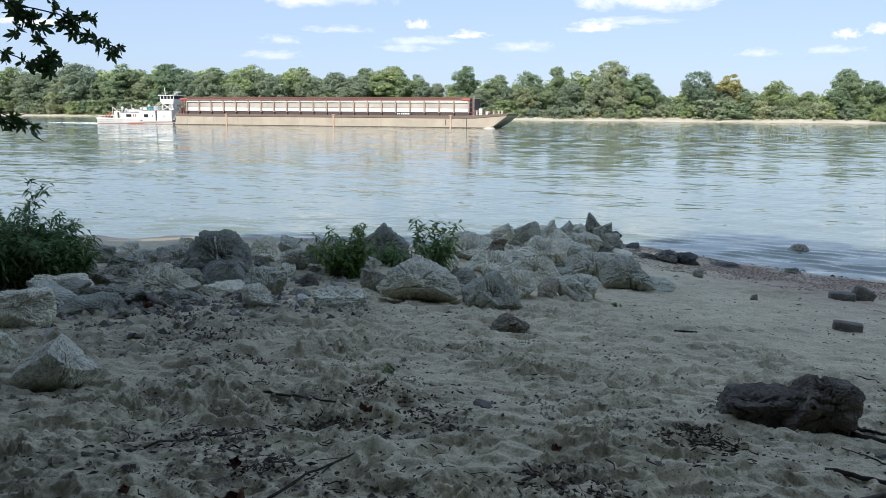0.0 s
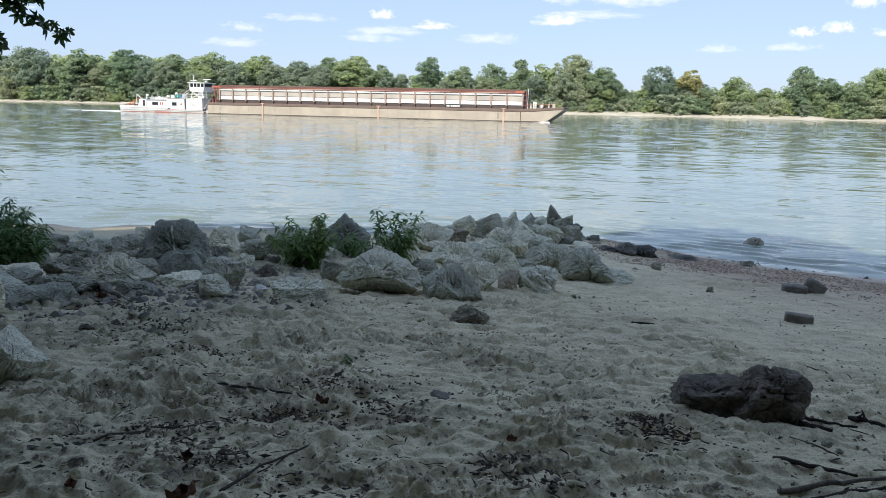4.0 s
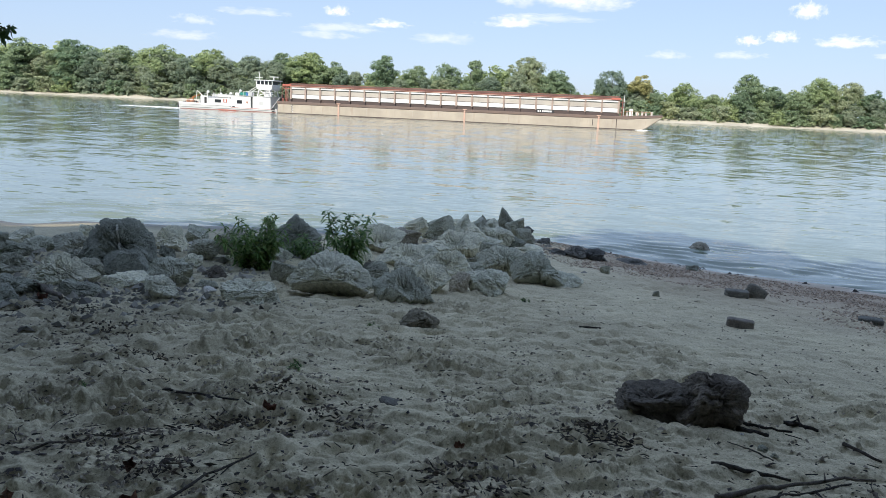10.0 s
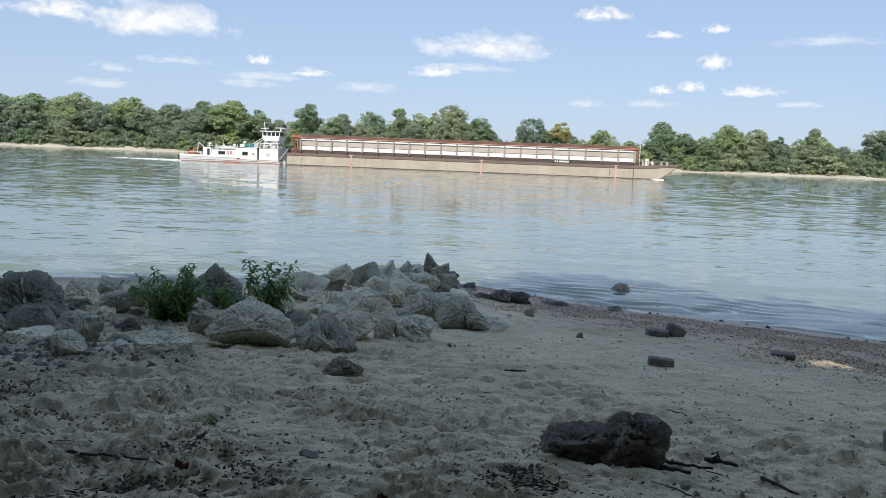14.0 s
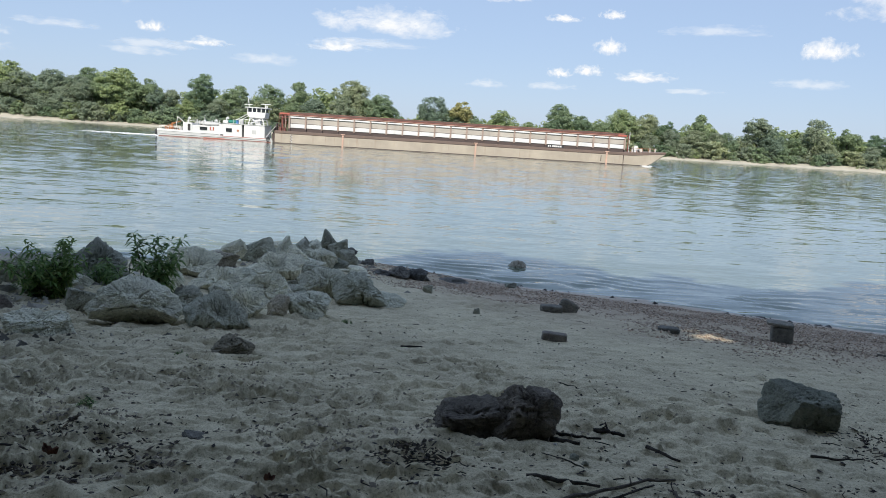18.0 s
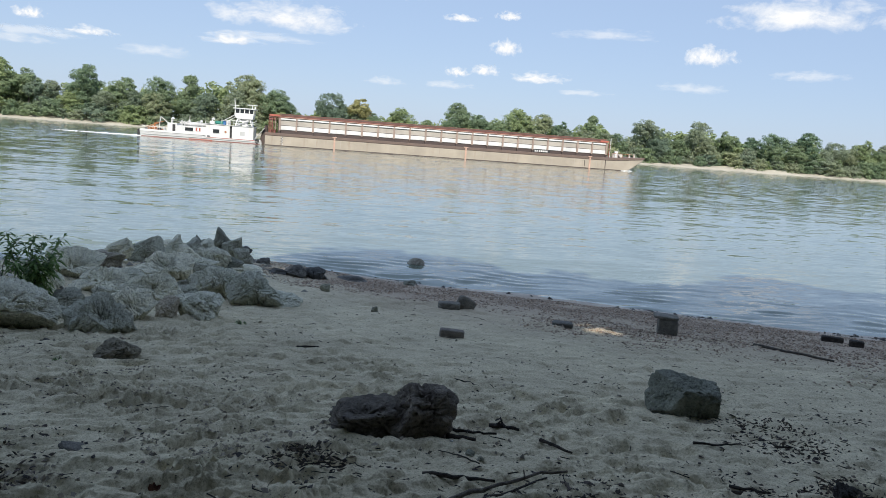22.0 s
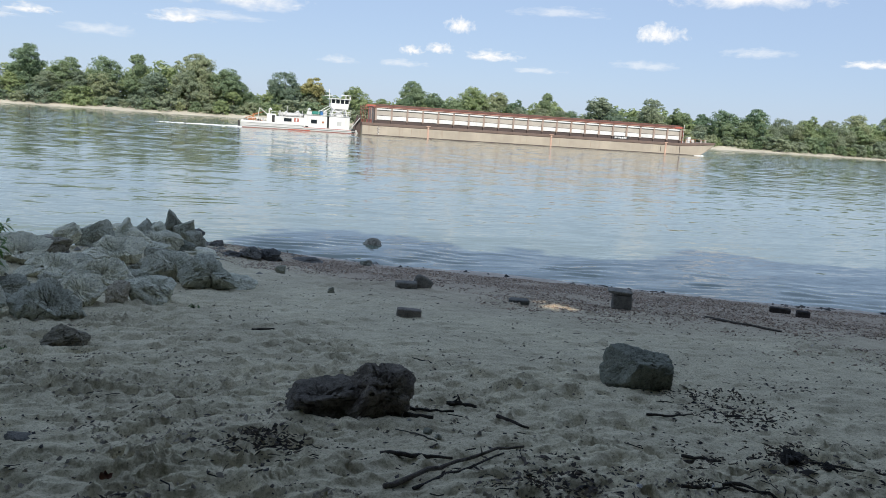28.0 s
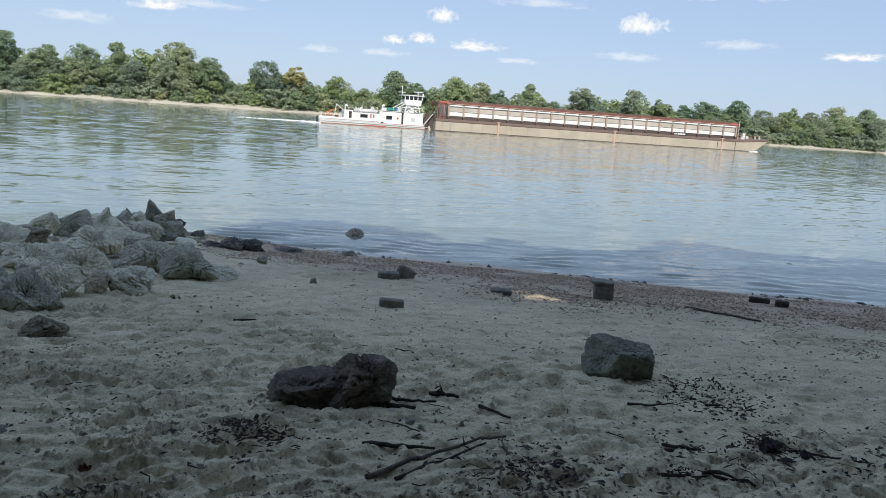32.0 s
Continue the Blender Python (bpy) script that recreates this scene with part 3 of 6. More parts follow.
# bearing in degrees and height in metres of the trees that stand out, upstream and downstream
SKYLINE_LEFT = [(-34, 21.0), (-31, 21.0), (-28.6, 22.4), (-25.0, 23.9), (-21.9, 23.6), (-19.0, 22.8), (-16.3, 21.3), (-13.8, 21.9), (-10.2, 21.4), (-7.5, 18.3), (-5.4, 20.4), (-3.8, 20.7), (-1.8, 18.0), (-0.5, 13.8), (1.7, 20.4), (4.0, 17.1), (6.2, 18.4), (8.1, 20.5), (11.8, 21.6), (14.1, 17.4), (15.6, 9.8)]
SKYLINE_RIGHT = [(18.1, 17.6), (20.0, 16.5), (21.1, 11.9), (23.0, 14.3), (24.9, 10.8), (27.3, 18.3), (28.9, 14.6), (31.6, 17.9), (33.2, 16.2), (34.8, 14.5), (37.0, 17.9), (38.7, 11.4), (40.8, 17.4), (44.3, 18.5), (46.2, 16.0), (47.8, 14.3), (49.2, 16.4), (51.2, 17.8), (52.9, 14.7), (54.7, 17.0), (56.1, 15.3), (57.4, 18.8), (59.3, 18.8), (62, 19.0), (65, 18.0), (69, 18.0)]


def along_of(bearing, d):
    return d * math.tan(radians(bearing) - RIVER)


def far_wood():
    rng = random.Random(4)
    sky_line = SKYLINE_LEFT + SKYLINE_RIGHT
    for bearing, h in sky_line:
        d = FAR_SHORE + rng.uniform(13, 20)
        if abs(bearing - 20.0) < 0.2:
            kind = YELLOW
        elif abs(bearing - 8.1) < 0.2 or abs(bearing - 37.0) < 0.2:
            kind = KINDS[4]
        else:
            kind = rng.choice(KINDS[:4] + KINDS[:3] + KINDS[5:])
        plant(kind, along_of(bearing, d), d, (h - 1.5) * 1.07, rng.uniform(1.2, 1.5) if bearing < -1 else rng.uniform(1.0, 1.3))
    xs, hs = [b for b, _ in sky_line], [h for _, h in sky_line]
    s = -440.0
    while s < 600:
        d = FAR_SHORE + rng.uniform(10, 17)
        b = math.degrees(math.atan2(s, d)) + 17
        top = np.interp(b, xs, hs)
        plant(rng.choice(KINDS[:4] + KINDS[5:] + KINDS[3:4]), s, d, max(6.0, (top - 2) * (rng.uniform(0.68, 0.95) if b < -2 else rng.uniform(0.55, 0.86))), rng.uniform(1.1, 1.45))
        s += rng.uniform(8.0, 12.0)
    s = -440.0
    while s < 600:
        d = FAR_SHORE + rng.uniform(6.5, 11)
        plant(rng.choice(BUSHES), s, d, rng.uniform(2.8, 7.0), rng.uniform(0.9, 1.4), 1.0)
        s += rng.uniform(3.8, 6.5)
    # the depth of the wood behind them
    gen = np.random.default_rng(77)
    forms = [crown_arrays(gen, 1.0, 0.85, 0.03, 120, 20, 0.048, k, 0.85) for k in ("round", "dome", "round")]
    vs, fs, n = [], [], 0
    s = -450.0
    while s < 620:
        d = FAR_SHORE + gen.uniform(22, 42)
        b = math.degrees(math.atan2(s, d)) + 17
        h = max(7.0, (np.interp(b, xs, hs) - 2) * (gen.uniform(0.94, 1.06) if b < -3 else gen.uniform(0.8, 0.99)))
        v, f = forms[gen.integers(3)]
        t = gen.uniform(0, 6.28)
        w = v @ np.array([[math.cos(t), math.sin(t), 0], [-math.sin(t), math.cos(t), 0], [0, 0, 1]]) * np.array([h * 1.15, h * 1.15, h])
        p = river(s, d, 1.5)
        vs.append(w + np.array(p[:]))
        fs.append(f + n)
        n += len(v)
        s += gen.uniform(4, 7)
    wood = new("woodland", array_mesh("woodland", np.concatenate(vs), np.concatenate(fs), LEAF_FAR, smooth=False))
    tagged(wood, "dense green riverside wood behind the first trees", "woodland", kind="stuff")


far_wood()


# ---- trees on the near bank, behind and over the camera: they keep the beach in shade ----
SUNLIT = (6.95, 8.68, 0.63)         # the patch of gravel that the sun reaches


def shade_tree(x, y, h, width, seed, base=0.06):
    rng = np.random.default_rng(seed)
    t = thing("tree", "tall leafy tree on the near bank shading the beach", "tree", pose(x, y, ground_at(x, y)))
    part("trunk", trunk_bm(h, 0.3, rng, 8), BARK, t)
    v, f = crown_arrays(rng, h, width, h * base, 420, 60, 0.62, "round")
    leaf = v.reshape(len(f), -1, 3)
    ray = leaf.mean(1) + np.array([x, y, ground_at(x, y)]) - np.array(SUNLIT)
    away = np.linalg.norm(ray - (ray @ np.array(SUN_DIR))[:, None] * np.array(SUN_DIR), axis=1)
    leaf = leaf[away > 0.8]         # a gap in the leaves lets one patch of sun through
    crown = new("crown", array_mesh("crown", leaf.reshape(-1, 3), np.arange(leaf.shape[0] * leaf.shape[1]).reshape(-1, leaf.shape[1]), LEAF_NEAR, smooth=False))
    crown.parent = t
    return t


for k, (x, y, h, w) in enumerate([(-20, -7.0, 20.0, 12), (-14.5, -8.0, 21.5, 12), (-9.5, -7.0, 20.5, 12), (-4.5, -8.0, 21.5, 12), (0.5, -7.0, 18.5, 11.5), (5.5, -8.0, 17.5, 12), (10.5, -7.0, 14, 12), (16, -8.5, 14.5, 12), (22, -9, 13.5, 12)]):
    shade_tree(x, y, h, w, 40 + k)
for k, (x, y) in enumerate([(-7.0, -3.5), (0.5, -3.2), (7.5, -3.5)]):
    shade_tree(x, y, 14.0, 8.0, 60 + k, 0.45)


# ---- fair-weather clouds, kilometres off ----
def cloud_material(name, dense):
    m, n, l, b = nodes_of(name)
    n.remove(b)
    v = coords(n, l)
    info = n.new("ShaderNodeObjectInfo")
    off = n.new("ShaderNodeVectorMath")
    off.operation = "MULTIPLY_ADD"
    off.inputs[1].default_value = (60, 60, 60)
    l.new(info.outputs["Random"], off.inputs[0])
    l.new(v, off.inputs[2])
    squash = n.new("ShaderNodeVectorMath")
    squash.operation = "MULTIPLY"
    squash.inputs[1].default_value = (2.0, 1.0, 1)
    l.new(off.outputs[0], squash.inputs[0])
    big = noise_tex(n, l, squash.outputs[0], 1.7, 9, 0.62, 0.25)
    up = n.new("ShaderNodeSeparateXYZ")
    l.new(v, up.inputs[0])
    under = n.new("ShaderNodeMath")      # flatter underneath than on top
    under.operation = "MINIMUM"
    under.inputs[1].default_value = 0.0
    l.new(up.outputs["Y"], under.inputs[0])
    flat = n.new("ShaderNodeVectorMath")
    flat.operation = "MULTIPLY_ADD"
    flat.inputs[1].default_value = (0.0, 1.0, 0.0)
    l.new(under.outputs[0], flat.inputs[0])
    l.new(v, flat.inputs[2])
    grad = n.new("ShaderNodeVectorMath")
    grad.operation = "LENGTH"
    l.new(flat.outputs[0], grad.inputs[0])
    body = n.new("ShaderNodeMath")
    body.operation = "MULTIPLY_ADD"
    body.inputs[1].default_value = -0.62
    l.new(grad.outputs["Value"], body.inputs[0])
    l.new(big, body.inputs[2])
    alpha = ramp(n, l, body.outputs[0], ((0.06, (0, 0, 0)), (0.42, (dense, dense, dense))))
    # sunlit tops and shaded undersides are painted by height
    sep = n.new("ShaderNodeSeparateXYZ")
    l.new(v, sep.inputs[0])
    lit = n.new("ShaderNodeMath")
    lit.operation = "MULTIPLY_ADD"
    lit.inputs[1].default_value = 0.5
    l.new(sep.outputs["Y"], lit.inputs[0])
    l.new(big, lit.inputs[2])
    tint = ramp(n, l, lit.outputs[0], ((0.25, (0.74, 0.79, 0.88)), (0.62, (1.0, 0.99, 0.97))))
    em, tr, mix = n.new("ShaderNodeEmission"), n.new("ShaderNodeBsdfTransparent"), n.new("ShaderNodeMixShader")
    # the sheet glows by itself instead of being lit by the sun
    em.inputs["Strength"].default_value = 0.98
    l.new(tint, em.inputs["Color"])
    l.new(alpha, mix.inputs[0])
    l.new(tr.outputs[0], mix.inputs[1])
    l.new(em.outputs[0], mix.inputs[2])
    l.new(mix.outputs[0], n["Material Output"].inputs["Surface"])
    return m


CLOUD, WISP = cloud_material("cloud", 0.92), cloud_material("thin_cloud", 0.4)


def cloud(bearing, elevation, width, height, material=CLOUD, r=3200.0):
    """A cloud seen at that bearing and elevation, width and height in degrees."""
    a, e = radians(bearing), radians(elevation)
    p = Vector((math.sin(a) * math.cos(e), math.cos(a) * math.cos(e), math.sin(e))) * r
    k = 9
    vs = [(2.4 * (i / (k - 1) - 0.5), 2.4 * (j / (k - 1) - 0.5), 0) for j in range(k) for i in range(k)]
    fs = [(j * k + i, j * k + i + 1, (j + 1) * k + i + 1, (j + 1) * k + i) for j in range(k - 1) for i in range(k - 1)]
    ob = new("cloud", add_mesh("cloud", vs, fs, material))
    w, h = r * math.tan(radians(width)) * 0.72, r * math.tan(radians(height)) * 0.85
    ob.matrix_basis = look(p, (0, 0, 0)) @ pose(0, 0, 0, 0, 180, 0) @ Matrix.Diagonal((-w, h, 1, 1))
    ob.visible_shadow = False
    return tagged(ob, "white fair-weather cloud in a pale blue sky", "cloud", kind="structure")


for row in [(-8.6, 8.1, 10, 2.8), (-14.9, 8.3, 6, 1.6), (14.6, 7.6, 9.5, 2.3), (10.6, 5.9, 4.5, 1.0), (-1.7, 6.1, 1.9, 0.9), (1.8, 5.45, 3, 0.7), (-11.5, 4.9, 2.8, 0.8), (-12.2, 3.85, 4.5, 0.8),
            (21.7, 4.0, 2.6, 0.7), (-2.6, 4.45, 4.2, 0.7), (22.6, 10.1, 4, 1.1), (26.9, 8.8, 2.6, 0.6), (26.3, 11.4, 1.6, 1.0), (30.4, 9.15, 1.8, 0.7), (30.4, 6.9, 2.4, 1.2)]:
    cloud(*row, WISP if row[1] < 5.0 else CLOUD)
for row in [(26.9, 5.05, 1.8, 0.8), (28.9, 5.3, 2.2, 0.9), (32.9, 5.0, 4.4, 0.9), (44.4, 7.0, 3.4, 1.5), (43.5, 4.9, 4.6, 0.8), (50, 9.6, 10, 2.4), (28, 12.3, 7, 1.2), (-27, 5.5, 5, 0.7), (58, 5.5, 4, 0.7), (36, 4.2, 4, 0.5)]:
    cloud(*row, WISP if row[1] < 5.0 else CLOUD)
for row in [(6.0, 4.6, 5, 0.9), (13.5, 6.3, 7, 0.7), (-7.5, 5.7, 5, 0.7), (37, 8.2, 7, 0.9), (26.3, 4.1, 3.5, 0.6), (-1.5, 5.0, 6, 0.8), (51, 6.0, 5, 0.8)]:
    cloud(*row, WISP)


# ---- pushed convoy: a hopper barge and a small pusher tug ----
HULL = paint("beige_hull_paint", (0.41, 0.355, 0.285), 0.6, (0.26, 0.17, 0.12), 0.6, 0.35)
RUB = paint("brown_rubbing_band", (0.16, 0.115, 0.095), 0.7, (0.24, 0.14, 0.09), 0.5, 0.4)
DECK = paint("brown_deck", (0.15, 0.1, 0.085), 0.8, (0.2, 0.12, 0.08), 0.5, 0.5)
TOP_RED = paint("faded_rust_red_paint", (0.34, 0.17, 0.14), 0.65, (0.2, 0.1, 0.08), 0.5, 0.5)
STANCHION = paint("rust_stained_stanchion_paint", (0.35, 0.265, 0.22), 0.65, (0.16, 0.09, 0.06), 0.6, 0.8)
COAMING = paint("cream_white_coaming", (0.58, 0.54, 0.49), 0.6, (0.36, 0.26, 0.19), 0.4, 0.3)
COAMING_GREY = paint("dull_grey_coaming", (0.44, 0.4, 0.35), 0.6, (0.33, 0.24, 0.18), 0.45, 0.4)
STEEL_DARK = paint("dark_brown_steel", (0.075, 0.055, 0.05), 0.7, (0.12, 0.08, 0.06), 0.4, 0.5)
RED_LEAD = paint("red_lead_paint", (0.24, 0.09, 0.07), 0.6, (0.2, 0.1, 0.07), 0.4, 0.5)
RED_BRIGHT = paint("bright_red_paint", (0.42, 0.12, 0.085), 0.5, (0.3, 0.1, 0.07), 0.25, 0.5)
PINK = paint("faded_pink_orange_paint", (0.55, 0.36, 0.28), 0.6, (0.5, 0.3, 0.2), 0.3, 0.8)
WHITE = paint("white_boat_paint", (0.72, 0.72, 0.7), 0.4, (0.45, 0.38, 0.3), 0.3, 0.4)
GREY_HULL = paint("light_grey_hull_paint", (0.5, 0.5, 0.49), 0.5, (0.35, 0.28, 0.22), 0.35, 0.4)
BLACK = paint("black_paint", (0.03, 0.03, 0.032), 0.55, (0.1, 0.07, 0.05), 0.3, 0.6)
GREEN_TARP = paint("green_tarpaulin", (0.03, 0.22, 0.17), 0.6, (0.02, 0.12, 0.1), 0.4, 1.0)
BLUE = paint("blue_paint", (0.05, 0.16, 0.35), 0.5, (0.1, 0.1, 0.1), 0.3, 0.8)
ORANGE = paint("rusty_orange_paint", (0.4, 0.16, 0.06), 0.5, (0.3, 0.15, 0.08), 0.3, 0.8)


def glass_material():
    m, n, l, b = nodes_of("dark_window_glass")
    b.inputs["Base Color"].default_value = (0.02, 0.025, 0.03, 1)
    b.inputs["Roughness"].default_value = 0.06
    return m


def foam_material():
    m, n, l, b = nodes_of("foam")
    v = coords(n, l)
    l.new(ramp(n, l, noise_tex(n, l, v, 3, 5), ((0.3, (0.6, 0.63, 0.64)), (0.7, (0.85, 0.86, 0.86)))), b.inputs["Base Color"])
    b.inputs["Roughness"].default_value = 0.7
    return m


GLASS, FOAM = glass_material(), foam_material()
BEAM, DECK_Z = 11.0, 2.45


def hull_bm(outline, y0, y1, bevel=0.12):
    bm = prism(bmesh.new(), outline, y0, y1)
    bmesh.ops.bevel(bm, geom=list(bm.edges), offset=bevel, segments=1, affect="EDGES")
    return bm


def make_barge():
    g = thing("barge", "long beige hopper barge with cream cargo coaming and red trim", "barge")
    # hull: square stern, raked bow rising a little
    hull = part("hull", hull_bm([(0, -0.5), (0, 1.95), (70, 1.95), (72.5, 2.0), (79.3, 2.58), (79.1, 2.3), (76.4, 0.35), (74.5, -0.5)], 0, BEAM), HULL, g)
    part("rubbing_band", hull_bm([(-0.05, 1.95), (-0.05, 2.5), (70, 2.5), (79.4, 3.0), (79.3, 2.58), (72.5, 2.0), (70, 1.95)], -0.06, BEAM + 0.06, 0.04), RUB, g, "dark brown rubbing band and deck edge")
    part("waterline_band", boxed(0.02, 74.6, -0.012, 0.2, -0.1, 0.13), STEEL_DARK, hull, "dark weedy stripe along the waterline")
    # strips of plating on the raised bow
    part("bow_plate", prism(bmesh.new(), [(70.6, 0.2), (70.6, 1.95), (70.75, 1.95), (70.75, 0.2)], -0.03, 0.02), STEEL_DARK, hull)
    for x in (13.6, 40.4, 67.2):
        post = part("mooring_post_plate", boxed(x - 0.17, x + 0.17, -0.16, 0.02, -0.3, 2.35, bevel=0.04), PINK, g, "faded pink fender strip down the hull side")
        part("cap", boxed(x - 0.42, x + 0.42, -0.22, 0.3, 2.35, 2.56, bevel=0.04), PINK, post)
    for k in range(6):          # draught marks
        z = 0.3 + 0.27 * k
        part("draught_mark", boxed(3.05 + 0.18 * (k % 2), 3.3 + 0.18 * (k % 2), -0.02, 0.01, z, z + 0.18), STEEL_DARK, hull)
        part("draught_mark", boxed(3.3 - 0.18 * (k % 2), 3.5 - 0.18 * (k % 2), -0.02, 0.01, z, z + 0.18), WHITE, hull)
    part("fore_draught_mark", boxed(66.0, 66.15, -0.02, 0.01, 0.5, 1.7), STEEL_DARK, hull)
    # cargo hold: side walls set in from the deck edge
    x0, x1, y0, y1 = 2.4, 71.0, 1.0, BEAM - 1.0
    # the shade below and between the panels is put into the walls' dark colour
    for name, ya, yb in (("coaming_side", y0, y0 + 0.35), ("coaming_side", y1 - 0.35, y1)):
        part(name, boxed(x0, x1, ya, yb, DECK_Z, 5.55, bevel=0.03), STEEL_DARK, g, "recessed side wall of the hold, painted dark for its shade")
        part("coaming_top", boxed(x0, x1, ya - 0.05, yb + 0.05, 5.55, 6.0, bevel=0.03), TOP_RED, g, "faded rust-red top strake of the hold")
    part("coaming_end", boxed(x0, x0 + 0.35, y0 + 0.36, y1 - 0.36, DECK_Z, 6.0), COAMING_GREY, g)
    part("coaming_end", boxed(x1 - 0.35, x1, y0 + 0.36, y1 - 0.36, DECK_Z, 6.0), STEEL_DARK, g)
    part("hatch_cover", hull_bm([(x0 - 0.1, 6.0), (x0 - 0.1, 6.1), (x0 + 1, 6.22), (x1 - 1, 6.22), (x1 + 0.1, 6.1), (x1 + 0.1, 6.0)], y0 - 0.1, y1 + 0.1, 0.03), DECK, g, "brown folded hatch covers along the top of the hold")
    bay, n = 3.245, 21
    for i in range(n):
        a = x0 + 0.35 + i * bay
        b = min(a + bay, x1)
        part("lower_panel", boxed(a + 0.1, b - 0.1, y0 - 0.12, y0 - 0.003, 3.2, 4.0, bevel=0.03), WHITE, g)
        # duller than the lower panels: weathered paint, with the rail's shade in the colour
        part("upper_panel", boxed(a + 0.1, b - 0.1, y0 - 0.07, y0 - 0.003, 4.08, 5.1, bevel=0.02), COAMING_GREY, g)
        part("rail_panel", boxed(a + 0.02, b - 0.02, y0 - 0.3, y0 - 0.003, 5.16, 5.46, bevel=0.03), WHITE, g)
        part("top_board", boxed(a + 0.02, b - 0.02, y0 - 0.2, y0 - 0.053, 5.6, 5.72, bevel=0.02), PINK, g)
        part("top_strip", boxed(a + 0.02, b - 0.02, y0 - 0.16, y0 - 0.053, 5.8, 5.95, bevel=0.02), RED_LEAD, g)
    for i in range(n + 1):
        a = min(x0 + 0.35 + i * bay, x1 - 0.1)
        st = part("stanchion", prism(bmesh.new(), [(a - 0.17, DECK_Z + 0.6), (a - 0.17, 5.45), (a + 0.17, 5.45), (a + 0.17, DECK_Z + 0.6)], y0 - 0.42, y0 - 0.11), STANCHION, g)
        part("foot", boxed(a - 0.13, a + 0.13, y0 - 0.46, y0 - 0.11, DECK_Z, DECK_Z + 0.6), STEEL_DARK, st)
    part("top_rail", tubed((x0, y0 - 0.1, 6.26), (x1, y0 - 0.1, 6.26), 0.05), RED_LEAD, g)
    part("end_board", boxed(x0 - 1.6, x0 + 0.3, y0 - 0.12, y0 - 0.06, 5.75, 6.12, bevel=0.02), RED_BRIGHT, g, "bright red end of the hatch cover")
    part("end_board", boxed(x1 - 1.6, x1 + 0.2, y0 - 0.3, y0 - 0.21, 5.65, 6.05, bevel=0.02), RED_BRIGHT, g, "bright red end of the hatch cover")
    # name board on the side of the hold: bars in place of its characters
    board = part("name_board", boxed(54.9, 58.4, y0 - 0.55, y0 - 0.47, 2.55, 3.15), BLACK, g, "black board with white lettering bars")
    for x, w in ((55.1, 0.28), (55.5, 0.25), (56.0, 0.3), (56.4, 0.3), (56.8, 0.3), (57.2, 0.3), (57.6, 0.3)):
        part("lettering_bar", boxed(x, x + w, y0 - 0.575, y0 - 0.552, 2.68, 3.02), WHITE, board)
    # stern gear and bow gear
    for x, y in ((1.0, 0.8), (1.8, 0.8), (1.2, BEAM - 1.0), (72.6, 0.9), (76.2, 0.9), (77.3, 0.9), (76.0, BEAM - 1.2)):
        bm = tubed((x, y, DECK_Z - 0.1), (x, y, 3.55 if x > 60 else 3.1), 0.2)
        tube(bm, (x, y, 3.42 if x > 60 else 3.0), (x, y, 3.6 if x > 60 else 3.15), 0.27)
        part("bollard", bm, COAMING if x > 60 else RED_LEAD, g)
    part("lamp_mast", tubed((71.9, 1.2, 2.4), (71.9, 1.2, 6.6), 0.06), WHITE, g)
    part("deck_box", boxed(73.0, 73.7, 1.0, 1.7, 2.4, 4.0, bevel=0.05), WHITE, g, "white deck locker at the bow")
    part("winch", tubed((74.6, 1.5, 3.1), (74.6, 3.5, 3.1), 0.35, n=12), COAMING, g)
    for dx in range(5):
        part("bow_rail_post", tubed((72.2 + dx * 1.2, 0.5, 2.4), (72.2 + dx * 1.2, 0.5, 3.55), 0.035), ORANGE, g)
    part("bow_rail", tubed((72.2, 0.5, 3.5), (77.0, 0.5, 3.5), 0.035), ORANGE, g)
    for z in (3.2, 4.2, 5.2):
        part("end_ladder_rung", tubed((71.1, 1.1, z), (72.0, 1.1, z), 0.05), RED_LEAD, g)
    part("end_frame", tubed((71.6, 1.1, 2.4), (71.6, 1.1, 6.0), 0.09), RED_LEAD, g)
    part("stern_frame", tubed((1.3, 1.2, 2.4), (1.3, 1.2, 5.9), 0.09), RED_LEAD, g)
    part("stern_frame", tubed((1.9, 1.2, 2.4), (1.9, 1.2, 5.9), 0.09), STANCHION, g)
    for z in (5.2, 5.6, 5.95):          # light red railing round the stern end of the hold
        part("stern_rail", tubed((0.6, 1.1, z), (2.4, 1.1, z), 0.045), RED_BRIGHT, g)
        part("stern_rail", tubed((0.6, 1.1, z), (0.6, 9.6, z), 0.045), RED_BRIGHT, g)
    for x, y in ((0.6, 1.1), (0.6, 3.9), (0.6, 6.8), (0.6, 9.6), (1.6, 1.1)):
        part("stern_post", tubed((x, y, 2.45), (x, y, 6.0), 0.05), RED_LEAD, g)
    part("stern_beam", tubed((1.2, 1.2, 5.6), (2.5, 1.2, 5.6), 0.08), RED_LEAD, g)
    for k in range(14):
        part("plate_seam", boxed(5 + k * 4.9, 5.04 + k * 4.9, -0.006, 0.02, 0.15, 1.95), COAMING_GREY, hull)
    # water thrown up by the bow
    rng = random.Random(3)
    bm = bmesh.new()
    for _ in range(26):
        u = rng.random()
        p = (76.2 - 1.8 * u + rng.uniform(-.3, .4), -0.1 - 0.7 * u * rng.random(), 0.0)
        bmesh.ops.create_icosphere(bm, subdivisions=1, radius=0.17 * (1 - 0.6 * u), matrix=Matrix.Translation(p) @ Matrix.Diagonal((1.8, 1, 0.9, 1)))
    part("bow_wave", bm, FOAM, g, "white foam of the bow wave")
    return g


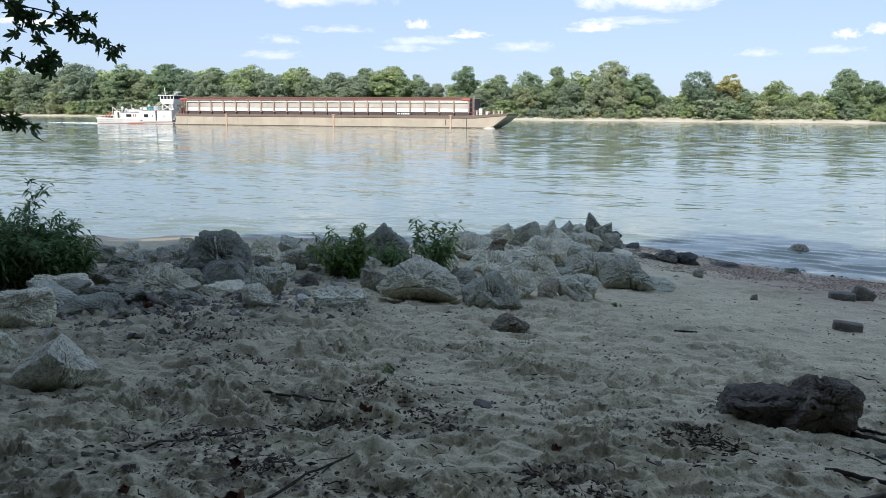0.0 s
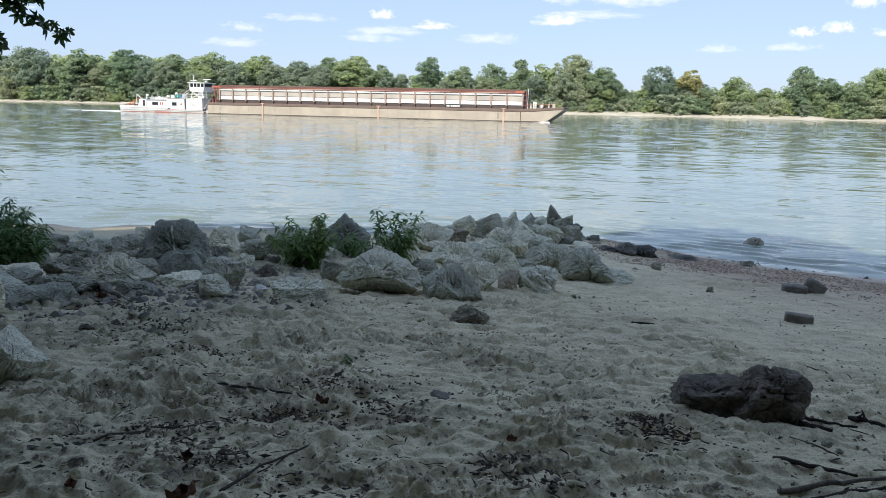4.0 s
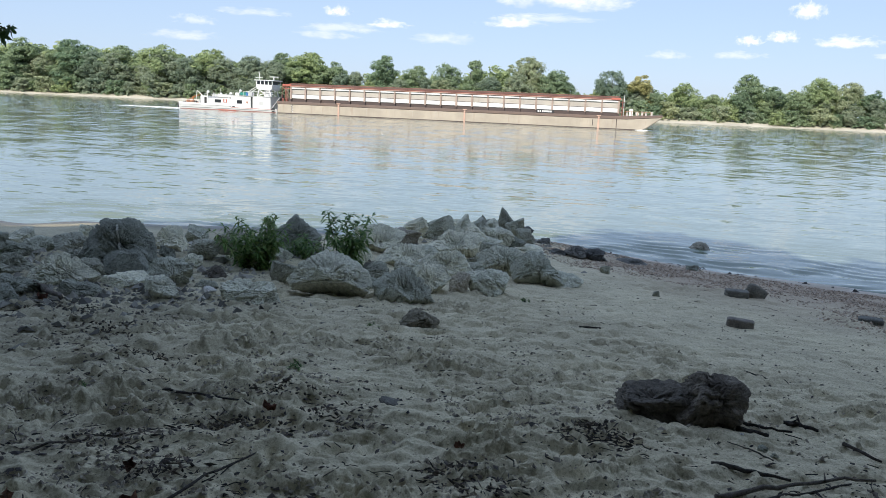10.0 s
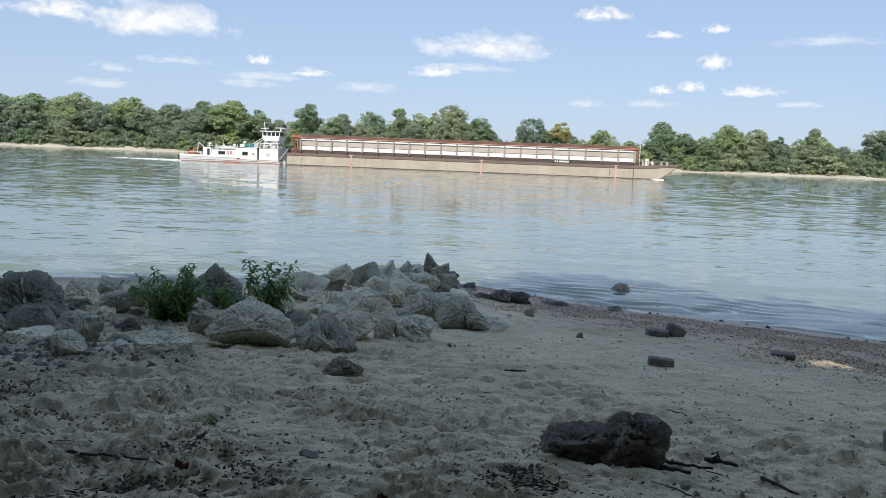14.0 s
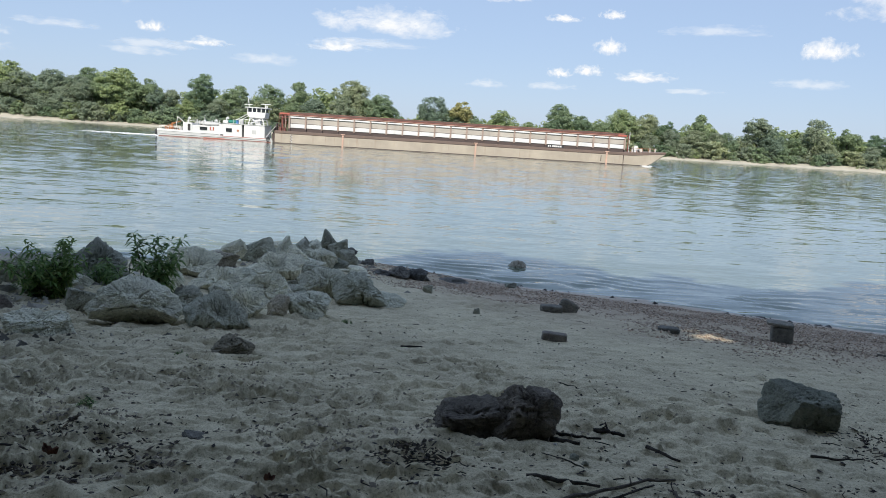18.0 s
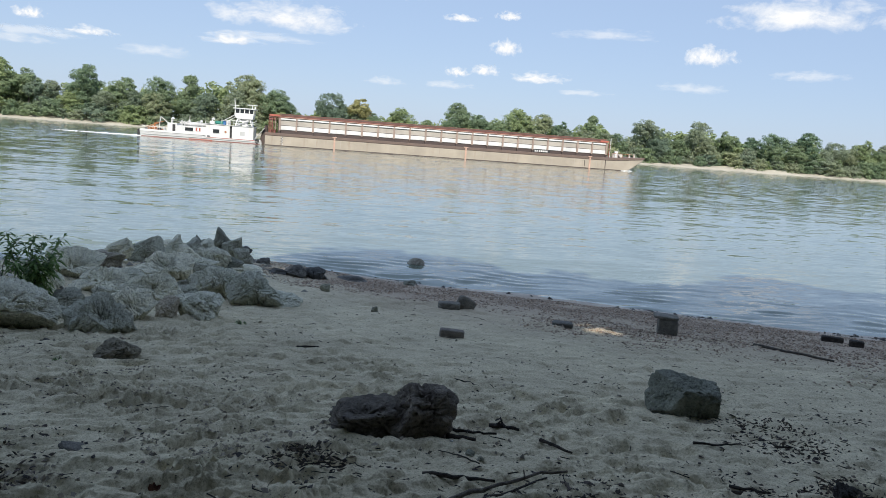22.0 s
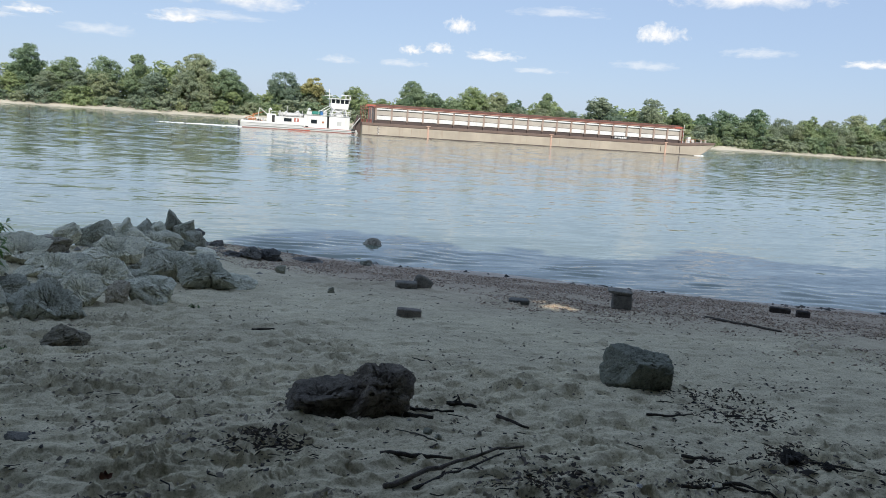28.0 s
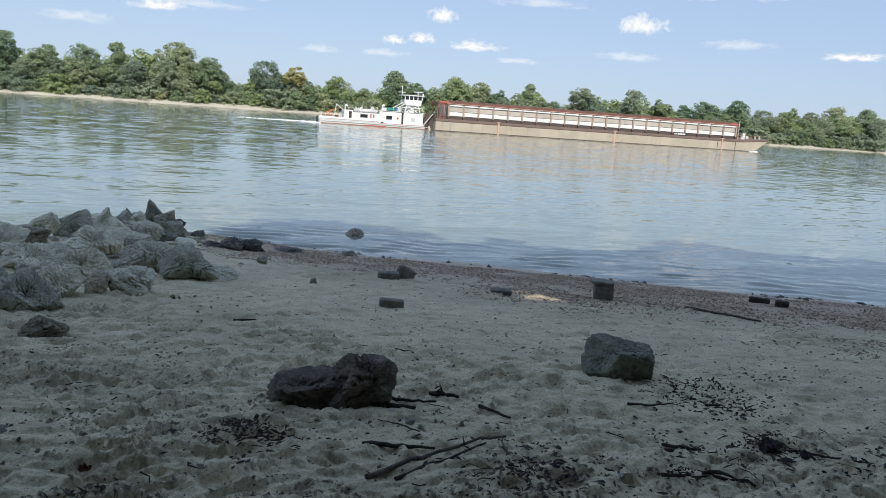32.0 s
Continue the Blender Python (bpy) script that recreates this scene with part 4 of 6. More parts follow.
def make_tug():
    """Local x runs from the barge's stern; the tug lies behind it, from -23.6 to -0.4 m."""
    g = thing("pusher_tug", "white pusher tug with a raised wheelhouse on struts", "tugboat")
    ya, yb = 1.5, 9.0
    hull = part("hull", hull_bm([(-23.6, -0.4), (-23.8, 1.0), (-18.5, 0.95), (-12.3, 0.95), (-11.6, 0.75), (-2.0, 0.75), (-0.9, 0.8), (-0.6, 0.1), (-0.9, -0.4)], ya, yb), GREY_HULL, g, "pale grey hull")
    part("bulwark", hull_bm([(-23.8, 1.0), (-23.7, 1.45), (-18.6, 1.35), (-12.4, 1.3), (-11.7, 0.96), (-12.3, 0.96), (-18.5, 0.96)], ya - 0.02, ya + 0.16, 0.03), WHITE, g)
    part("waterline_stripe", boxed(-14.5, -10.2, ya - 0.03, ya + 0.02, 0.05, 0.2), RED_BRIGHT, hull, "red stripe at the waterline")
    part("fender", tubed((-23.2, ya - 0.06, 0.5), (-1.0, ya - 0.06, 0.42), 0.07), GREY_HULL, hull)
    # after deckhouse
    aft = part("aft_house", boxed(-18.6, -11.5, ya + 0.5, yb - 0.5, 0.9, 2.55, bevel=0.06), WHITE, g)
    part("companion_hatch", boxed(-18.7, -16.9, ya + 0.3, yb - 2.5, 0.95, 2.95, bevel=0.06), WHITE, g)
    # a black panel paints the shade of the doorway
    part("door", boxed(-17.75, -17.2, ya + 0.27, ya + 0.299, 1.1, 2.7), BLACK, g, "black panel in place of the shaded open doorway")
    part("window", boxed(-15.4, -13.9, ya + 0.46, ya + 0.498, 1.6, 2.25), GLASS, aft)
    part("red_sign", boxed(-13.4, -12.5, ya + 0.46, ya + 0.498, 1.65, 2.35), RED_BRIGHT, aft, "red and white notice panel")
    mid = part("main_house", boxed(-11.5, -6.9, ya + 0.25, yb - 0.25, 0.7, 3.15, bevel=0.06), WHITE, g)
    part("window", boxed(-10.1, -8.9, ya + 0.21, ya + 0.248, 1.55, 2.3), GLASS, mid)
    part("porthole_strip", boxed(-11.2, -10.6, ya + 0.21, ya + 0.248, 0.75, 1.0), BLACK, mid)
    # solid black fill for the shade between the houses
    part("passage", boxed(-6.89, -6.5, ya + 0.6, yb - 0.6, 0.7, 3.1), BLACK, g, "black block for the shade in the passage between the deckhouses")
    fore = part("fore_house", boxed(-6.48, -2.35, ya + 0.25, yb - 0.25, 0.7, 3.2, bevel=0.06), WHITE, g)
    part("crest", boxed(-4.9, -4.0, ya + 0.22, ya + 0.248, 1.4, 2.2), GREY_HULL, fore, "faded grey painted emblem")
    part("house_roof", boxed(-11.7, -2.2, ya + 0.1, yb - 0.1, 3.2, 3.3, bevel=0.03), WHITE, g)
    # wheelhouse on struts
    wa, wb = 3.0, 7.5
    for x in (-6.0, -2.8):
        for y in (wa + 0.2, wb - 0.2):
            part("strut", tubed((x, y, 3.25), (x + (0.4 if x < -4 else -0.4), y, 4.75), 0.13), WHITE, g)
    for y in (wa + 0.2, wb - 0.2):
        part("brace", tubed((-5.8, y, 3.3), (-3.3, y, 4.7), 0.08), WHITE, g)
        part("brace", tubed((-3.3, y, 3.3), (-5.6, y, 4.7), 0.08), WHITE, g)
    part("stair_tower", boxed(-4.9, -3.8, 4.3, 6.2, 3.25, 4.75, bevel=0.04), WHITE, g)
    wh = part("wheelhouse", hull_bm([(-5.7, 4.7), (-6.2, 5.2), (-6.3, 5.85), (-2.5, 5.85), (-2.6, 5.2), (-2.7, 4.7)], wa, wb, 0.05), WHITE, g)
    for k in range(5):
        x = -6.2 + k * 0.9
        part("window_post", boxed(x, x + 0.16, wa + 0.03, wa + 0.2, 5.85, 6.65), WHITE, wh)
        part("window_post", boxed(x, x + 0.16, wb - 0.2, wb - 0.03, 5.85, 6.65), WHITE, wh)
        if k < 4:
            part("window_pane", boxed(x + 0.17, x + 0.89, wa + 0.1, wa + 0.14, 5.86, 6.64), GLASS, wh)
    # solid black fill for the shade behind the panes
    part("cabin_core", boxed(-5.9, -2.8, wa + 0.6, wb - 0.6, 5.86, 6.64), BLACK, wh, "black block for the shade inside the wheelhouse")
    part("wheelhouse_roof", boxed(-6.6, -2.1, wa - 0.25, wb + 0.25, 6.65, 6.85, bevel=0.05), WHITE, wh)
    part("mast", tubed((-6.3, 5.2, 6.85), (-6.5, 5.2, 8.7), 0.07), WHITE, g)
    part("mast_yard", tubed((-7.3, 5.2, 7.35), (-5.6, 5.2, 7.35), 0.05), WHITE, g)
    part("radar_post", tubed((-3.0, 5.2, 6.85), (-3.0, 5.2, 7.5), 0.09), WHITE, g)
    part("radar_scanner", boxed(-4.0, -1.9, 5.1, 5.3, 7.5, 7.66, bevel=0.04), WHITE, g)
    part("searchlight", tubed((-2.3, 3.4, 6.9), (-2.3, 3.4, 7.3), 0.16), WHITE, g)
    for k in range(6):
        part("rail_post", tubed((-8.6 - 0 * k + k * 1.2, ya + 0.3, 3.3), (-8.6 + k * 1.2, ya + 0.3, 4.2), 0.035), WHITE, g)
    part("rail", tubed((-8.6, ya + 0.3, 4.2), (-2.4, ya + 0.3, 4.2), 0.035), WHITE, g)
    part("stay", tubed((-9.5, 3.5, 3.4), (-5.9, 3.4, 5.6), 0.06), WHITE, g)
    part("stay", tubed((-8.6, 3.2, 3.4), (-5.7, 3.2, 5.2), 0.06), WHITE, g)
    # clutter on the house tops and the after deck
    part("tarpaulin", boxed(-9.9, -8.2, 2.6, 4.6, 3.35, 4.0, bevel=0.15), GREEN_TARP, g, "green tarpaulin over deck gear")
    part("crate", boxed(-10.9, -9.95, 2.6, 4.0, 3.31, 3.9, bevel=0.05), WHITE, g)
    bm = bmesh.new()
    bmesh.ops.create_icosphere(bm, subdivisions=3, radius=1.0, matrix=Matrix.Translation((-13.6, 3.6, 2.95)) @ Matrix.Diagonal((2.6, 0.9, 0.45, 1)))
    part("tender", bm, GREY_HULL, g, "grey upturned dinghy on the after house")
    for x in (-16.2, -15.7, -15.0, -13.2, -12.4):
        part("vent_pipe", tubed((x, 3.0, 2.55), (x, 3.0, 3.3 + 0.5 * ((x * 7.3) % 1)), 0.14), GREY_HULL, g)
    part("cowl", tubed((-16.6, 3.2, 3.0), (-15.3, 3.2, 3.1), 0.2), GREY_HULL, g)
    for a, b in (((-20.6, 3.2, 1.2), (-20.2, 3.2, 4.0)), ((-20.2, 3.2, 4.0), (-18.6, 3.2, 2.7))):
        part("derrick", tubed(a, b, 0.07), WHITE, g)
    part("anchor_winch", tubed((-22.0, 3.0, 1.5), (-20.9, 3.0, 1.9), 0.3, n=12), ORANGE, g, "rusty orange winch and chain")
    for k in range(5):
        part("chain_heap", boxed(-21.9 + 0.5 * k, -21.5 + 0.5 * k, 2.2, 3.4, 1.0, 1.55 + 0.2 * (k % 2), bevel=0.1), ORANGE, g)
    part("crane_post", tubed((-21.4, 3.6, 1.0), (-21.4, 3.6, 2.7), 0.14, n=10), ORANGE, g)
    part("crane_boom", tubed((-22.9, 3.6, 1.8), (-19.3, 3.6, 3.3), 0.11, 0.07), ORANGE, g, "rusty orange deck crane boom")
    part("crane_stay", tubed((-21.4, 3.6, 2.7), (-19.6, 3.6, 3.15), 0.04), ORANGE, g)
    for x, y, w, h, m in ((-23.2, 2.4, 0.8, 0.7, BLACK), (-22.3, 2.0, 0.6, 0.9, ORANGE), (-20.6, 2.2, 0.7, 0.8, BLACK), (-19.7, 2.5, 0.5, 1.1, GREY_HULL)):
        part("deck_gear", boxed(x, x + w, y, y + 0.9, 0.95, 0.95 + h, bevel=0.1), m, g)
    for x, h in ((-18.3, 3.9), (-15.2, 3.5), (-12.9, 3.7), (-10.6, 4.4)):
        bm = tubed((x, 4.2, 2.5), (x, 4.2, h - 0.2), 0.13, n=10)
        tube(bm, (x, 4.2, h - 0.2), (x + 0.35, 4.0, h), 0.22, 0.28, 10)
        part("ventilator_cowl", bm, WHITE, g)
    for z in (3.75, 4.25):
        part("tower_rail", tubed((-6.6, 2.7, z), (-2.2, 2.7, z), 0.035), WHITE, g)
    for k in range(7):
        part("ladder_rung", boxed(-2.15, -1.95, 3.1, 3.6, 3.3 + 0.22 * k, 3.34 + 0.22 * k), WHITE, g)
    # rails, window frames, hand gear
    for k in range(12):
        part("deck_rail_post", tubed((-23.3 + k * 0.45, ya + 0.12, 1.4), (-23.3 + k * 0.45, ya + 0.12, 2.0), 0.025), WHITE, g)
    part("deck_rail", tubed((-23.4, ya + 0.12, 2.0), (-18.8, ya + 0.12, 1.95), 0.03), WHITE, g)
    for x, z in ((-15.45, 1.55), (-15.45, 2.25)):
        part("window_frame", boxed(x, x + 1.6, ya + 0.44, ya + 0.459, z, z + 0.07), GREY_HULL, aft)
    for z in (1.5, 2.3):
        part("window_frame", boxed(-10.17, -8.83, ya + 0.19, ya + 0.209, z, z + 0.07), GREY_HULL, mid)
    part("notice_stripe", boxed(-13.1, -12.8, ya + 0.44, ya + 0.459, 1.7, 2.3), WHITE, aft)
    part("hull_stripe", boxed(-11.4, -1.2, ya - 0.02, ya + 0.02, 0.62, 0.7), RED_BRIGHT, hull, "faded red line along the hull")
    part("boot_topping", boxed(-23.4, -1.0, ya - 0.025, ya + 0.02, -0.1, 0.1), RED_LEAD, hull, "rust-red boot topping at the waterline")
    for x in (-17.9, -15.9, -14.4, -12.2):
        part("roof_rail_post", tubed((x, ya + 0.6, 2.55), (x, ya + 0.6, 3.35), 0.03), WHITE, g)
    part("roof_rail", tubed((-17.9, ya + 0.6, 3.35), (-12.2, ya + 0.6, 3.3), 0.03), WHITE, g)
    for x, h in ((-14.9, 4.6), (-11.9, 3.9), (-16.4, 3.7)):
        part("pole", tubed((x, 3.4, 2.5), (x + 0.15, 3.4, h), 0.05), WHITE, g)
    part("lifebuoy", tubed((-7.7, ya + 0.16, 1.9), (-7.7, ya + 0.24, 1.9), 0.2, n=16), ORANGE, mid)
    part("roof_locker", boxed(-7.9, -6.9, 2.4, 3.6, 3.31, 4.1, bevel=0.05), GREY_HULL, g)
    part("blue_drum", tubed((-8.0, 2.3, 3.31), (-8.0, 2.3, 4.05), 0.28, n=12), BLUE, g)
    part("stern_post", boxed(-24.3, -23.9, 2.0, 2.5, -0.2, 1.3, bevel=0.08), BLACK, g, "black rudder post at the stern")
    # pushing knees and the gap to the barge
    for y in (2.6, 7.4):
        part("push_knee", hull_bm([(-1.0, 0.3), (-1.0, 1.6), (-0.2, 3.9), (0.0, 3.9), (0.0, -0.3), (-0.6, -0.3)], y, y + 0.9, 0.05), STEEL_DARK, g, "dark steel pushing knee")
    part("gangway", hull_bm([(-2.2, 0.9), (-0.3, 3.3), (-0.15, 3.3), (-2.0, 0.9)], 1.9, 2.5, 0.02), GREY_HULL, g, "grey gangway ladder")
    part("tyre_fender", tubed((-1.6, ya - 0.1, 0.55), (-1.6, ya + 0.15, 0.55), 0.45, n=14), BLACK, g)
    part("winch_mast", tubed((1.2, 3.0, 2.5), (1.2, 3.0, 4.7), 0.1), STEEL_DARK, g)
    rng = random.Random(5)
    bm = bmesh.new()
    for _ in range(420):
        u = rng.random()
        p = (-23.8 - 15 * u * u + rng.uniform(-1, 0), 1.0 + rng.uniform(0, 8) * (0.3 + 0.7 * rng.random()), 0.0)
        bmesh.ops.create_icosphere(bm, subdivisions=1, radius=rng.uniform(0.06, 0.3) * (1 - 0.7 * u), matrix=Matrix.Translation(p) @ Matrix.Diagonal((2.5, 1.2, 0.6, 1)))
    tagged(part("wake", bm, FOAM, g), "white churned wake behind the stern", kind="stuff")
    return g


BARGE, TUG = make_barge(), make_tug()
for boat in (BARGE, TUG):
    boat.scale = (0.95, 0.95, 0.95)


def convoy_pose(t):
    p = river(FAIRWAY * (-0.7228 + 0.02998 * t), FAIRWAY, 0)
    return pose(p.x, p.y, 0, 0, 0, -17)


# ---- boulders ----
def ball(level):
    bm = bmesh.new()
    bmesh.ops.create_icosphere(bm, subdivisions=level, radius=1.0)
    v = np.array([p.co[:] for p in bm.verts])
    f = np.array([[q.index for q in p.verts] for p in bm.faces])
    bm.free()
    return v, f


BALLS = {k: ball(k) for k in (1, 2, 3, 4, 5, 6)}


def boulder_mesh(name, w, d, h, seed, material, level=4, rough=0.13, cuts=7, planes=(), edge=40.0):
    """A broken block: a solid of flat cuts with worn edges, then pitted and cracked; base at z = 0."""
    rng = np.random.default_rng(seed)
    v, f = BALLS[level]
    n = rng.normal(size=(cuts, 3)) * np.array([1, 1, 0.8])
    far = rng.uniform(0.46, 0.72, cuts)
    if not planes:           # a sloping bedding plane on top, a broken front and an undercut foot
        planes = (((rng.uniform(-0.5, 0.5), rng.uniform(-0.6, 0.1), 1.0), rng.uniform(0.34, 0.46)), ((rng.uniform(-0.7, 0.7), -1.0, rng.uniform(0.4, 1.1)), rng.uniform(0.4, 0.52)),
                  ((rng.choice((-1.0, 1.0)), rng.uniform(-0.5, 0.3), rng.uniform(0.2, 0.8)), rng.uniform(0.5, 0.65)), ((rng.uniform(-0.5, 0.5), -1.0, -0.7), rng.uniform(0.55, 0.7)))
    n = np.concatenate([n, np.array([p for p, _ in planes], float)])
    far = np.concatenate([far, [q for _, q in planes], [1.0]])
    n = np.concatenate([n / np.linalg.norm(n, axis=1, keepdims=True), [[0, 0, 0]]])
    g = np.maximum(v @ n.T, 0) / far
    g[:, -1] = 1.0
    p = v / (g**edge).sum(1, keepdims=True) ** (1 / edge)
    lo, hi = p.min(0), p.max(0)
    p = (p - (lo + hi) / 2) / (hi - lo) * np.array([w, d, h])
    s, off, k = min(w, 1.6 * h, 0.9), rng.uniform(-50, 50, 3), rough / 0.13
    axis = Vector(rng.normal(size=3) * np.array([0.5, 0.5, 1.0])).normalized()
    lift = np.empty(len(p))
    for i, q in enumerate(p):
        q = Vector(q / s) + Vector(off)
        coarse = noise.fractal(q * 3.2, 1.0, 2.0, 3)
        pits = noise.fractal((q + axis * 0.8 * axis.dot(q)) * 7.0, 0.55, 2.2, 5)
        crack = abs(noise.fractal(q * 1.9 + axis * 3.5 * axis.dot(q), 0.9, 2.0, 3))
        lift[i] = 0.07 * coarse - 0.11 * max(0.0, pits - 0.12) + 0.045 * pits - 0.07 * math.exp(-((crack / 0.05) ** 2))
    p = p + v * (lift * s * k)[:, None]
    lo, hi = p.min(0), p.max(0)
    p = (p - (lo + hi) / 2) / (hi - lo) * np.array([w, d, h])
    p[:, 2] += h / 2
    return array_mesh(name, p, f, material, smooth=False)


STONES = {"": ROCK_GREY, "big": ROCK_GREY, "dark": ROCK_DARK, "vein": ROCK_DARK, "pale": ROCK_PALE, "sunk": ROCK_PALE, "slab": ROCK_PALE, "tan": ROCK_TAN, "smooth": ROCK_DARK, "tip": ROCK_DARK, "peak": ROCK_DARK, "slant": ROCK_GREY, "stone": ROCK_DARK, "wet": ROCK_WET, "lone": ROCK_OCHRE, "brown": ROCK_BROWN}
WORDS = {"": "rough grey limestone boulder of the riprap spur", "big": "large fissured grey limestone boulder", "dark": "dark grey rough boulder of the riprap spur",
         "pale": "pale grey angular boulder of the riprap spur", "sunk": "low pale rock half sunk in sand", "slab": "flat pale slab among darker boulders", "vein": "large dark boulder with a pale vein",
         "tan": "tan-coloured limestone boulder of the riprap spur", "smooth": "smooth dark greenish boulder in front of a larger one", "slant": "pale grey limestone slab leaning back on the riprap spur", "peak": "dark peaked boulder between green weeds", "tip": "dark pointed boulder at the end of the spur", "stone": "small grey stone lying on the sand",
         "wet": "wet dark stone at the water's edge", "lone": "brown rough stone lying alone on the sand", "brown": "small brown block between grey boulders"}


def boulder(x, y, w, deep, h, kind, fall, seed, group="riprap boulders"):
    """x, y, width, depth, height above the sand and the slope of its top in degrees; it faces the open beach."""
    rng = random.Random(seed)
    sink = 0.05 + (0.12 if kind in ("big", "tip", "lone") else 0.2) * h
    u = rng.uniform
    planes = ()
    if kind == "tip":
        planes = (((-1, -0.1, 0.15), 0.45), ((0.6, 0, 0.8), 0.4), ((0.2, -1, 0.25), 0.5))
    elif kind == "lone":
        planes = (((-0.7, -0.2, 0.8), 0.52), ((0.8, -0.2, 0.7), 0.55), ((0, -0.2, 1), 0.55), ((0, -1, 0.15), 0.6))
    elif kind == "slant":    # a broken slab that leans back
        planes = (((0.25 + 0.8 * math.sin(math.radians(fall)), -0.75, 0.8), 0.3), ((-0.8, -0.2, 0.5), 0.5), ((0.5, -0.6, -0.6), 0.55))
    elif kind == "peak":
        planes = (((-0.75, -0.3, 0.7), 0.4), ((0.65, -0.2, 0.8), 0.38), ((0.1, -1, 0.5), 0.45))
    elif kind in ("vein", "smooth"):
        planes = (((-0.8, -0.3, 0.6), 0.6), ((0.8, -0.3, 0.5), 0.62), ((0, -0.2, 1), 0.6), ((0, -1, 0.3), 0.55))
    elif kind == "big":      # rounded, with an overhanging foot
        planes = (((0.1 + math.sin(math.radians(fall)), -0.4, 1), 0.45), ((-0.7, -0.5, 0.5), 0.62), ((0.75, -0.4, 0.5), 0.6), ((0.1, -1, -0.9), 0.5), ((0, -1, 0.35), 0.62))
    elif kind in ("sunk", "slab"):
        planes = (((0, -0.2, 1), 0.35), ((0, -1, 0.5), 0.6))
    rough, tall = 0.05 if kind == "smooth" else 0.13, {"vein": 1.03, "peak": 1.0, "tip": 0.95}.get(kind, 0.93)
    me = boulder_mesh("boulder", w * 1.13, deep * 1.25, h * tall + sink, seed, STONES[kind], 6 if w > 0.42 else 5, rough, 2 if kind in ("vein", "big") else 7, planes, rng.choice((30.0, 50.0, 80.0)))
    ob = new("boulder" if w > 0.2 else "stone", me)
    around = [surface_at(x + dx, y + dy) for dx in (-0.12, 0, 0.12) for dy in (-0.3, -0.15, 0)]
    ob.matrix_basis = pose(x, y, sum(around) / 9 - sink, u(-3, 3), 0.3 * fall + u(-3, 3), -math.degrees(math.atan2(x, y)) + u(-9, 9))
    if kind == "vein":       # a pale seam that runs down its face
        part("vein", seam_bm(me, h * tall + sink), SEAM, ob, "pale mineral seam")
    return tagged(ob, WORDS[kind], "rock", group)


def seam_bm(me, top):
    """A thin seam that follows the front of a boulder from its foot to its top."""
    co = np.empty(3 * len(me.vertices))
    me.vertices.foreach_get("co", co)
    front = co.reshape(-1, 3)
    front = front[front[:, 1] < 0]
    bm, last = bmesh.new(), None
    for k in range(25):
        z = top * (0.45 + 0.47 * k / 24)
        x = 0.045 - 0.03 * k / 24
        y = front[np.argsort(np.hypot(front[:, 0] - x, front[:, 2] - z))[:5], 1].min() - 0.003
        ring = [bm.verts.new((x + dx, y + dy, z)) for dx, dy in ((-0.012, 0.003), (0.0, -0.002), (0.013, 0.003), (0.013, 0.06), (-0.012, 0.06))]
        if last:
            for i in range(5):
                bm.faces.new((last[i], last[(i + 1) % 5], ring[(i + 1) % 5], ring[i]))
        else:
            bm.faces.new(ring[::-1])
        last = ring
    bm.faces.new(last)
    return bm


# x, y, width, depth, height, kind and the fall of the top to one side
SPUR_FRONT = [
    (-0.41, 8.20, 0.83, 0.50, 0.47, 'big', 8),
    (0.38, 7.96, 0.62, 0.37, 0.37, 'slant', 18),
    (0.70, 8.63, 0.52, 0.39, 0.36, 'slant', 10),
    (1.10, 8.74, 0.23, 0.17, 0.25, 'tan', 5),
    (1.42, 8.86, 0.50, 0.37, 0.28, 'sunk', 22),
    (2.09, 11.23, 0.73, 0.44, 0.47, 'big', 6),
    (2.46, 10.49, 0.72, 0.43, 0.46, 'big', 14),
    (0.53, 10.97, 0.72, 0.43, 0.34, 'slant', 10),
    (1.13, 10.20, 0.83, 0.50, 0.43, 'slant', 22),
    (0.15, 9.60, 0.29, 0.22, 0.23, 'dark', 5),
    (-0.94, 8.80, 0.28, 0.21, 0.27, 'dark', -10),
    (2.75, 10.50, 0.71, 0.42, 0.17, 'sunk', 8),
]
SPUR_CREST = [
    (0.22, 11.99, 0.76, 0.46, 0.45, 'slant', 8),
    (0.63, 13.05, 0.61, 0.36, 0.29, 'tan', 18),
    (0.97, 13.90, 0.44, 0.33, 0.43, '', -8),
    (1.41, 14.25, 0.61, 0.37, 0.50, '', 5),
    (1.44, 12.52, 0.85, 0.51, 0.46, 'slant', 18),
    (1.97, 14.87, 0.31, 0.23, 0.50, 'pale', 5),
    (2.30, 15.09, 0.37, 0.28, 0.44, '', 0),
    (2.52, 15.56, 0.24, 0.18, 0.50, 'dark', 0),
    (2.10, 14.02, 0.45, 0.34, 0.42, '', -12),
    (2.60, 15.30, 0.42, 0.31, 0.46, 'pale', 10),
    (2.29, 13.80, 0.63, 0.38, 0.22, 'slab', 10),
    (-0.10, 10.92, 0.34, 0.26, 0.31, 'pale', 25),
    (-1.16, 10.39, 0.36, 0.27, 0.16, 'slab', 5),
]
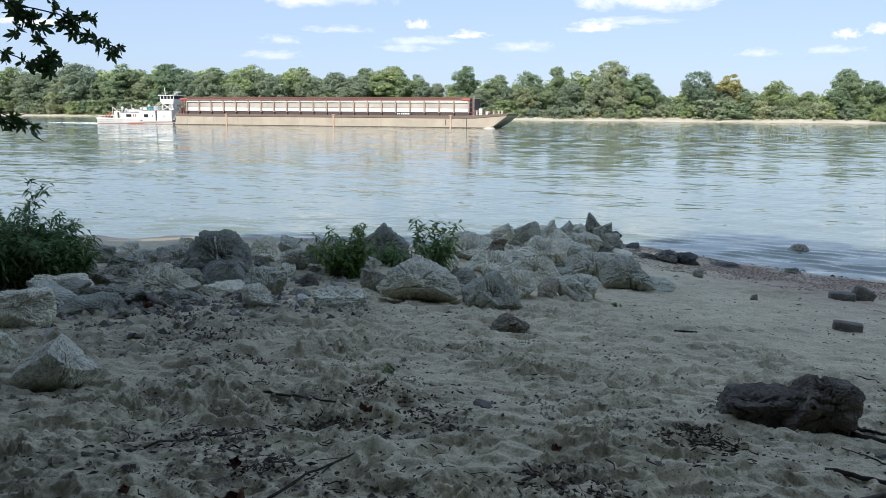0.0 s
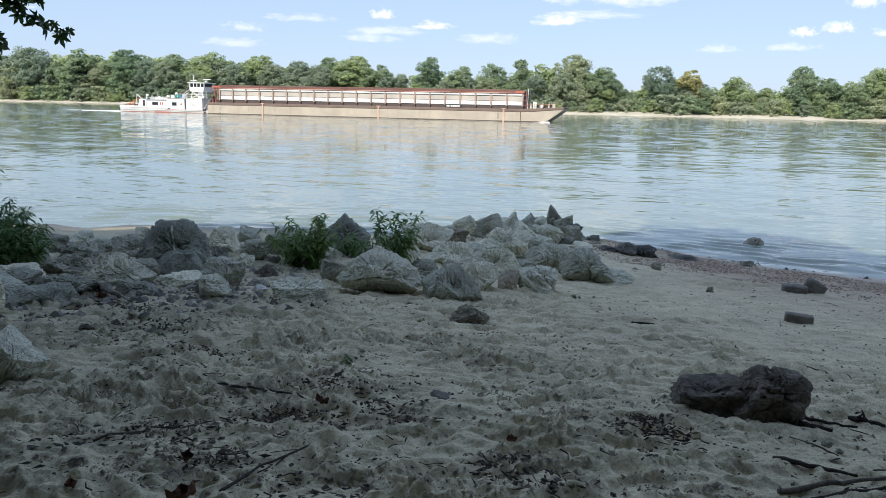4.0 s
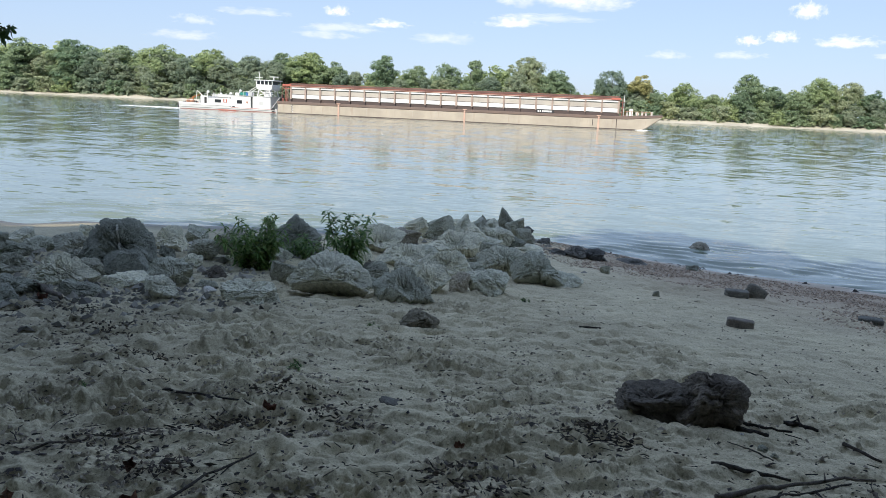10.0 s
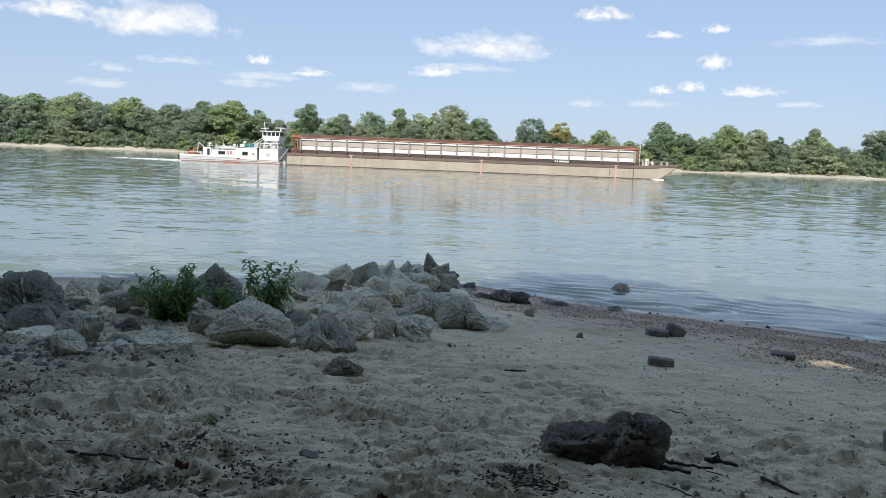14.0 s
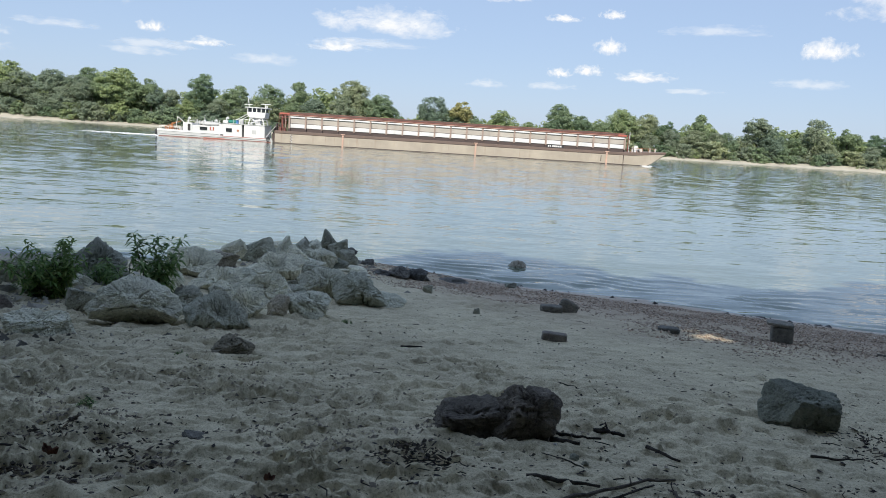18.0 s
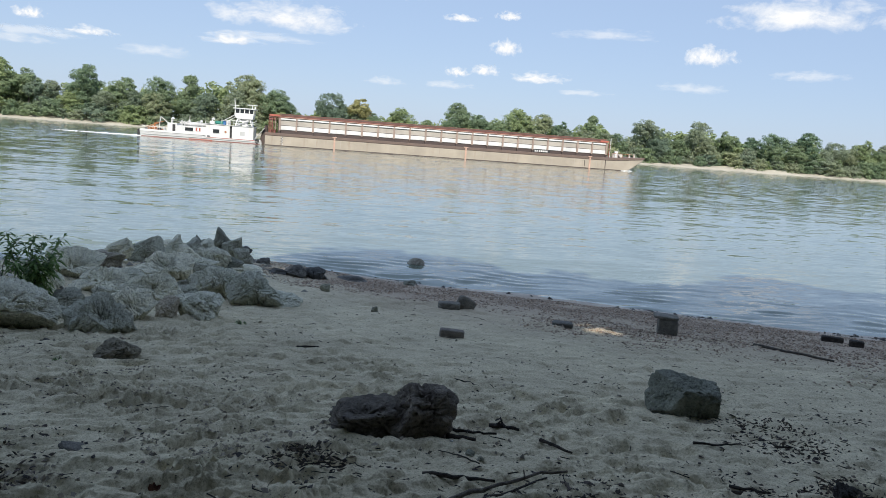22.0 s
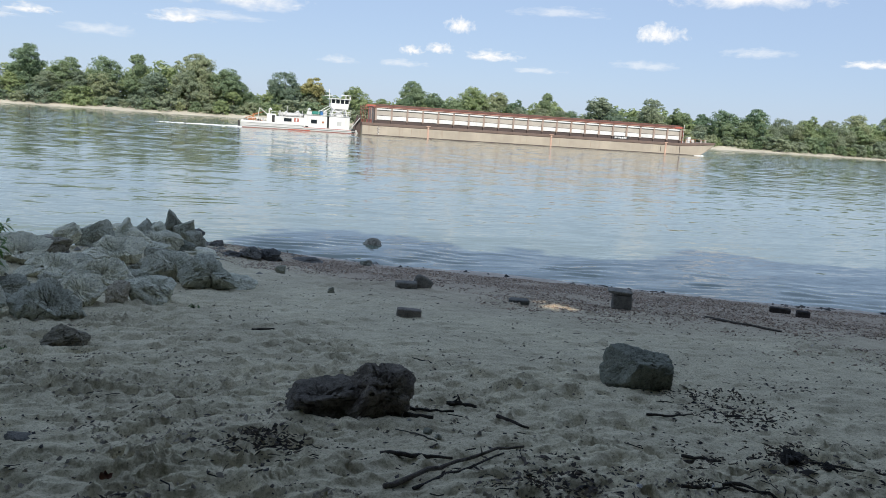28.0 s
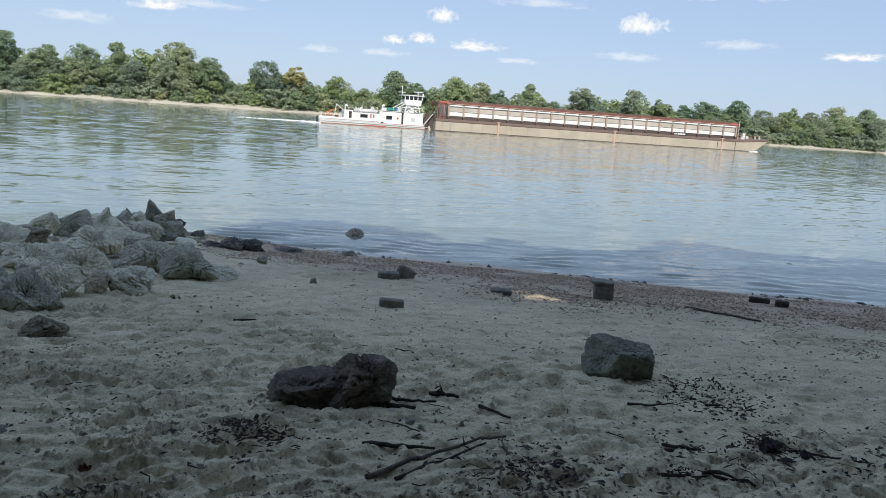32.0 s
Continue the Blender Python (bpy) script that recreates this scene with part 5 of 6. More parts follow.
SPUR_TIP = [
    (3.04, 16.00, 0.43, 0.32, 0.67, 'tip', 20),
    (3.12, 15.49, 0.38, 0.28, 0.52, 'dark', 15),
    (2.52, 14.21, 0.65, 0.39, 0.36, '', 8),
    (3.24, 14.85, 0.35, 0.27, 0.37, 'dark', 5),
    (2.94, 14.32, 0.38, 0.29, 0.22, 'dark', 0),
    (3.16, 14.24, 0.56, 0.42, 0.10, 'slab', 3),
    (-1.04, 11.01, 0.78, 0.47, 0.53, 'peak', 12),
]
SPUR_MIDDLE = [
    (-2.84, 8.98, 0.76, 0.46, 0.54, 'vein', 3),
    (-3.34, 9.16, 0.35, 0.27, 0.19, 'dark', -5),
    (-3.02, 8.55, 0.32, 0.24, 0.16, 'dark', 5),
    (-2.70, 8.76, 0.46, 0.35, 0.28, 'smooth', 5),
    (-2.13, 8.26, 0.46, 0.34, 0.28, '', 15),
    (-1.98, 7.38, 0.30, 0.22, 0.22, 'pale', 10),
    (-2.51, 8.06, 0.44, 0.33, 0.13, 'sunk', -8),
    (-2.59, 10.15, 0.49, 0.36, 0.31, '', 0),
    (-2.39, 11.12, 0.31, 0.24, 0.27, 'pale', 0),
    (-2.45, 9.57, 0.20, 0.15, 0.16, 'dark', 0),
    (-2.07, 9.25, 0.23, 0.17, 0.17, 'pale', -5),
    (-2.04, 9.81, 0.38, 0.28, 0.26, 'dark', 5),
    (-1.77, 10.37, 0.46, 0.34, 0.35, 'dark', -10),
]
SPUR_ROOT = [
    (-3.68, 6.19, 0.47, 0.35, 0.31, 'pale', 18),
    (-3.97, 7.22, 0.44, 0.33, 0.25, 'pale', 20),
    (-4.05, 7.78, 0.37, 0.28, 0.15, 'dark', 12),
    (-3.35, 6.82, 0.54, 0.40, 0.15, 'dark', 8),
    (-3.36, 7.27, 0.51, 0.39, 0.20, 'dark', 12),
    (-3.08, 7.88, 0.65, 0.39, 0.32, 'slant', 14),
    (-3.88, 8.57, 0.54, 0.40, 0.23, 'dark', 5),
    (-4.75, 9.77, 0.23, 0.17, 0.21, 'pale', 8),
    (-5.44, 11.70, 0.47, 0.35, 0.30, 'dark', 5),
    (-4.93, 11.48, 0.35, 0.26, 0.32, '', 5),
    (-4.06, 9.88, 0.40, 0.30, 0.21, '', 12),
    (-4.25, 9.76, 0.42, 0.31, 0.19, 'dark', 0),
    (-3.76, 10.65, 0.24, 0.18, 0.27, 'pale', 0),
    (-3.73, 9.96, 0.42, 0.32, 0.19, 'dark', -8),
]
SPUR_LOW = [
    (-1.72, 8.72, 0.25, 0.19, 0.14, 'brown', 0),
    (-1.15, 7.50, 0.54, 0.40, 0.20, 'sunk', 5),
    (-1.38, 9.59, 0.18, 0.14, 0.13, 'slab', 0),
    (-1.72, 8.20, 0.24, 0.18, 0.07, 'dark', 5),
    (-2.72, 7.33, 0.35, 0.26, 0.14, 'dark', 5),
]
WATERLINE = [
    (4.11, 14.30, 0.41, 0.31, 0.24, 'wet', 0), (4.45, 14.32, 0.47, 0.35, 0.23, 'wet', 10), (3.80, 14.37, 0.31, 0.23, 0.11, 'wet', 0), (3.79, 15.60, 0.29, 0.21, 0.11, 'wet', 0),
    (4.64, 14.28, 0.25, 0.19, 0.08, 'wet', 0), (5.36, 14.49, 0.58, 0.43, 0.07, 'wet', 0), (3.24, 14.13, 0.53, 0.40, 0.09, '', 5), (3.4, 15.9, 0.45, 0.36, 0.3, 'wet', 0),
]
OUTLIERS = [
    (-3.16, 4.83, 0.34, 0.28, 0.24, 'pale', 0), (-4.20, 7.92, 0.59, 0.36, 0.18, '', 0),
    (0.46, 6.46, 0.32, 0.26, 0.14, 'lone', 0), (3.99, 12.06, 0.15, 0.12, 0.13, 'stone', 0), (6.59, 14.40, 0.24, 0.16, 0.10, 'stone', 0), (4.00, 9.82, 0.1, 0.08, 0.07, 'stone', 0),
]
BETWEEN = [          # lower stones that fill the gaps of the pile
    (1.55, 10.6, 0.42, 0.34, 0.22, 'dark', 0), (0.62, 10.0, 0.44, 0.34, 0.2, '', 8), (1.75, 12.9, 0.5, 0.4, 0.28, 'dark', 0), (0.95, 11.7, 0.5, 0.4, 0.3, '', 5),
    (2.3, 13.2, 0.45, 0.36, 0.24, 'dark', 0), (0.2, 13.2, 0.6, 0.45, 0.3, '', 0), (-1.6, 10.8, 0.4, 0.32, 0.22, 'dark', 0), (2.1, 16.2, 0.6, 0.5, 0.4, '', 0),
    (2.8, 16.6, 0.5, 0.4, 0.42, 'dark', 0), (-0.5, 9.4, 0.3, 0.26, 0.14, '', 0), (1.8, 11.6, 0.4, 0.3, 0.22, 'dark', 0), (0.1, 8.75, 0.3, 0.24, 0.14, 'dark', 0),
]
for k, row in enumerate(SPUR_FRONT + SPUR_CREST + SPUR_TIP + SPUR_MIDDLE + SPUR_ROOT + SPUR_LOW + WATERLINE + BETWEEN):
    boulder(*row, 100 + k)
for k, row in enumerate(OUTLIERS):
    boulder(*row, 300 + k, group="riprap boulders" if row[5] not in ("lone", "stone") else "")
near = new("boulder", boulder_mesh("boulder", 0.48, 0.42, 0.35, 331, ROCK_PALE, 6, 0.07, 3, (((0.75, -0.35, 0.75), 0.36), ((-0.4, -0.95, 0.2), 0.42), ((-0.7, 0.1, 0.75), 0.5), ((0.4, -0.9, -0.2), 0.5))))
near.matrix_basis = pose(-2.4, 4.24, ground_at(-2.4, 4.24) - 0.12, 0, 0, 24)
tagged(near, "pointed pale grey boulder half sunk in sand", "rock", "riprap boulders")


# ---- single stones on the beach ----
def worn_block(name, w, d, h, seed, material, power=5.0, rough=0.05, level=5):
    """A squared block with worn edges."""
    rng = np.random.default_rng(seed)
    v, f = BALLS[level]
    r = 1 / (np.abs(v) ** power).sum(1) ** (1 / power)
    p = v * r[:, None]
    off = rng.uniform(-50, 50, 3)
    k = np.array([noise.fractal(Vector(q * 1.3 + off), 1.0, 2.0, 2) * 1.2 + noise.fractal(Vector(q * 5 + off), 0.8, 2.1, 5) * 0.7 for q in p])
    p = p + v * (k * rough)[:, None]
    lo, hi = p.min(0), p.max(0)
    p = (p - (lo + hi) / 2) / (hi - lo) * np.array([w, d, h])
    p[:, 2] -= p[:, 2].min()
    return array_mesh(name, p, f, material, smooth=False)


def lay(name, mesh, x, y, turn, label, category, sink=0.02, rx=0.0, ry=0.0, lift=0.0, group=""):
    ob = new(name, mesh)
    ob.matrix_basis = pose(x, y, surface_at(x, y) - sink + lift, rx, ry, turn)
    return tagged(ob, label, category, group)


log = lay("boulder", boulder_mesh("boulder", 0.46, 0.4, 0.37, 705, ROCK_BROWN, 5, 0.13, 5, (((0.15, 0.1, 1), 0.5), ((0.9, -0.2, -0.15), 0.62), ((-0.8, -0.4, 0.4), 0.6), ((0.2, -1, -0.1), 0.55), ((0.6, -0.6, 0.7), 0.68))), 1.95, 3.93, -20, "long dark brown waisted conglomerate boulder lying on the sand", "rock", 0.05)
lobe = new("lobe", boulder_mesh("lobe", 0.6, 0.36, 0.26, 716, ROCK_BROWN, 5, 0.13, 4, (((-0.42, -0.1, 1), 0.4), ((-0.9, -0.2, 0.5), 0.66), ((0, -1, 0.1), 0.6), ((-0.5, -0.8, -0.2), 0.62), ((0.7, -0.5, 0.6), 0.7))))
lobe.parent, lobe.matrix_basis = log, pose(-0.25, 0.02, 0.01, 0, 3, 8)
lay("boulder", boulder_mesh("boulder", 0.56, 0.46, 0.31, 8, BLOCK_STONE, 5, 0.08, 0, (((-0.85, -0.6, 0.3), 0.5), ((0.3, -1, -0.2), 0.5), ((1, 0.1, 0.05), 0.6), ((0.1, 1, 0.1), 0.6), ((0.1, -0.06, 1), 0.42), ((0, 0, -1), 0.6), ((0.6, -0.9, 0.8), 0.62), ((-0.3, -0.9, -0.8), 0.62))), 4.28, 4.22, -45, "squarish grey block of stone sunk in the sand", "rock", 0.05)
lay("stone", worn_block("stone", 0.34, 0.2, 0.12, 9, CONCRETE, 6, 0.05, 4), 5.36, 10.2, -24, "flat grey concrete slab lying on the sand", "stone", 0.02)
lay("stone", worn_block("stone", 0.3, 0.1, 0.22, 10, CONCRETE, 4, 0.07, 4), 5.6, 10.22, -20, "dark stone leaning on a flat slab", "stone", 0.03, 0, 28, 0.0)
lay("brick", worn_block("brick", 0.29, 0.13, 0.12, 11, BRICK, 9, 0.02, 4), 4.09, 7.66, -25, "single worn brown brick lying on the sand", "brick", 0.02, 0, 3)
post = lay("concrete_block", worn_block("concrete_block", 0.3, 0.28, 0.27, 12, CONCRETE, 7, 0.03, 4), 8.19, 8.54, -38, "squared concrete block near the waterline", "concrete block", 0.03)
cap = new("slab", worn_block("slab", 0.36, 0.3, 0.05, 13, CONCRETE, 9, 0.02, 3))
cap.parent, cap.matrix_basis = post, pose(-0.04, 0, 0.265, 0, 3, 2)
lay("plank", worn_block("plank", 0.34, 0.12, 0.1, 14, WOOD_WET, 9, 0.02, 3), 11.55, 8.25, -50, "short dark timber end at the waterline", "wood", 0.01)
lay("plank", worn_block("plank", 0.22, 0.14, 0.13, 15, WOOD_WET, 9, 0.02, 3), 11.6, 7.85, -50, "short dark timber end at the waterline", "wood", 0.01)
lay("stone", worn_block("stone", 0.3, 0.2, 0.09, 16, CONCRETE, 5, 0.05, 4), 6.46, 8.79, -30, "flat grey stone among gravel", "stone", 0.02)
lay("stone", worn_block("stone", 0.14, 0.1, 0.04, 18, CONCRETE, 7, 0.08, 4), 0.1, 3.95, 20, "small flat grey stone in a sand hollow", "stone", 0.02, 10, 20)
wr = new("boulder", boulder_mesh("boulder", 0.5, 0.36, 0.4, 334, ROCK_TAN, 5, planes=(((-0.8, -0.3, 0.8), 0.45), ((0.7, -0.3, 0.9), 0.42))))
wr.matrix_basis = pose(8.08, 17.35, -0.24, 0, 0, -20)
tagged(wr, "pale-topped boulder standing out of the water", "rock")


# ---- driftwood and sticks ----
def stick(points, r, material, label, seed=0, knots=0, lift=0.0):
    """A bent tapering stick that lies on the sand through the given places, in one swept piece."""
    rng = random.Random(seed)
    pts = []
    for (x0, y0), (x1, y1) in zip(points, points[1:]):
        for k in range(5):
            t = k / 5
            pts.append((x0 + (x1 - x0) * t + rng.uniform(-r, r) * 0.6, y0 + (y1 - y0) * t + rng.uniform(-r, r) * 0.6))
    pts.append(points[-1])
    n, sides = len(pts), 8
    za, zb = surface_at(*pts[0]), surface_at(*pts[-1])
    c = [Vector((x, y, max(za + (zb - za) * k / (n - 1), surface_at(x, y) - 0.4 * r) + 0.8 * r + 0.003 + lift + rng.uniform(-0.2, 0.2) * r)) for k, (x, y) in enumerate(pts)]
    vs, fs = [], []
    for k in range(n):
        d = (c[min(k + 1, n - 1)] - c[max(k - 1, 0)]).normalized()
        side = d.cross(Vector((0, 0, 1))).normalized()
        up = side.cross(d)
        q = r * (1 - 0.5 * k / n) * rng.uniform(0.88, 1.15)
        for j in range(sides):
            a = 2 * math.pi * j / sides
            vs.append(c[k] + side * q * math.cos(a) * rng.uniform(0.9, 1.1) + up * q * math.sin(a))
    for k in range(n - 1):
        for j in range(sides):
            i = (j + 1) % sides
            fs.append((k * sides + j, k * sides + i, (k + 1) * sides + i, (k + 1) * sides + j))
    fs += [tuple(range(sides))[::-1], tuple((n - 1) * sides + j for j in range(sides))]
    ob = new("stick", add_mesh("stick", vs, fs, material, True))
    for _ in range(knots):
        k = rng.randrange(1, n - 1)
        tip = c[k] + Vector((rng.uniform(-1, 1), rng.uniform(-1, 1), rng.uniform(0.2, 0.8))).normalized() * r * 3.5
        part("side_twig", tubed(c[k], tip, r * 0.45, r * 0.2, n=6), material, ob)
    return tagged(ob, label, "stick")


stick([(1.63, 3.2), (1.8, 3.13), (1.95, 3.06)], 0.013, WOOD_WET, "dark wet branch lying on the sand", 1)
stick([(1.46, 2.82), (1.8, 2.93), (2.1, 3.02), (2.38, 3.06)], 0.012, WOOD_GREY, "long forked grey branch lying on the sand", 2, 2, 0.01)
stick([(1.6, 2.8), (1.95, 2.9), (2.2, 2.98)], 0.008, WOOD_WET, "thin dark branch beside a longer one", 3, 1)
stick([(2.47, 4.01), (2.55, 3.95), (2.62, 3.89)], 0.018, WOOD_WET, "short knotty black piece of driftwood", 4, 4)
stick([(2.14, 4.0), (2.25, 3.9), (2.4, 3.8)], 0.012, WOOD_WET, "thin twig beside the long boulder", 5)
stick([(2.05, 3.78), (2.2, 3.7)], 0.02, WOOD_WET, "short dark stick beside the long boulder", 6)
stick([(2.62, 3.66), (2.68, 3.42)], 0.012, WOOD_WET, "straight dark stick lying on the sand", 7)
stick([(8.98, 7.6), (9.2, 6.5)], 0.022, WOOD_GREY, "long grey pole washed up on the gravel", 8)
stick([(-1.17, 4.14), (-0.95, 4.0), (-0.7, 3.84)], 0.009, WOOD_WET, "thin dark stick lying on the sand", 9)
stick([(-0.8, 2.62), (-0.7, 2.9), (-0.53, 3.18)], 0.007, WOOD_WET, "thin curved twig lying on the sand", 10)
stick([(-3.1, 7.4), (-2.9, 7.1), (-2.65, 6.7)], 0.032, WOOD_GREY, "bent grey root sticking out of the sand", 11, 1, 0.03)
stick([(3.27, 2.8), (3.34, 2.63)], 0.01, WOOD_WET, "short dark twig lying on the sand", 12)
stick([(3.1, 2.34), (3.23, 2.17)], 0.011, WOOD_WET, "short dark twig lying on the sand", 13)
stick([(2.0, 3.3), (1.95, 3.45), (1.88, 3.55)], 0.005, WOOD_GREY, "thin grey twig lying on the sand", 14)
stick([(-1.5, 3.2), (-1.2, 3.35), (-0.95, 3.45)], 0.006, WOOD_GREY, "thin grey twig lying on the sand", 15)
stick([(2.05, 6.9), (2.25, 6.85)], 0.012, WOOD_WET, "short dark twig lying on the sand", 16)
stick([(2.9, 5.3), (3.05, 5.15)], 0.008, WOOD_WET, "short dark twig lying on the sand", 17)
stick([(3.6, 3.4), (3.75, 3.35), (3.95, 3.35)], 0.009, WOOD_WET, "short dark twig lying on the sand", 18)


stick([(3.22, 2.74), (3.38, 2.63)], 0.011, WOOD_WET, "short dark twig lying on the sand", 19)
stick([(2.78, 2.36), (2.9, 2.3), (3.0, 2.28)], 0.01, WOOD_WET, "short dark twig lying on the sand", 20, 1)
stick([(3.0, 2.3), (3.12, 2.23), (3.22, 2.17)], 0.009, WOOD_WET, "thin dark twig lying on the sand", 21)
stick([(3.82, 2.42), (4.0, 2.25), (4.15, 2.12)], 0.008, WOOD_WET, "thin dark twig in a heap of litter", 22, 2)
stick([(4.22, 3.3), (4.36, 3.28)], 0.009, WOOD_WET, "short dark twig lying on the sand", 23, 1)
lay("root_clump", boulder_mesh("root_clump", 0.17, 0.13, 0.1, 720, WOOD_WET, 4, 0.25), 3.79, 2.5, 20, "dark rotten root clump among plant litter", "root", 0.02)
lay("root_clump", boulder_mesh("root_clump", 0.1, 0.08, 0.05, 721, WOOD_WET, 4, 0.25), 3.83, 2.3, 50, "small dark piece of rotten wood", "root", 0.01)
lay("stone", boulder_mesh("stone", 0.06, 0.05, 0.04, 722, ROCK_DARK, 3, 0.15), 2.02, 3.45, 0, "small dark pebble on the sand", "stone", 0.01)
lay("stone", boulder_mesh("stone", 0.05, 0.04, 0.03, 723, ROCK_DARK, 3, 0.15), 2.05, 3.38, 0, "small dark pebble on the sand", "stone", 0.01)


# ---- litter ----
def dead_leaf(x, y, size, seed, label="crumpled red-brown dead leaf on the sand"):
    rng = np.random.default_rng(seed)
    k = 9
    vs, fs = [], []
    for j in range(k):
        for i in range(k):
            u, v = 2 * i / (k - 1) - 1, 2 * j / (k - 1) - 1
            w = (1 - abs(v) ** 1.6) * (0.8 + 0.35 * math.sin(9 * v))
            vs.append((u * w * size * 0.5, v * size * 0.6, size * (0.35 * u * u + 0.2 * v * v + 0.12 * math.sin(5 * u + 4 * v) + 0.05 * rng.normal()) + 0.025))
    for j in range(k - 1):
        for i in range(k - 1):
            fs.append((j * k + i, j * k + i + 1, (j + 1) * k + i + 1, (j + 1) * k + i))
    ob = new("dead_leaf", add_mesh("dead_leaf", vs, fs, DEAD_LEAF, True))
    ob.matrix_basis = pose(x, y, surface_at(x, y) - 0.005, rng.uniform(-15, 15), rng.uniform(-15, 15), rng.uniform(0, 360))
    return tagged(ob, label, "leaf")


DEAD_LEAF = stone("dead_leaf", (0.07, 0.032, 0.02), (0.18, 0.07, 0.04), (0.28, 0.125, 0.07), scale=30, rough=0.7)
dead_leaf(-0.93, 2.6, 0.09, 1)
dead_leaf(-1.02, 2.95, 0.06, 2)
dead_leaf(-0.55, 3.75, 0.06, 3)
dead_leaf(-2.9, 6.95, 0.1, 4)
dead_leaf(-1.35, 2.62, 0.05, 5)
dead_leaf(0.4, 3.35, 0.05, 6)
SCRAP = stone("white_scrap", (0.5, 0.5, 0.5), (0.65, 0.65, 0.64), (0.75, 0.75, 0.74), scale=20, rough=0.6)
for k, (x, y, s) in enumerate([(-1.62, 7.9, 0.16), (-1.5, 7.75, 0.09), (2.02, 3.66, 0.035), (2.85, 2.25, 0.03), (-0.98, 3.9, 0.03), (2.95, 2.32, 0.03), (2.66, 2.47, 0.03), (2.53, 2.38, 0.035), (2.57, 2.4, 0.03)]):
    ob = new("scrap", boulder_mesh("scrap", s, s * 0.7, s * 0.35, 500 + k, SCRAP, 3, 0.2))
    ob.matrix_basis = pose(x, y, surface_at(x, y), 10, 5, 40 * k)
    tagged(ob, "small crumpled white scrap on the sand", "litter")


# ---- shrubs ----
def shoots(name, label, x, y, rng, stems, height, spread, leaf, material, lean=0.35, tall=0):
    """A clump of upright shoots with narrow pointed leaves, some drooping."""
    t = thing(name, label, "shrub", pose(x, y, ground_at(x, y) - 0.03))
    bm = bmesh.new()
    vs, fs, n = [], [], 0
    for k in range(stems):
        h = height * rng.uniform(0.5, 1.0) if k >= tall else height * rng.uniform(1.25, 1.6)
        a = rng.uniform(0, 2 * math.pi)
        rad = spread * math.sqrt(rng.uniform(0, 1))
        p = np.array([rad * math.cos(a), rad * math.sin(a), 0.0])
        d = np.array([lean * rng.normal() * 0.6 + 0.5 * lean * math.cos(a), lean * rng.normal() * 0.6 + 0.5 * lean * math.sin(a), 1.0])
        steps = 6
        for i in range(steps):
            q = p + d / np.linalg.norm(d) * h / steps
            tube(bm, p, q, 0.006 * (1 - i / 8), 0.006 * (1 - (i + 1) / 8), 4)
            for _ in range(int(6 + 9 * h)):
                o = p + (q - p) * rng.uniform(0, 1)
                b = rng.uniform(0, 2 * math.pi)
                out = np.array([math.cos(b), math.sin(b), rng.uniform(-0.7, 0.9)])
                out /= np.linalg.norm(out)
                side = np.cross(out, [0, 0, 1.0])
                side /= np.linalg.norm(side) + 1e-6
                ln, wd = leaf * rng.uniform(0.6, 1.25), leaf * 0.12
                mid = o + out * ln * 0.5
                tip = o + out * ln + np.array([0, 0, -0.3 * ln])
                vs += [o, mid + side * wd, tip, mid - side * wd]
                fs.append((n, n + 1, n + 2, n + 3))
                n += 4
            p = q
            d = d + np.array([0.12 * rng.normal(), 0.12 * rng.normal(), -0.08])
    tagged(part("stem", bm, BARK, t), kind="stuff")
    lv = new("foliage", array_mesh("foliage", np.array(vs), np.array(fs), material, smooth=False))
    lv.parent = t
    tagged(lv, kind="stuff")
    return t


_r = np.random.default_rng(31)
for x, y, k, h, s, tall in ((-5.15, 8.55, 130, 0.8, 0.42, 3), (-4.68, 8.75, 90, 0.62, 0.3, 0), (-5.6, 8.3, 95, 0.95, 0.5, 9), (-5.5, 9.3, 70, 0.95, 0.5, 3), (-6.6, 8.6, 70, 1.0, 0.7, 3)):
    shoots("shrub", "dense green willow shrub with narrow drooping leaves", x, y, _r, k, h, s, 0.13, LEAF_SHRUB, 0.4, tall)
shoots("shrub", "small leafy green weed growing among boulders", -1.38, 9.65, _r, 30, 0.72, 0.18, 0.12, LEAF_SHRUB, 0.5)
shoots("shrub", "tall-stemmed green weed growing among boulders", -0.4, 10.1, _r, 9, 0.95, 0.16, 0.15, LEAF_SHRUB, 0.3, 0)
shoots("shrub", "tall-stemmed green weed growing among boulders", -0.12, 10.2, _r, 7, 0.8, 0.12, 0.14, LEAF_SHRUB, 0.25, 0)
shoots("shrub", "low green weed growing among boulders", -0.85, 10.6, _r, 10, 0.35, 0.12, 0.1, LEAF_SHRUB, 0.4)
for x, y in ((-0.5, 4.75), (0.05, 6.2), (-1.55, 4.05), (0.15, 8.05), (1.85, 8.35)):
    shoots("weed", "tiny sprig of weed in the sand", x, y, _r, 4, 0.08, 0.05, 0.03, LEAF_SHRUB, 0.7)


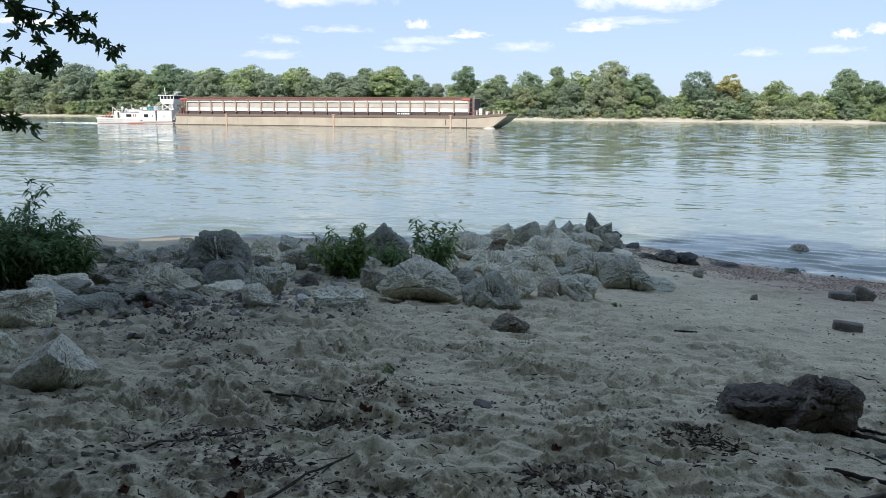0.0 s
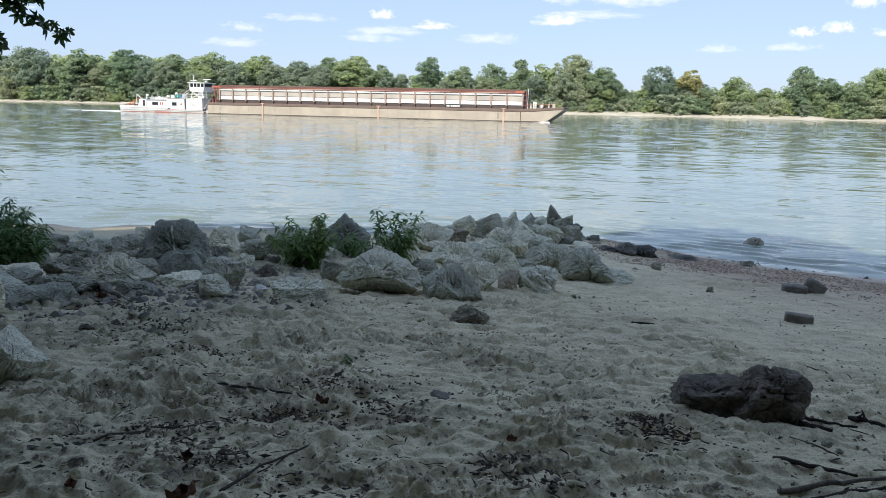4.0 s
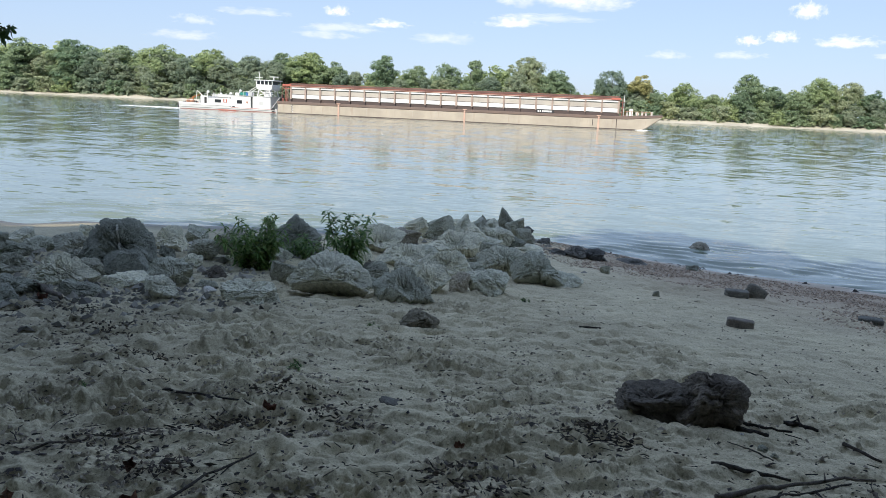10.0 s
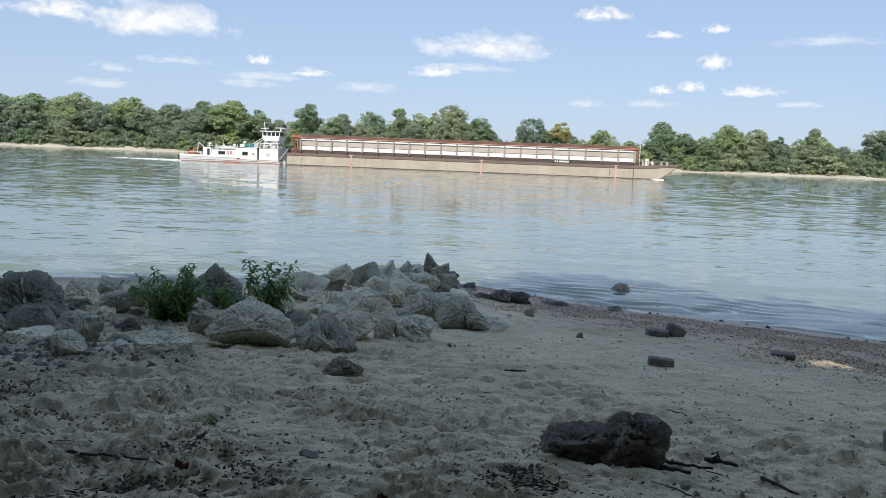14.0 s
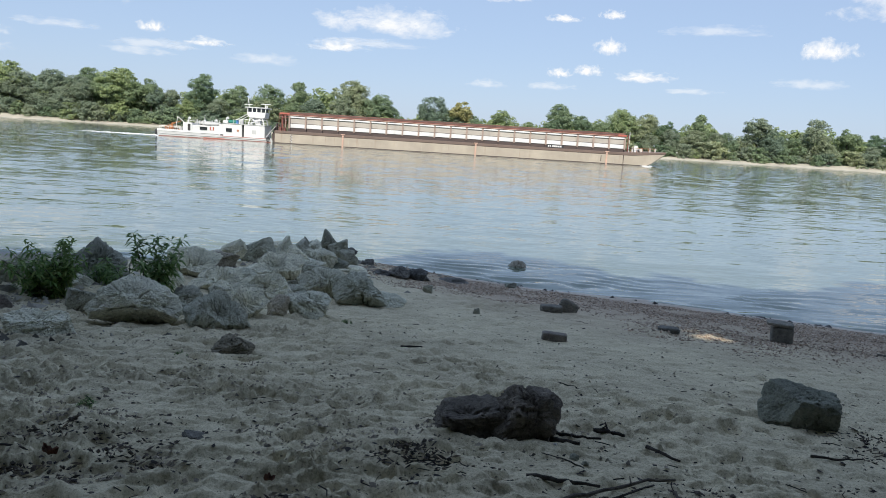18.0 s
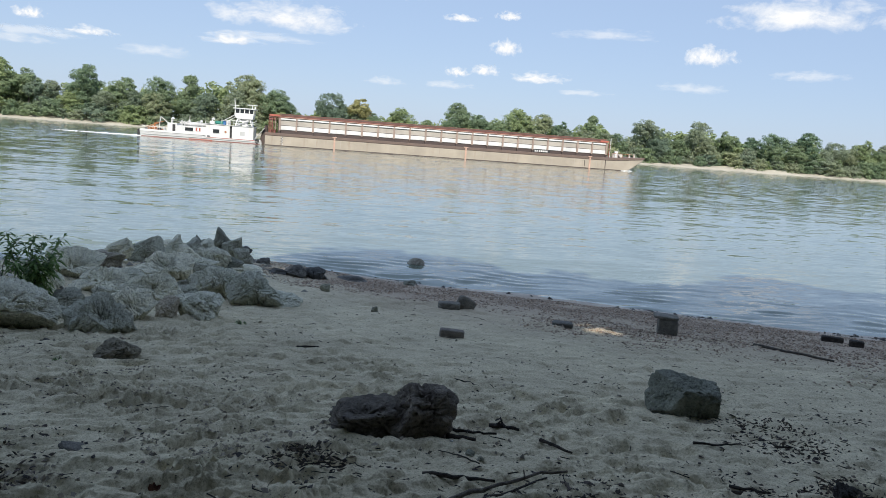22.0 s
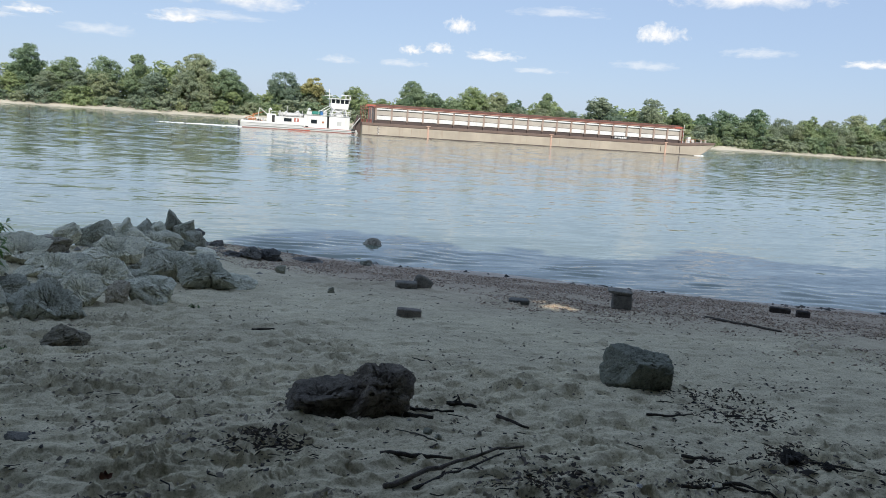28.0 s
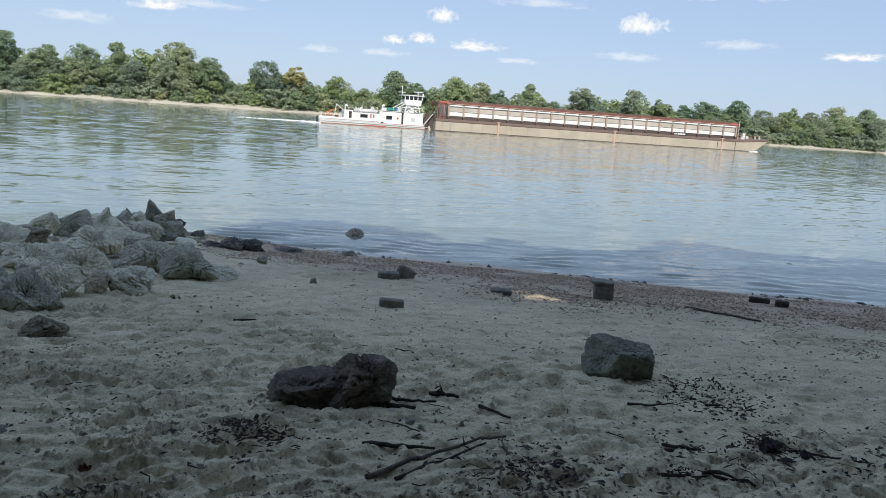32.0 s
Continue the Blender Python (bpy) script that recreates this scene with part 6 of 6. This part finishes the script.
# ---- maple branch that hangs over the beach ----
def maple_leaf_mesh(seed, size=0.1):
    rng = np.random.default_rng(seed)
    tips = [(-150, 0.45), (-95, 0.72), (-45, 0.95), (0, 1.1), (45, 0.95), (95, 0.72), (150, 0.45)]
    ring = []
    for k, (a, r) in enumerate(tips):
        for da, f in ((-13, 0.72), (0, 1.0), (13, 0.72)):
            ring.append((math.radians(a + da), r * f * rng.uniform(0.9, 1.1)))
        if k < len(tips) - 1:
            ring.append((math.radians((a + tips[k + 1][0]) / 2), 0.36))
    vs = [(0, 0, 0)] + [(math.sin(a) * r * size * 0.62, math.cos(a) * r * size * 0.62, -0.25 * size * r * r + 0.08 * size * math.sin(4 * a)) for a, r in ring]
    fs = [(0, k, k + 1) for k in range(1, len(ring))]
    return add_mesh("leaf", vs, fs, LEAF_NEAR)


def overhanging_tree():
    t = thing("tree", "maple whose leafy twigs hang over the beach", "tree", pose(-6.5, 1.0, ground_at(-6.5, 1.0)))
    inv = t.matrix_basis.inverted()
    g = ground_at(-6.5, 1.0)
    part("trunk", trunk_bm(11.0, 0.24, np.random.default_rng(8), 6), BARK, t)
    crown = new("crown", crown_mesh("crown", np.random.default_rng(9), 13.0, 8.5, 5.5, 140, 60, 0.38, LEAF_NEAR, "round"))
    crown.parent = t
    limb = bmesh.new()
    for a, b, r0, r1 in (((-6.5, 1.0, g + 4.2), (-4.6, 2.1, 4.6), 0.09, 0.05), ((-4.6, 2.1, 4.6), (-3.0, 2.9, 4.1), 0.05, 0.025), ((-3.0, 2.9, 4.1), (-2.11, 3.34, 3.58), 0.025, 0.005),
                         ((-3.0, 2.9, 4.1), (-2.13, 3.35, 3.39), 0.02, 0.004), ((-3.0, 2.9, 4.1), (-2.17, 3.34, 3.11), 0.02, 0.004), ((-3.0, 2.9, 4.1), (-1.89, 3.45, 3.62), 0.02, 0.004)):
        tube(limb, inv @ Vector(a), inv @ Vector(b), r0, r1, 7)
    part("limb", limb, BARK, t)
    forms = [maple_leaf_mesh(k) for k in range(4)]
    rng = random.Random(6)
    twigs = [[(-2.11, 3.34, 3.58), (-2.02, 3.4, 3.55), (-1.95, 3.43, 3.54), (-1.86, 3.48, 3.52), (-1.82, 3.51, 3.46), (-1.78, 3.53, 3.44), (-1.73, 3.55, 3.41), (-1.67, 3.58, 3.39), (-1.64, 3.59, 3.37)],
             [(-1.89, 3.45, 3.62), (-1.87, 3.47, 3.55), (-1.82, 3.5, 3.52), (-1.77, 3.52, 3.52), (-1.74, 3.54, 3.5)],
             [(-2.06, 3.36, 3.6), (-2.03, 3.39, 3.56), (-1.98, 3.42, 3.52), (-2.01, 3.42, 3.44)],
             [(-1.95, 3.43, 3.54), (-1.96, 3.44, 3.48), (-1.94, 3.45, 3.43)],
             [(-2.13, 3.35, 3.39), (-2.08, 3.38, 3.35), (-2.03, 3.41, 3.33), (-1.99, 3.43, 3.3), (-1.94, 3.46, 3.35), (-1.9, 3.48, 3.35), (-1.87, 3.5, 3.29)],
             [(-1.94, 3.46, 3.35), (-1.92, 3.47, 3.32), (-1.91, 3.48, 3.28)],
             [(-2.17, 3.34, 3.11), (-2.12, 3.37, 3.09), (-2.08, 3.39, 3.07), (-2.04, 3.42, 3.05), (-2.0, 3.43, 3.03)]]
    for pts, count in zip(twigs, (26, 15, 16, 7, 14, 4, 20)):
        bm = bmesh.new()
        loc = [inv @ Vector(p) for p in pts]
        for a, b in zip(loc, loc[1:]):
            tube(bm, a, b, 0.0035, 0.0028, 5)
        tw = part("twig", bm, BARK, t)
        for k in range(count):
            u = (k + rng.random()) / count * (len(loc) - 1)
            i = min(int(u), len(loc) - 2)
            p = loc[i].lerp(loc[i + 1], u - i) + Vector((rng.uniform(-1, 1), rng.uniform(-1, 1), rng.uniform(-1.3, 0.5))) * 0.028
            lf = new("leaf", rng.choice(forms))
            lf.parent = tw
            lf.matrix_basis = pose(*p, rng.uniform(-150, -60), rng.uniform(-50, 50), rng.uniform(0, 360)) @ Matrix.Scale(rng.uniform(0.5, 0.95), 4)
    return t


overhanging_tree()


# ---- gravel, crumbs and litter: too many to count ----
OCTA = np.array([(1, 0, -0.3), (0, 1, -0.3), (-1, 0, -0.3), (0, -1, -0.3), (0, 0, 1)], float)
OCTA_F = np.array([(0, 1, 4), (1, 2, 4), (2, 3, 4), (3, 0, 4)])


def scatter(name, xy, size, flat, material, label, category, seed, stretch=0.35, lift=0.25):
    """Many small angular pieces lying on the sand, as one object."""
    rng = np.random.default_rng(seed)
    n = len(xy)
    base = beach_base(xy[:, 0], xy[:, 1]) + sand_relief(xy[:, 0], xy[:, 1])
    v = OCTA[None] * rng.uniform(0.65, 1.3, (n, 5, 1))
    v = v + 0.25 * rng.normal(size=v.shape)
    s = np.stack([size * rng.uniform(1 - stretch, 1 + 2 * stretch, n), size, size * flat], -1)
    v = v * s[:, None, :]
    a = rng.uniform(0, 2 * math.pi, n)
    c, si = np.cos(a)[:, None], np.sin(a)[:, None]
    x, y = v[..., 0] * c - v[..., 1] * si, v[..., 0] * si + v[..., 1] * c
    tilt = rng.normal(0, 0.25, (n, 1))
    z = v[..., 2] + tilt * x
    v = np.stack([x + xy[:, :1], y + xy[:, 1:2], z + (base + size * flat * lift)[:, None]], -1)
    f = (OCTA_F[None] + 5 * np.arange(n)[:, None, None]).reshape(-1, 3)
    ob = new(name, array_mesh(name, v.reshape(-1, 3), f, material, smooth=False))
    return tagged(ob, label, category, kind="stuff")


def islands(name, stops, rough=0.85):
    m, n, l, b = nodes_of(name)
    geo = n.new("ShaderNodeNewGeometry")
    c = ramp(n, l, geo.outputs["Random Per Island"], stops)
    v = coords(n, l)
    c = blend(n, l, 0.6, c, ramp(n, l, noise_tex(n, l, v, 90, 4, 0.7), ((0.3, (0.6, 0.6, 0.6)), (0.7, (1.2, 1.2, 1.2)))), "MULTIPLY")
    l.new(c, b.inputs["Base Color"])
    b.inputs["Roughness"].default_value = rough
    return m


def polar(rng, n, r0, r1, a0=-70.0, a1=105.0, power=1.0):
    r = r0 + (r1 - r0) * rng.uniform(0, 1, n) ** power
    a = np.radians(rng.uniform(a0, a1, n))
    return np.stack([r * np.sin(a), r * np.cos(a)], -1)


def gravel():
    rng = np.random.default_rng(51)
    xy = np.stack([rng.uniform(3.5, 19, 420000), rng.uniform(0.5, 17, 420000)], -1)
    s = 16.29 - 0.6648 * xy[:, 0] - 0.747 * xy[:, 1]
    along = 0.747 * xy[:, 0] - 0.6648 * xy[:, 1]
    wide = np.clip(4.7 + 0.32 * (along + 4), 2.0, 8)
    edge = s / wide + 0.5 * fbm(xy[:, 0] * 0.7, xy[:, 1] * 0.7, 61, 3)
    keep = (s > 0.9 + 0.4 * fbm(xy[:, 0] * 1.5, xy[:, 1] * 1.5, 66, 3)) & (rng.uniform(0, 1, len(s)) < np.clip(2.2 - 2.2 * edge, 0, 1) * np.clip(0.35 + 1.8 * (fbm(xy[:, 0] * 1.3, xy[:, 1] * 1.3, 62, 3) + 0.25), 0.1, 1))
    xy = xy[keep][:95000]
    size = 0.007 + 0.017 * rng.uniform(0, 1, len(xy)) ** 2.4
    m = islands("river_gravel", ((0.0, (0.12, 0.088, 0.062)), (0.3, (0.31, 0.23, 0.165)), (0.6, (0.5, 0.42, 0.33)), (0.85, (0.42, 0.29, 0.2)), (1.0, (0.68, 0.62, 0.53))))
    scatter("gravel", xy, size, 0.6, m, "brown and grey river gravel strewn along the waterline", "gravel", 52)


def crumbs():
    rng = np.random.default_rng(53)
    xy = polar(rng, 400000, 0.5, 9.5, power=1.1)
    near = np.clip((4.6 - 0.75 * xy[:, 0] - 0.45 * xy[:, 1]) / 3.6, 0.1, 1)
    dense = near * np.clip(3.6 * fbm(xy[:, 0] * 2.4, xy[:, 1] * 3.2, 63, 4, 0.6) - 0.12, 0, 1)
    xy = xy[(rng.uniform(0, 1, len(xy)) < dense) & (beach_base(xy[:, 0], xy[:, 1]) > 0.5)][:35000]
    size = 0.003 + 0.013 * rng.uniform(0, 1, len(xy)) ** 2.6
    m = islands("sand_crumbs", ((0.0, (0.2, 0.178, 0.142)), (0.5, (0.33, 0.295, 0.235)), (1.0, (0.48, 0.425, 0.335))), 0.95)
    scatter("sand_crumbs", xy, size, 0.75, m, "crumbs and clods of damp grey sand", "sand", 54)


def litter():
    rng = np.random.default_rng(55)
    xy = polar(rng, 145000, 0.5, 15, power=1.15)
    patches = np.clip(3.2 * fbm(xy[:, 0] * 1.1, xy[:, 1] * 1.1, 64, 4) - 0.15, 0, 1)
    spots = np.zeros(len(xy))
    for x, y, r in ((1.15, 3.45, 0.3), (4.4, 3.5, 0.45), (3.8, 2.45, 0.28), (3.98, 2.11, 0.35), (4.3, 3.3, 0.3), (2.25, 2.5, 0.3), (2.2, 2.78, 0.18), (4.7, 3.95, 0.25), (5.6, 3.9, 0.3), (-0.2, 4.4, 0.3), (-1.1, 3.6, 0.3), (-0.4, 2.7, 0.25), (-1.6, 3.1, 0.3), (0.45, 2.95, 0.25), (-0.35, 3.75, 0.35), (-1.5, 4.4, 0.3), (2.4, 2.75, 0.3), (-0.9, 3.1, 0.25), (4.4, 1.9, 0.4), (-3.0, 7.3, 0.5), (-2.2, 5.4, 0.4)):
        spots += np.exp(-((xy[:, 0] - x) ** 2 + (xy[:, 1] - y) ** 2) / r**2)
    near = np.clip((4.2 - 0.75 * xy[:, 0] - 0.45 * xy[:, 1]) / 3.0, 0, 1)
    dense = np.clip(0.1 + 0.1 * np.clip(xy[:, 0] / 4, 0, 1) + (0.2 + 0.7 * near) * patches + 0.9 * spots, 0, 1)
    keep = (rng.uniform(0, 1, len(xy)) < dense) & (beach_base(xy[:, 0], xy[:, 1]) > 0.45)
    xy, heap = xy[keep][:55000], np.clip(spots[keep][:55000], 0, 1)
    size = (0.002 + 0.011 * rng.uniform(0, 1, len(xy)) ** 3.2) * (1 + 0.5 * heap)
    m = islands("dark_litter", ((0.0, (0.02, 0.016, 0.013)), (0.5, (0.05, 0.04, 0.033)), (0.85, (0.09, 0.07, 0.055)), (1.0, (0.2, 0.16, 0.12))))
    scatter("plant_litter", xy, size, 0.4, m, "dark bits of rotted leaves, bark and twigs on the sand", "litter", 56, 0.8, 0.6)


def clods():
    """Damp dark clods kicked up in patches."""
    rng = np.random.default_rng(71)
    xy = polar(rng, 95000, 0.5, 10, power=1.1)
    near = np.clip((4.2 - 0.75 * xy[:, 0] - 0.45 * xy[:, 1]) / 3.0, 0.05, 1)
    dense = near * np.clip(4.0 * fbm(xy[:, 0] * 1.7, xy[:, 1] * 2.6, 72, 3) - 0.35, 0, 1)
    xy = xy[(rng.uniform(0, 1, len(xy)) < dense) & (beach_base(xy[:, 0], xy[:, 1]) > 0.6)][:6500]
    size = 0.004 + 0.013 * rng.uniform(0, 1, len(xy)) ** 2.6
    m = islands("damp_sand_clods", ((0.0, (0.1, 0.088, 0.07)), (0.5, (0.24, 0.21, 0.165)), (1.0, (0.4, 0.345, 0.265))), 0.95)
    scatter("clods", xy, size, 0.7, m, "dark damp clods of sand kicked up in patches", "sand", 73)


def twigs():
    """Thin broken twigs strewn on the sand."""
    rng = np.random.default_rng(57)
    xy = [polar(rng, 830, 0.7, 11, power=1.1)]
    for x, y, r, k in ((3.85, 2.4, 0.3, 60), (4.3, 3.35, 0.35, 45), (2.25, 2.55, 0.3, 30), (1.15, 3.45, 0.25, 40), (3.3, 2.6, 0.4, 30), (-0.5, 3.0, 0.5, 40), (-1.2, 3.8, 0.5, 40)):
        xy.append(rng.normal((x, y), r * 0.6, (k, 2)))
    xy = np.concatenate(xy)
    xy = xy[beach_base(xy[:, 0], xy[:, 1]) > 0.5]
    vs, fs = [], []
    for k, (x, y) in enumerate(xy):
        ln, a, r = 0.02 + 0.1 * rng.uniform(0, 1) ** 2, rng.uniform(0, math.pi), rng.uniform(0.001, 0.003)
        d, s = np.array([math.cos(a), math.sin(a), 0]) * ln / 2, np.array([-math.sin(a), math.cos(a), 0]) * r
        z = ground_at(x, y) + float(sand_relief(np.array(x), np.array(y))) + 0.006
        o, up, bend = np.array([x, y, z]), np.array([0, 0, 2 * r]), np.array([rng.normal() * 0.01, rng.normal() * 0.01, 0.004])
        n = len(vs)
        for q in (o - d, o + bend, o + d):
            vs += [q - s, q + s, q + up]
        for b in (n, n + 3):
            fs += [(b, b + 1, b + 4), (b, b + 4, b + 3), (b + 1, b + 2, b + 5), (b + 1, b + 5, b + 4), (b + 2, b, b + 3), (b + 2, b + 3, b + 5)]
    ob = new("twigs", array_mesh("twigs", np.array(vs), np.array(fs), WOOD_WET, smooth=False))
    tagged(ob, "thin broken twigs strewn over the sand", "twigs", kind="stuff")


def litter_heap(x, y, r, n, seed, material):
    """A loose heap of rotted leaves, bark and twig ends washed together on the sand."""
    rng = np.random.default_rng(seed)
    p = rng.normal(0, 0.5 * r, (n, 2)) * np.array([1.3, 0.8])
    xy = p + np.array([x, y])
    z = beach_base(xy[:, 0], xy[:, 1]) + sand_relief(xy[:, 0], xy[:, 1])
    pile = np.exp(-((p / r) ** 2).sum(1))
    o = np.stack([xy[:, 0], xy[:, 1], z + 0.004 + 0.04 * pile * rng.uniform(0, 1, n)], -1)
    a, tilt = rng.uniform(0, 2 * math.pi, n), rng.normal(0, 0.35, n)
    twig = rng.uniform(0, 1, n) < 0.55
    ln = np.where(twig, rng.uniform(0.02, 0.07, n), rng.uniform(0.012, 0.035, n))
    wd = np.where(twig, rng.uniform(0.0015, 0.004, n), ln * rng.uniform(0.3, 0.5, n))
    d = np.stack([np.cos(a) * np.cos(tilt), np.sin(a) * np.cos(tilt), np.sin(tilt)], -1) * (ln / 2)[:, None]
    side = np.stack([-np.sin(a), np.cos(a), rng.normal(0, 0.4, n)], -1) * wd[:, None]
    up = np.stack([np.zeros(n), np.zeros(n), np.where(twig, 2 * wd, rng.uniform(0.004, 0.012, n))], -1)
    v = np.stack([o - d, o - side, o + d, o + side, o + up, o - up], 1)
    f = np.array([(0, 1, 4), (1, 2, 4), (2, 3, 4), (3, 0, 4), (1, 0, 5), (2, 1, 5), (3, 2, 5), (0, 3, 5)])
    ob = new("litter_heap", array_mesh("litter_heap", v.reshape(-1, 3), (f[None] + 6 * np.arange(n)[:, None, None]).reshape(-1, 3), material, smooth=False))
    return tagged(ob, "loose heap of dark rotted leaves and twig ends", "litter", kind="stuff")


def litter_heaps():
    m = islands("rotted_leaves", ((0.0, (0.03, 0.025, 0.02)), (0.5, (0.08, 0.066, 0.05)), (0.85, (0.15, 0.12, 0.09)), (1.0, (0.24, 0.2, 0.15))))
    for k, (x, y, r, n) in enumerate([(1.18, 3.55, 0.18, 320), (0.29, 2.95, 0.14, 160), (-0.71, 3.55, 0.17, 240), (-0.5, 4.05, 0.22, 200), (-0.86, 2.96, 0.14, 140), (0.47, 2.75, 0.12, 90),
                                      (-1.96, 5.7, 0.28, 260), (3.82, 2.56, 0.2, 280), (2.15, 2.5, 0.2, 200), (4.65, 3.65, 0.32, 240), (-0.23, 3.64, 0.16, 120), (2.86, 2.35, 0.12, 70), (4.3, 3.2, 0.3, 140),
                                      (-1.5, 4.9, 0.25, 160), (-1.2, 3.3, 0.2, 160), (-2.6, 6.6, 0.3, 200)]):
        litter_heap(x, y, r, n // 2, 400 + k, m)


def rubble():
    """Broken stone between and below the boulders."""
    rng = np.random.default_rng(58)
    u = rng.uniform(0, 1, 2600)
    xy = np.stack([-4.6 + 8.0 * u + rng.normal(0, 0.8, 2600), 8.6 + 6.6 * u**1.3 + rng.normal(0, 0.85, 2600)], -1)
    left = rng.uniform(0, 1, 2600) < 0.35
    xy[left] = np.stack([rng.uniform(-5.5, -1.2, left.sum()), rng.uniform(6.8, 10.5, left.sum())], -1)
    xy = xy[beach_base(xy[:, 0], xy[:, 1]) > 0.05]
    size = 0.012 + 0.06 * rng.uniform(0, 1, len(xy)) ** 3
    m = islands("broken_stone", ((0.0, (0.2, 0.19, 0.165)), (0.5, (0.33, 0.315, 0.27)), (1.0, (0.47, 0.45, 0.39))))
    scatter("rubble", xy, size, 0.7, m, "broken grey stone between the boulders", "rubble", 59)
    n = 900
    xy = np.stack([rng.normal(-3.0, 0.95, n), rng.normal(7.3, 0.75, n)], -1)
    m = islands("dark_broken_stone", ((0.0, (0.075, 0.07, 0.06)), (0.5, (0.15, 0.145, 0.12)), (1.0, (0.3, 0.29, 0.25))))
    scatter("rubble", xy, 0.015 + 0.05 * rng.uniform(0, 1, n) ** 2, 0.6, m, "dark broken stone and clods at the root of the spur", "rubble", 61)


def drift_line():
    """Dark wet scraps of wood, weed and stone left along the waterline."""
    rng = np.random.default_rng(81)
    along = rng.uniform(-9, 13, 700)
    s = 0.35 + 0.35 * rng.uniform(0, 1, 700) ** 2 + 0.25 * fbm(along * 0.5, along * 0, 83, 3)
    xy = np.stack([0.6648 * (16.29 - s) + 0.747 * along, 0.747 * (16.29 - s) - 0.6648 * along], -1)
    xy = xy[(xy[:, 0] > 3.2) & (rng.uniform(0, 1, 700) < np.clip(0.5 + 2.2 * fbm(along, along * 0, 82, 3), 0.05, 1))]
    size = 0.012 + 0.05 * rng.uniform(0, 1, len(xy)) ** 2.5
    m = islands("wet_drift", ((0.0, (0.02, 0.018, 0.015)), (0.6, (0.06, 0.05, 0.042)), (1.0, (0.14, 0.12, 0.1))), 0.6)
    scatter("drift_line", xy, size, 0.5, m, "dark wet scraps of wood and weed along the waterline", "litter", 84, 0.9, 0.5)


gravel()
crumbs()
drift_line()
litter()
clods()
twigs()
litter_heaps()
rubble()


# ---- what moves ----
def motions():
    walk(RIVER_SURFACE, [(0.0, pose(0, 0, 0)), (16.0, pose(-1.2, 0.35, 0)), (32.0, pose(-2.4, 0.7, 0))])
    times = [0.0, 0.5, 1.0] + [float(t) for t in range(2, 31)] + [31.0, 31.5, 32.0]
    walk(BARGE, [(t, convoy_pose(t)) for t in times])
    walk(TUG, [(t, convoy_pose(t)) for t in times])


motions()
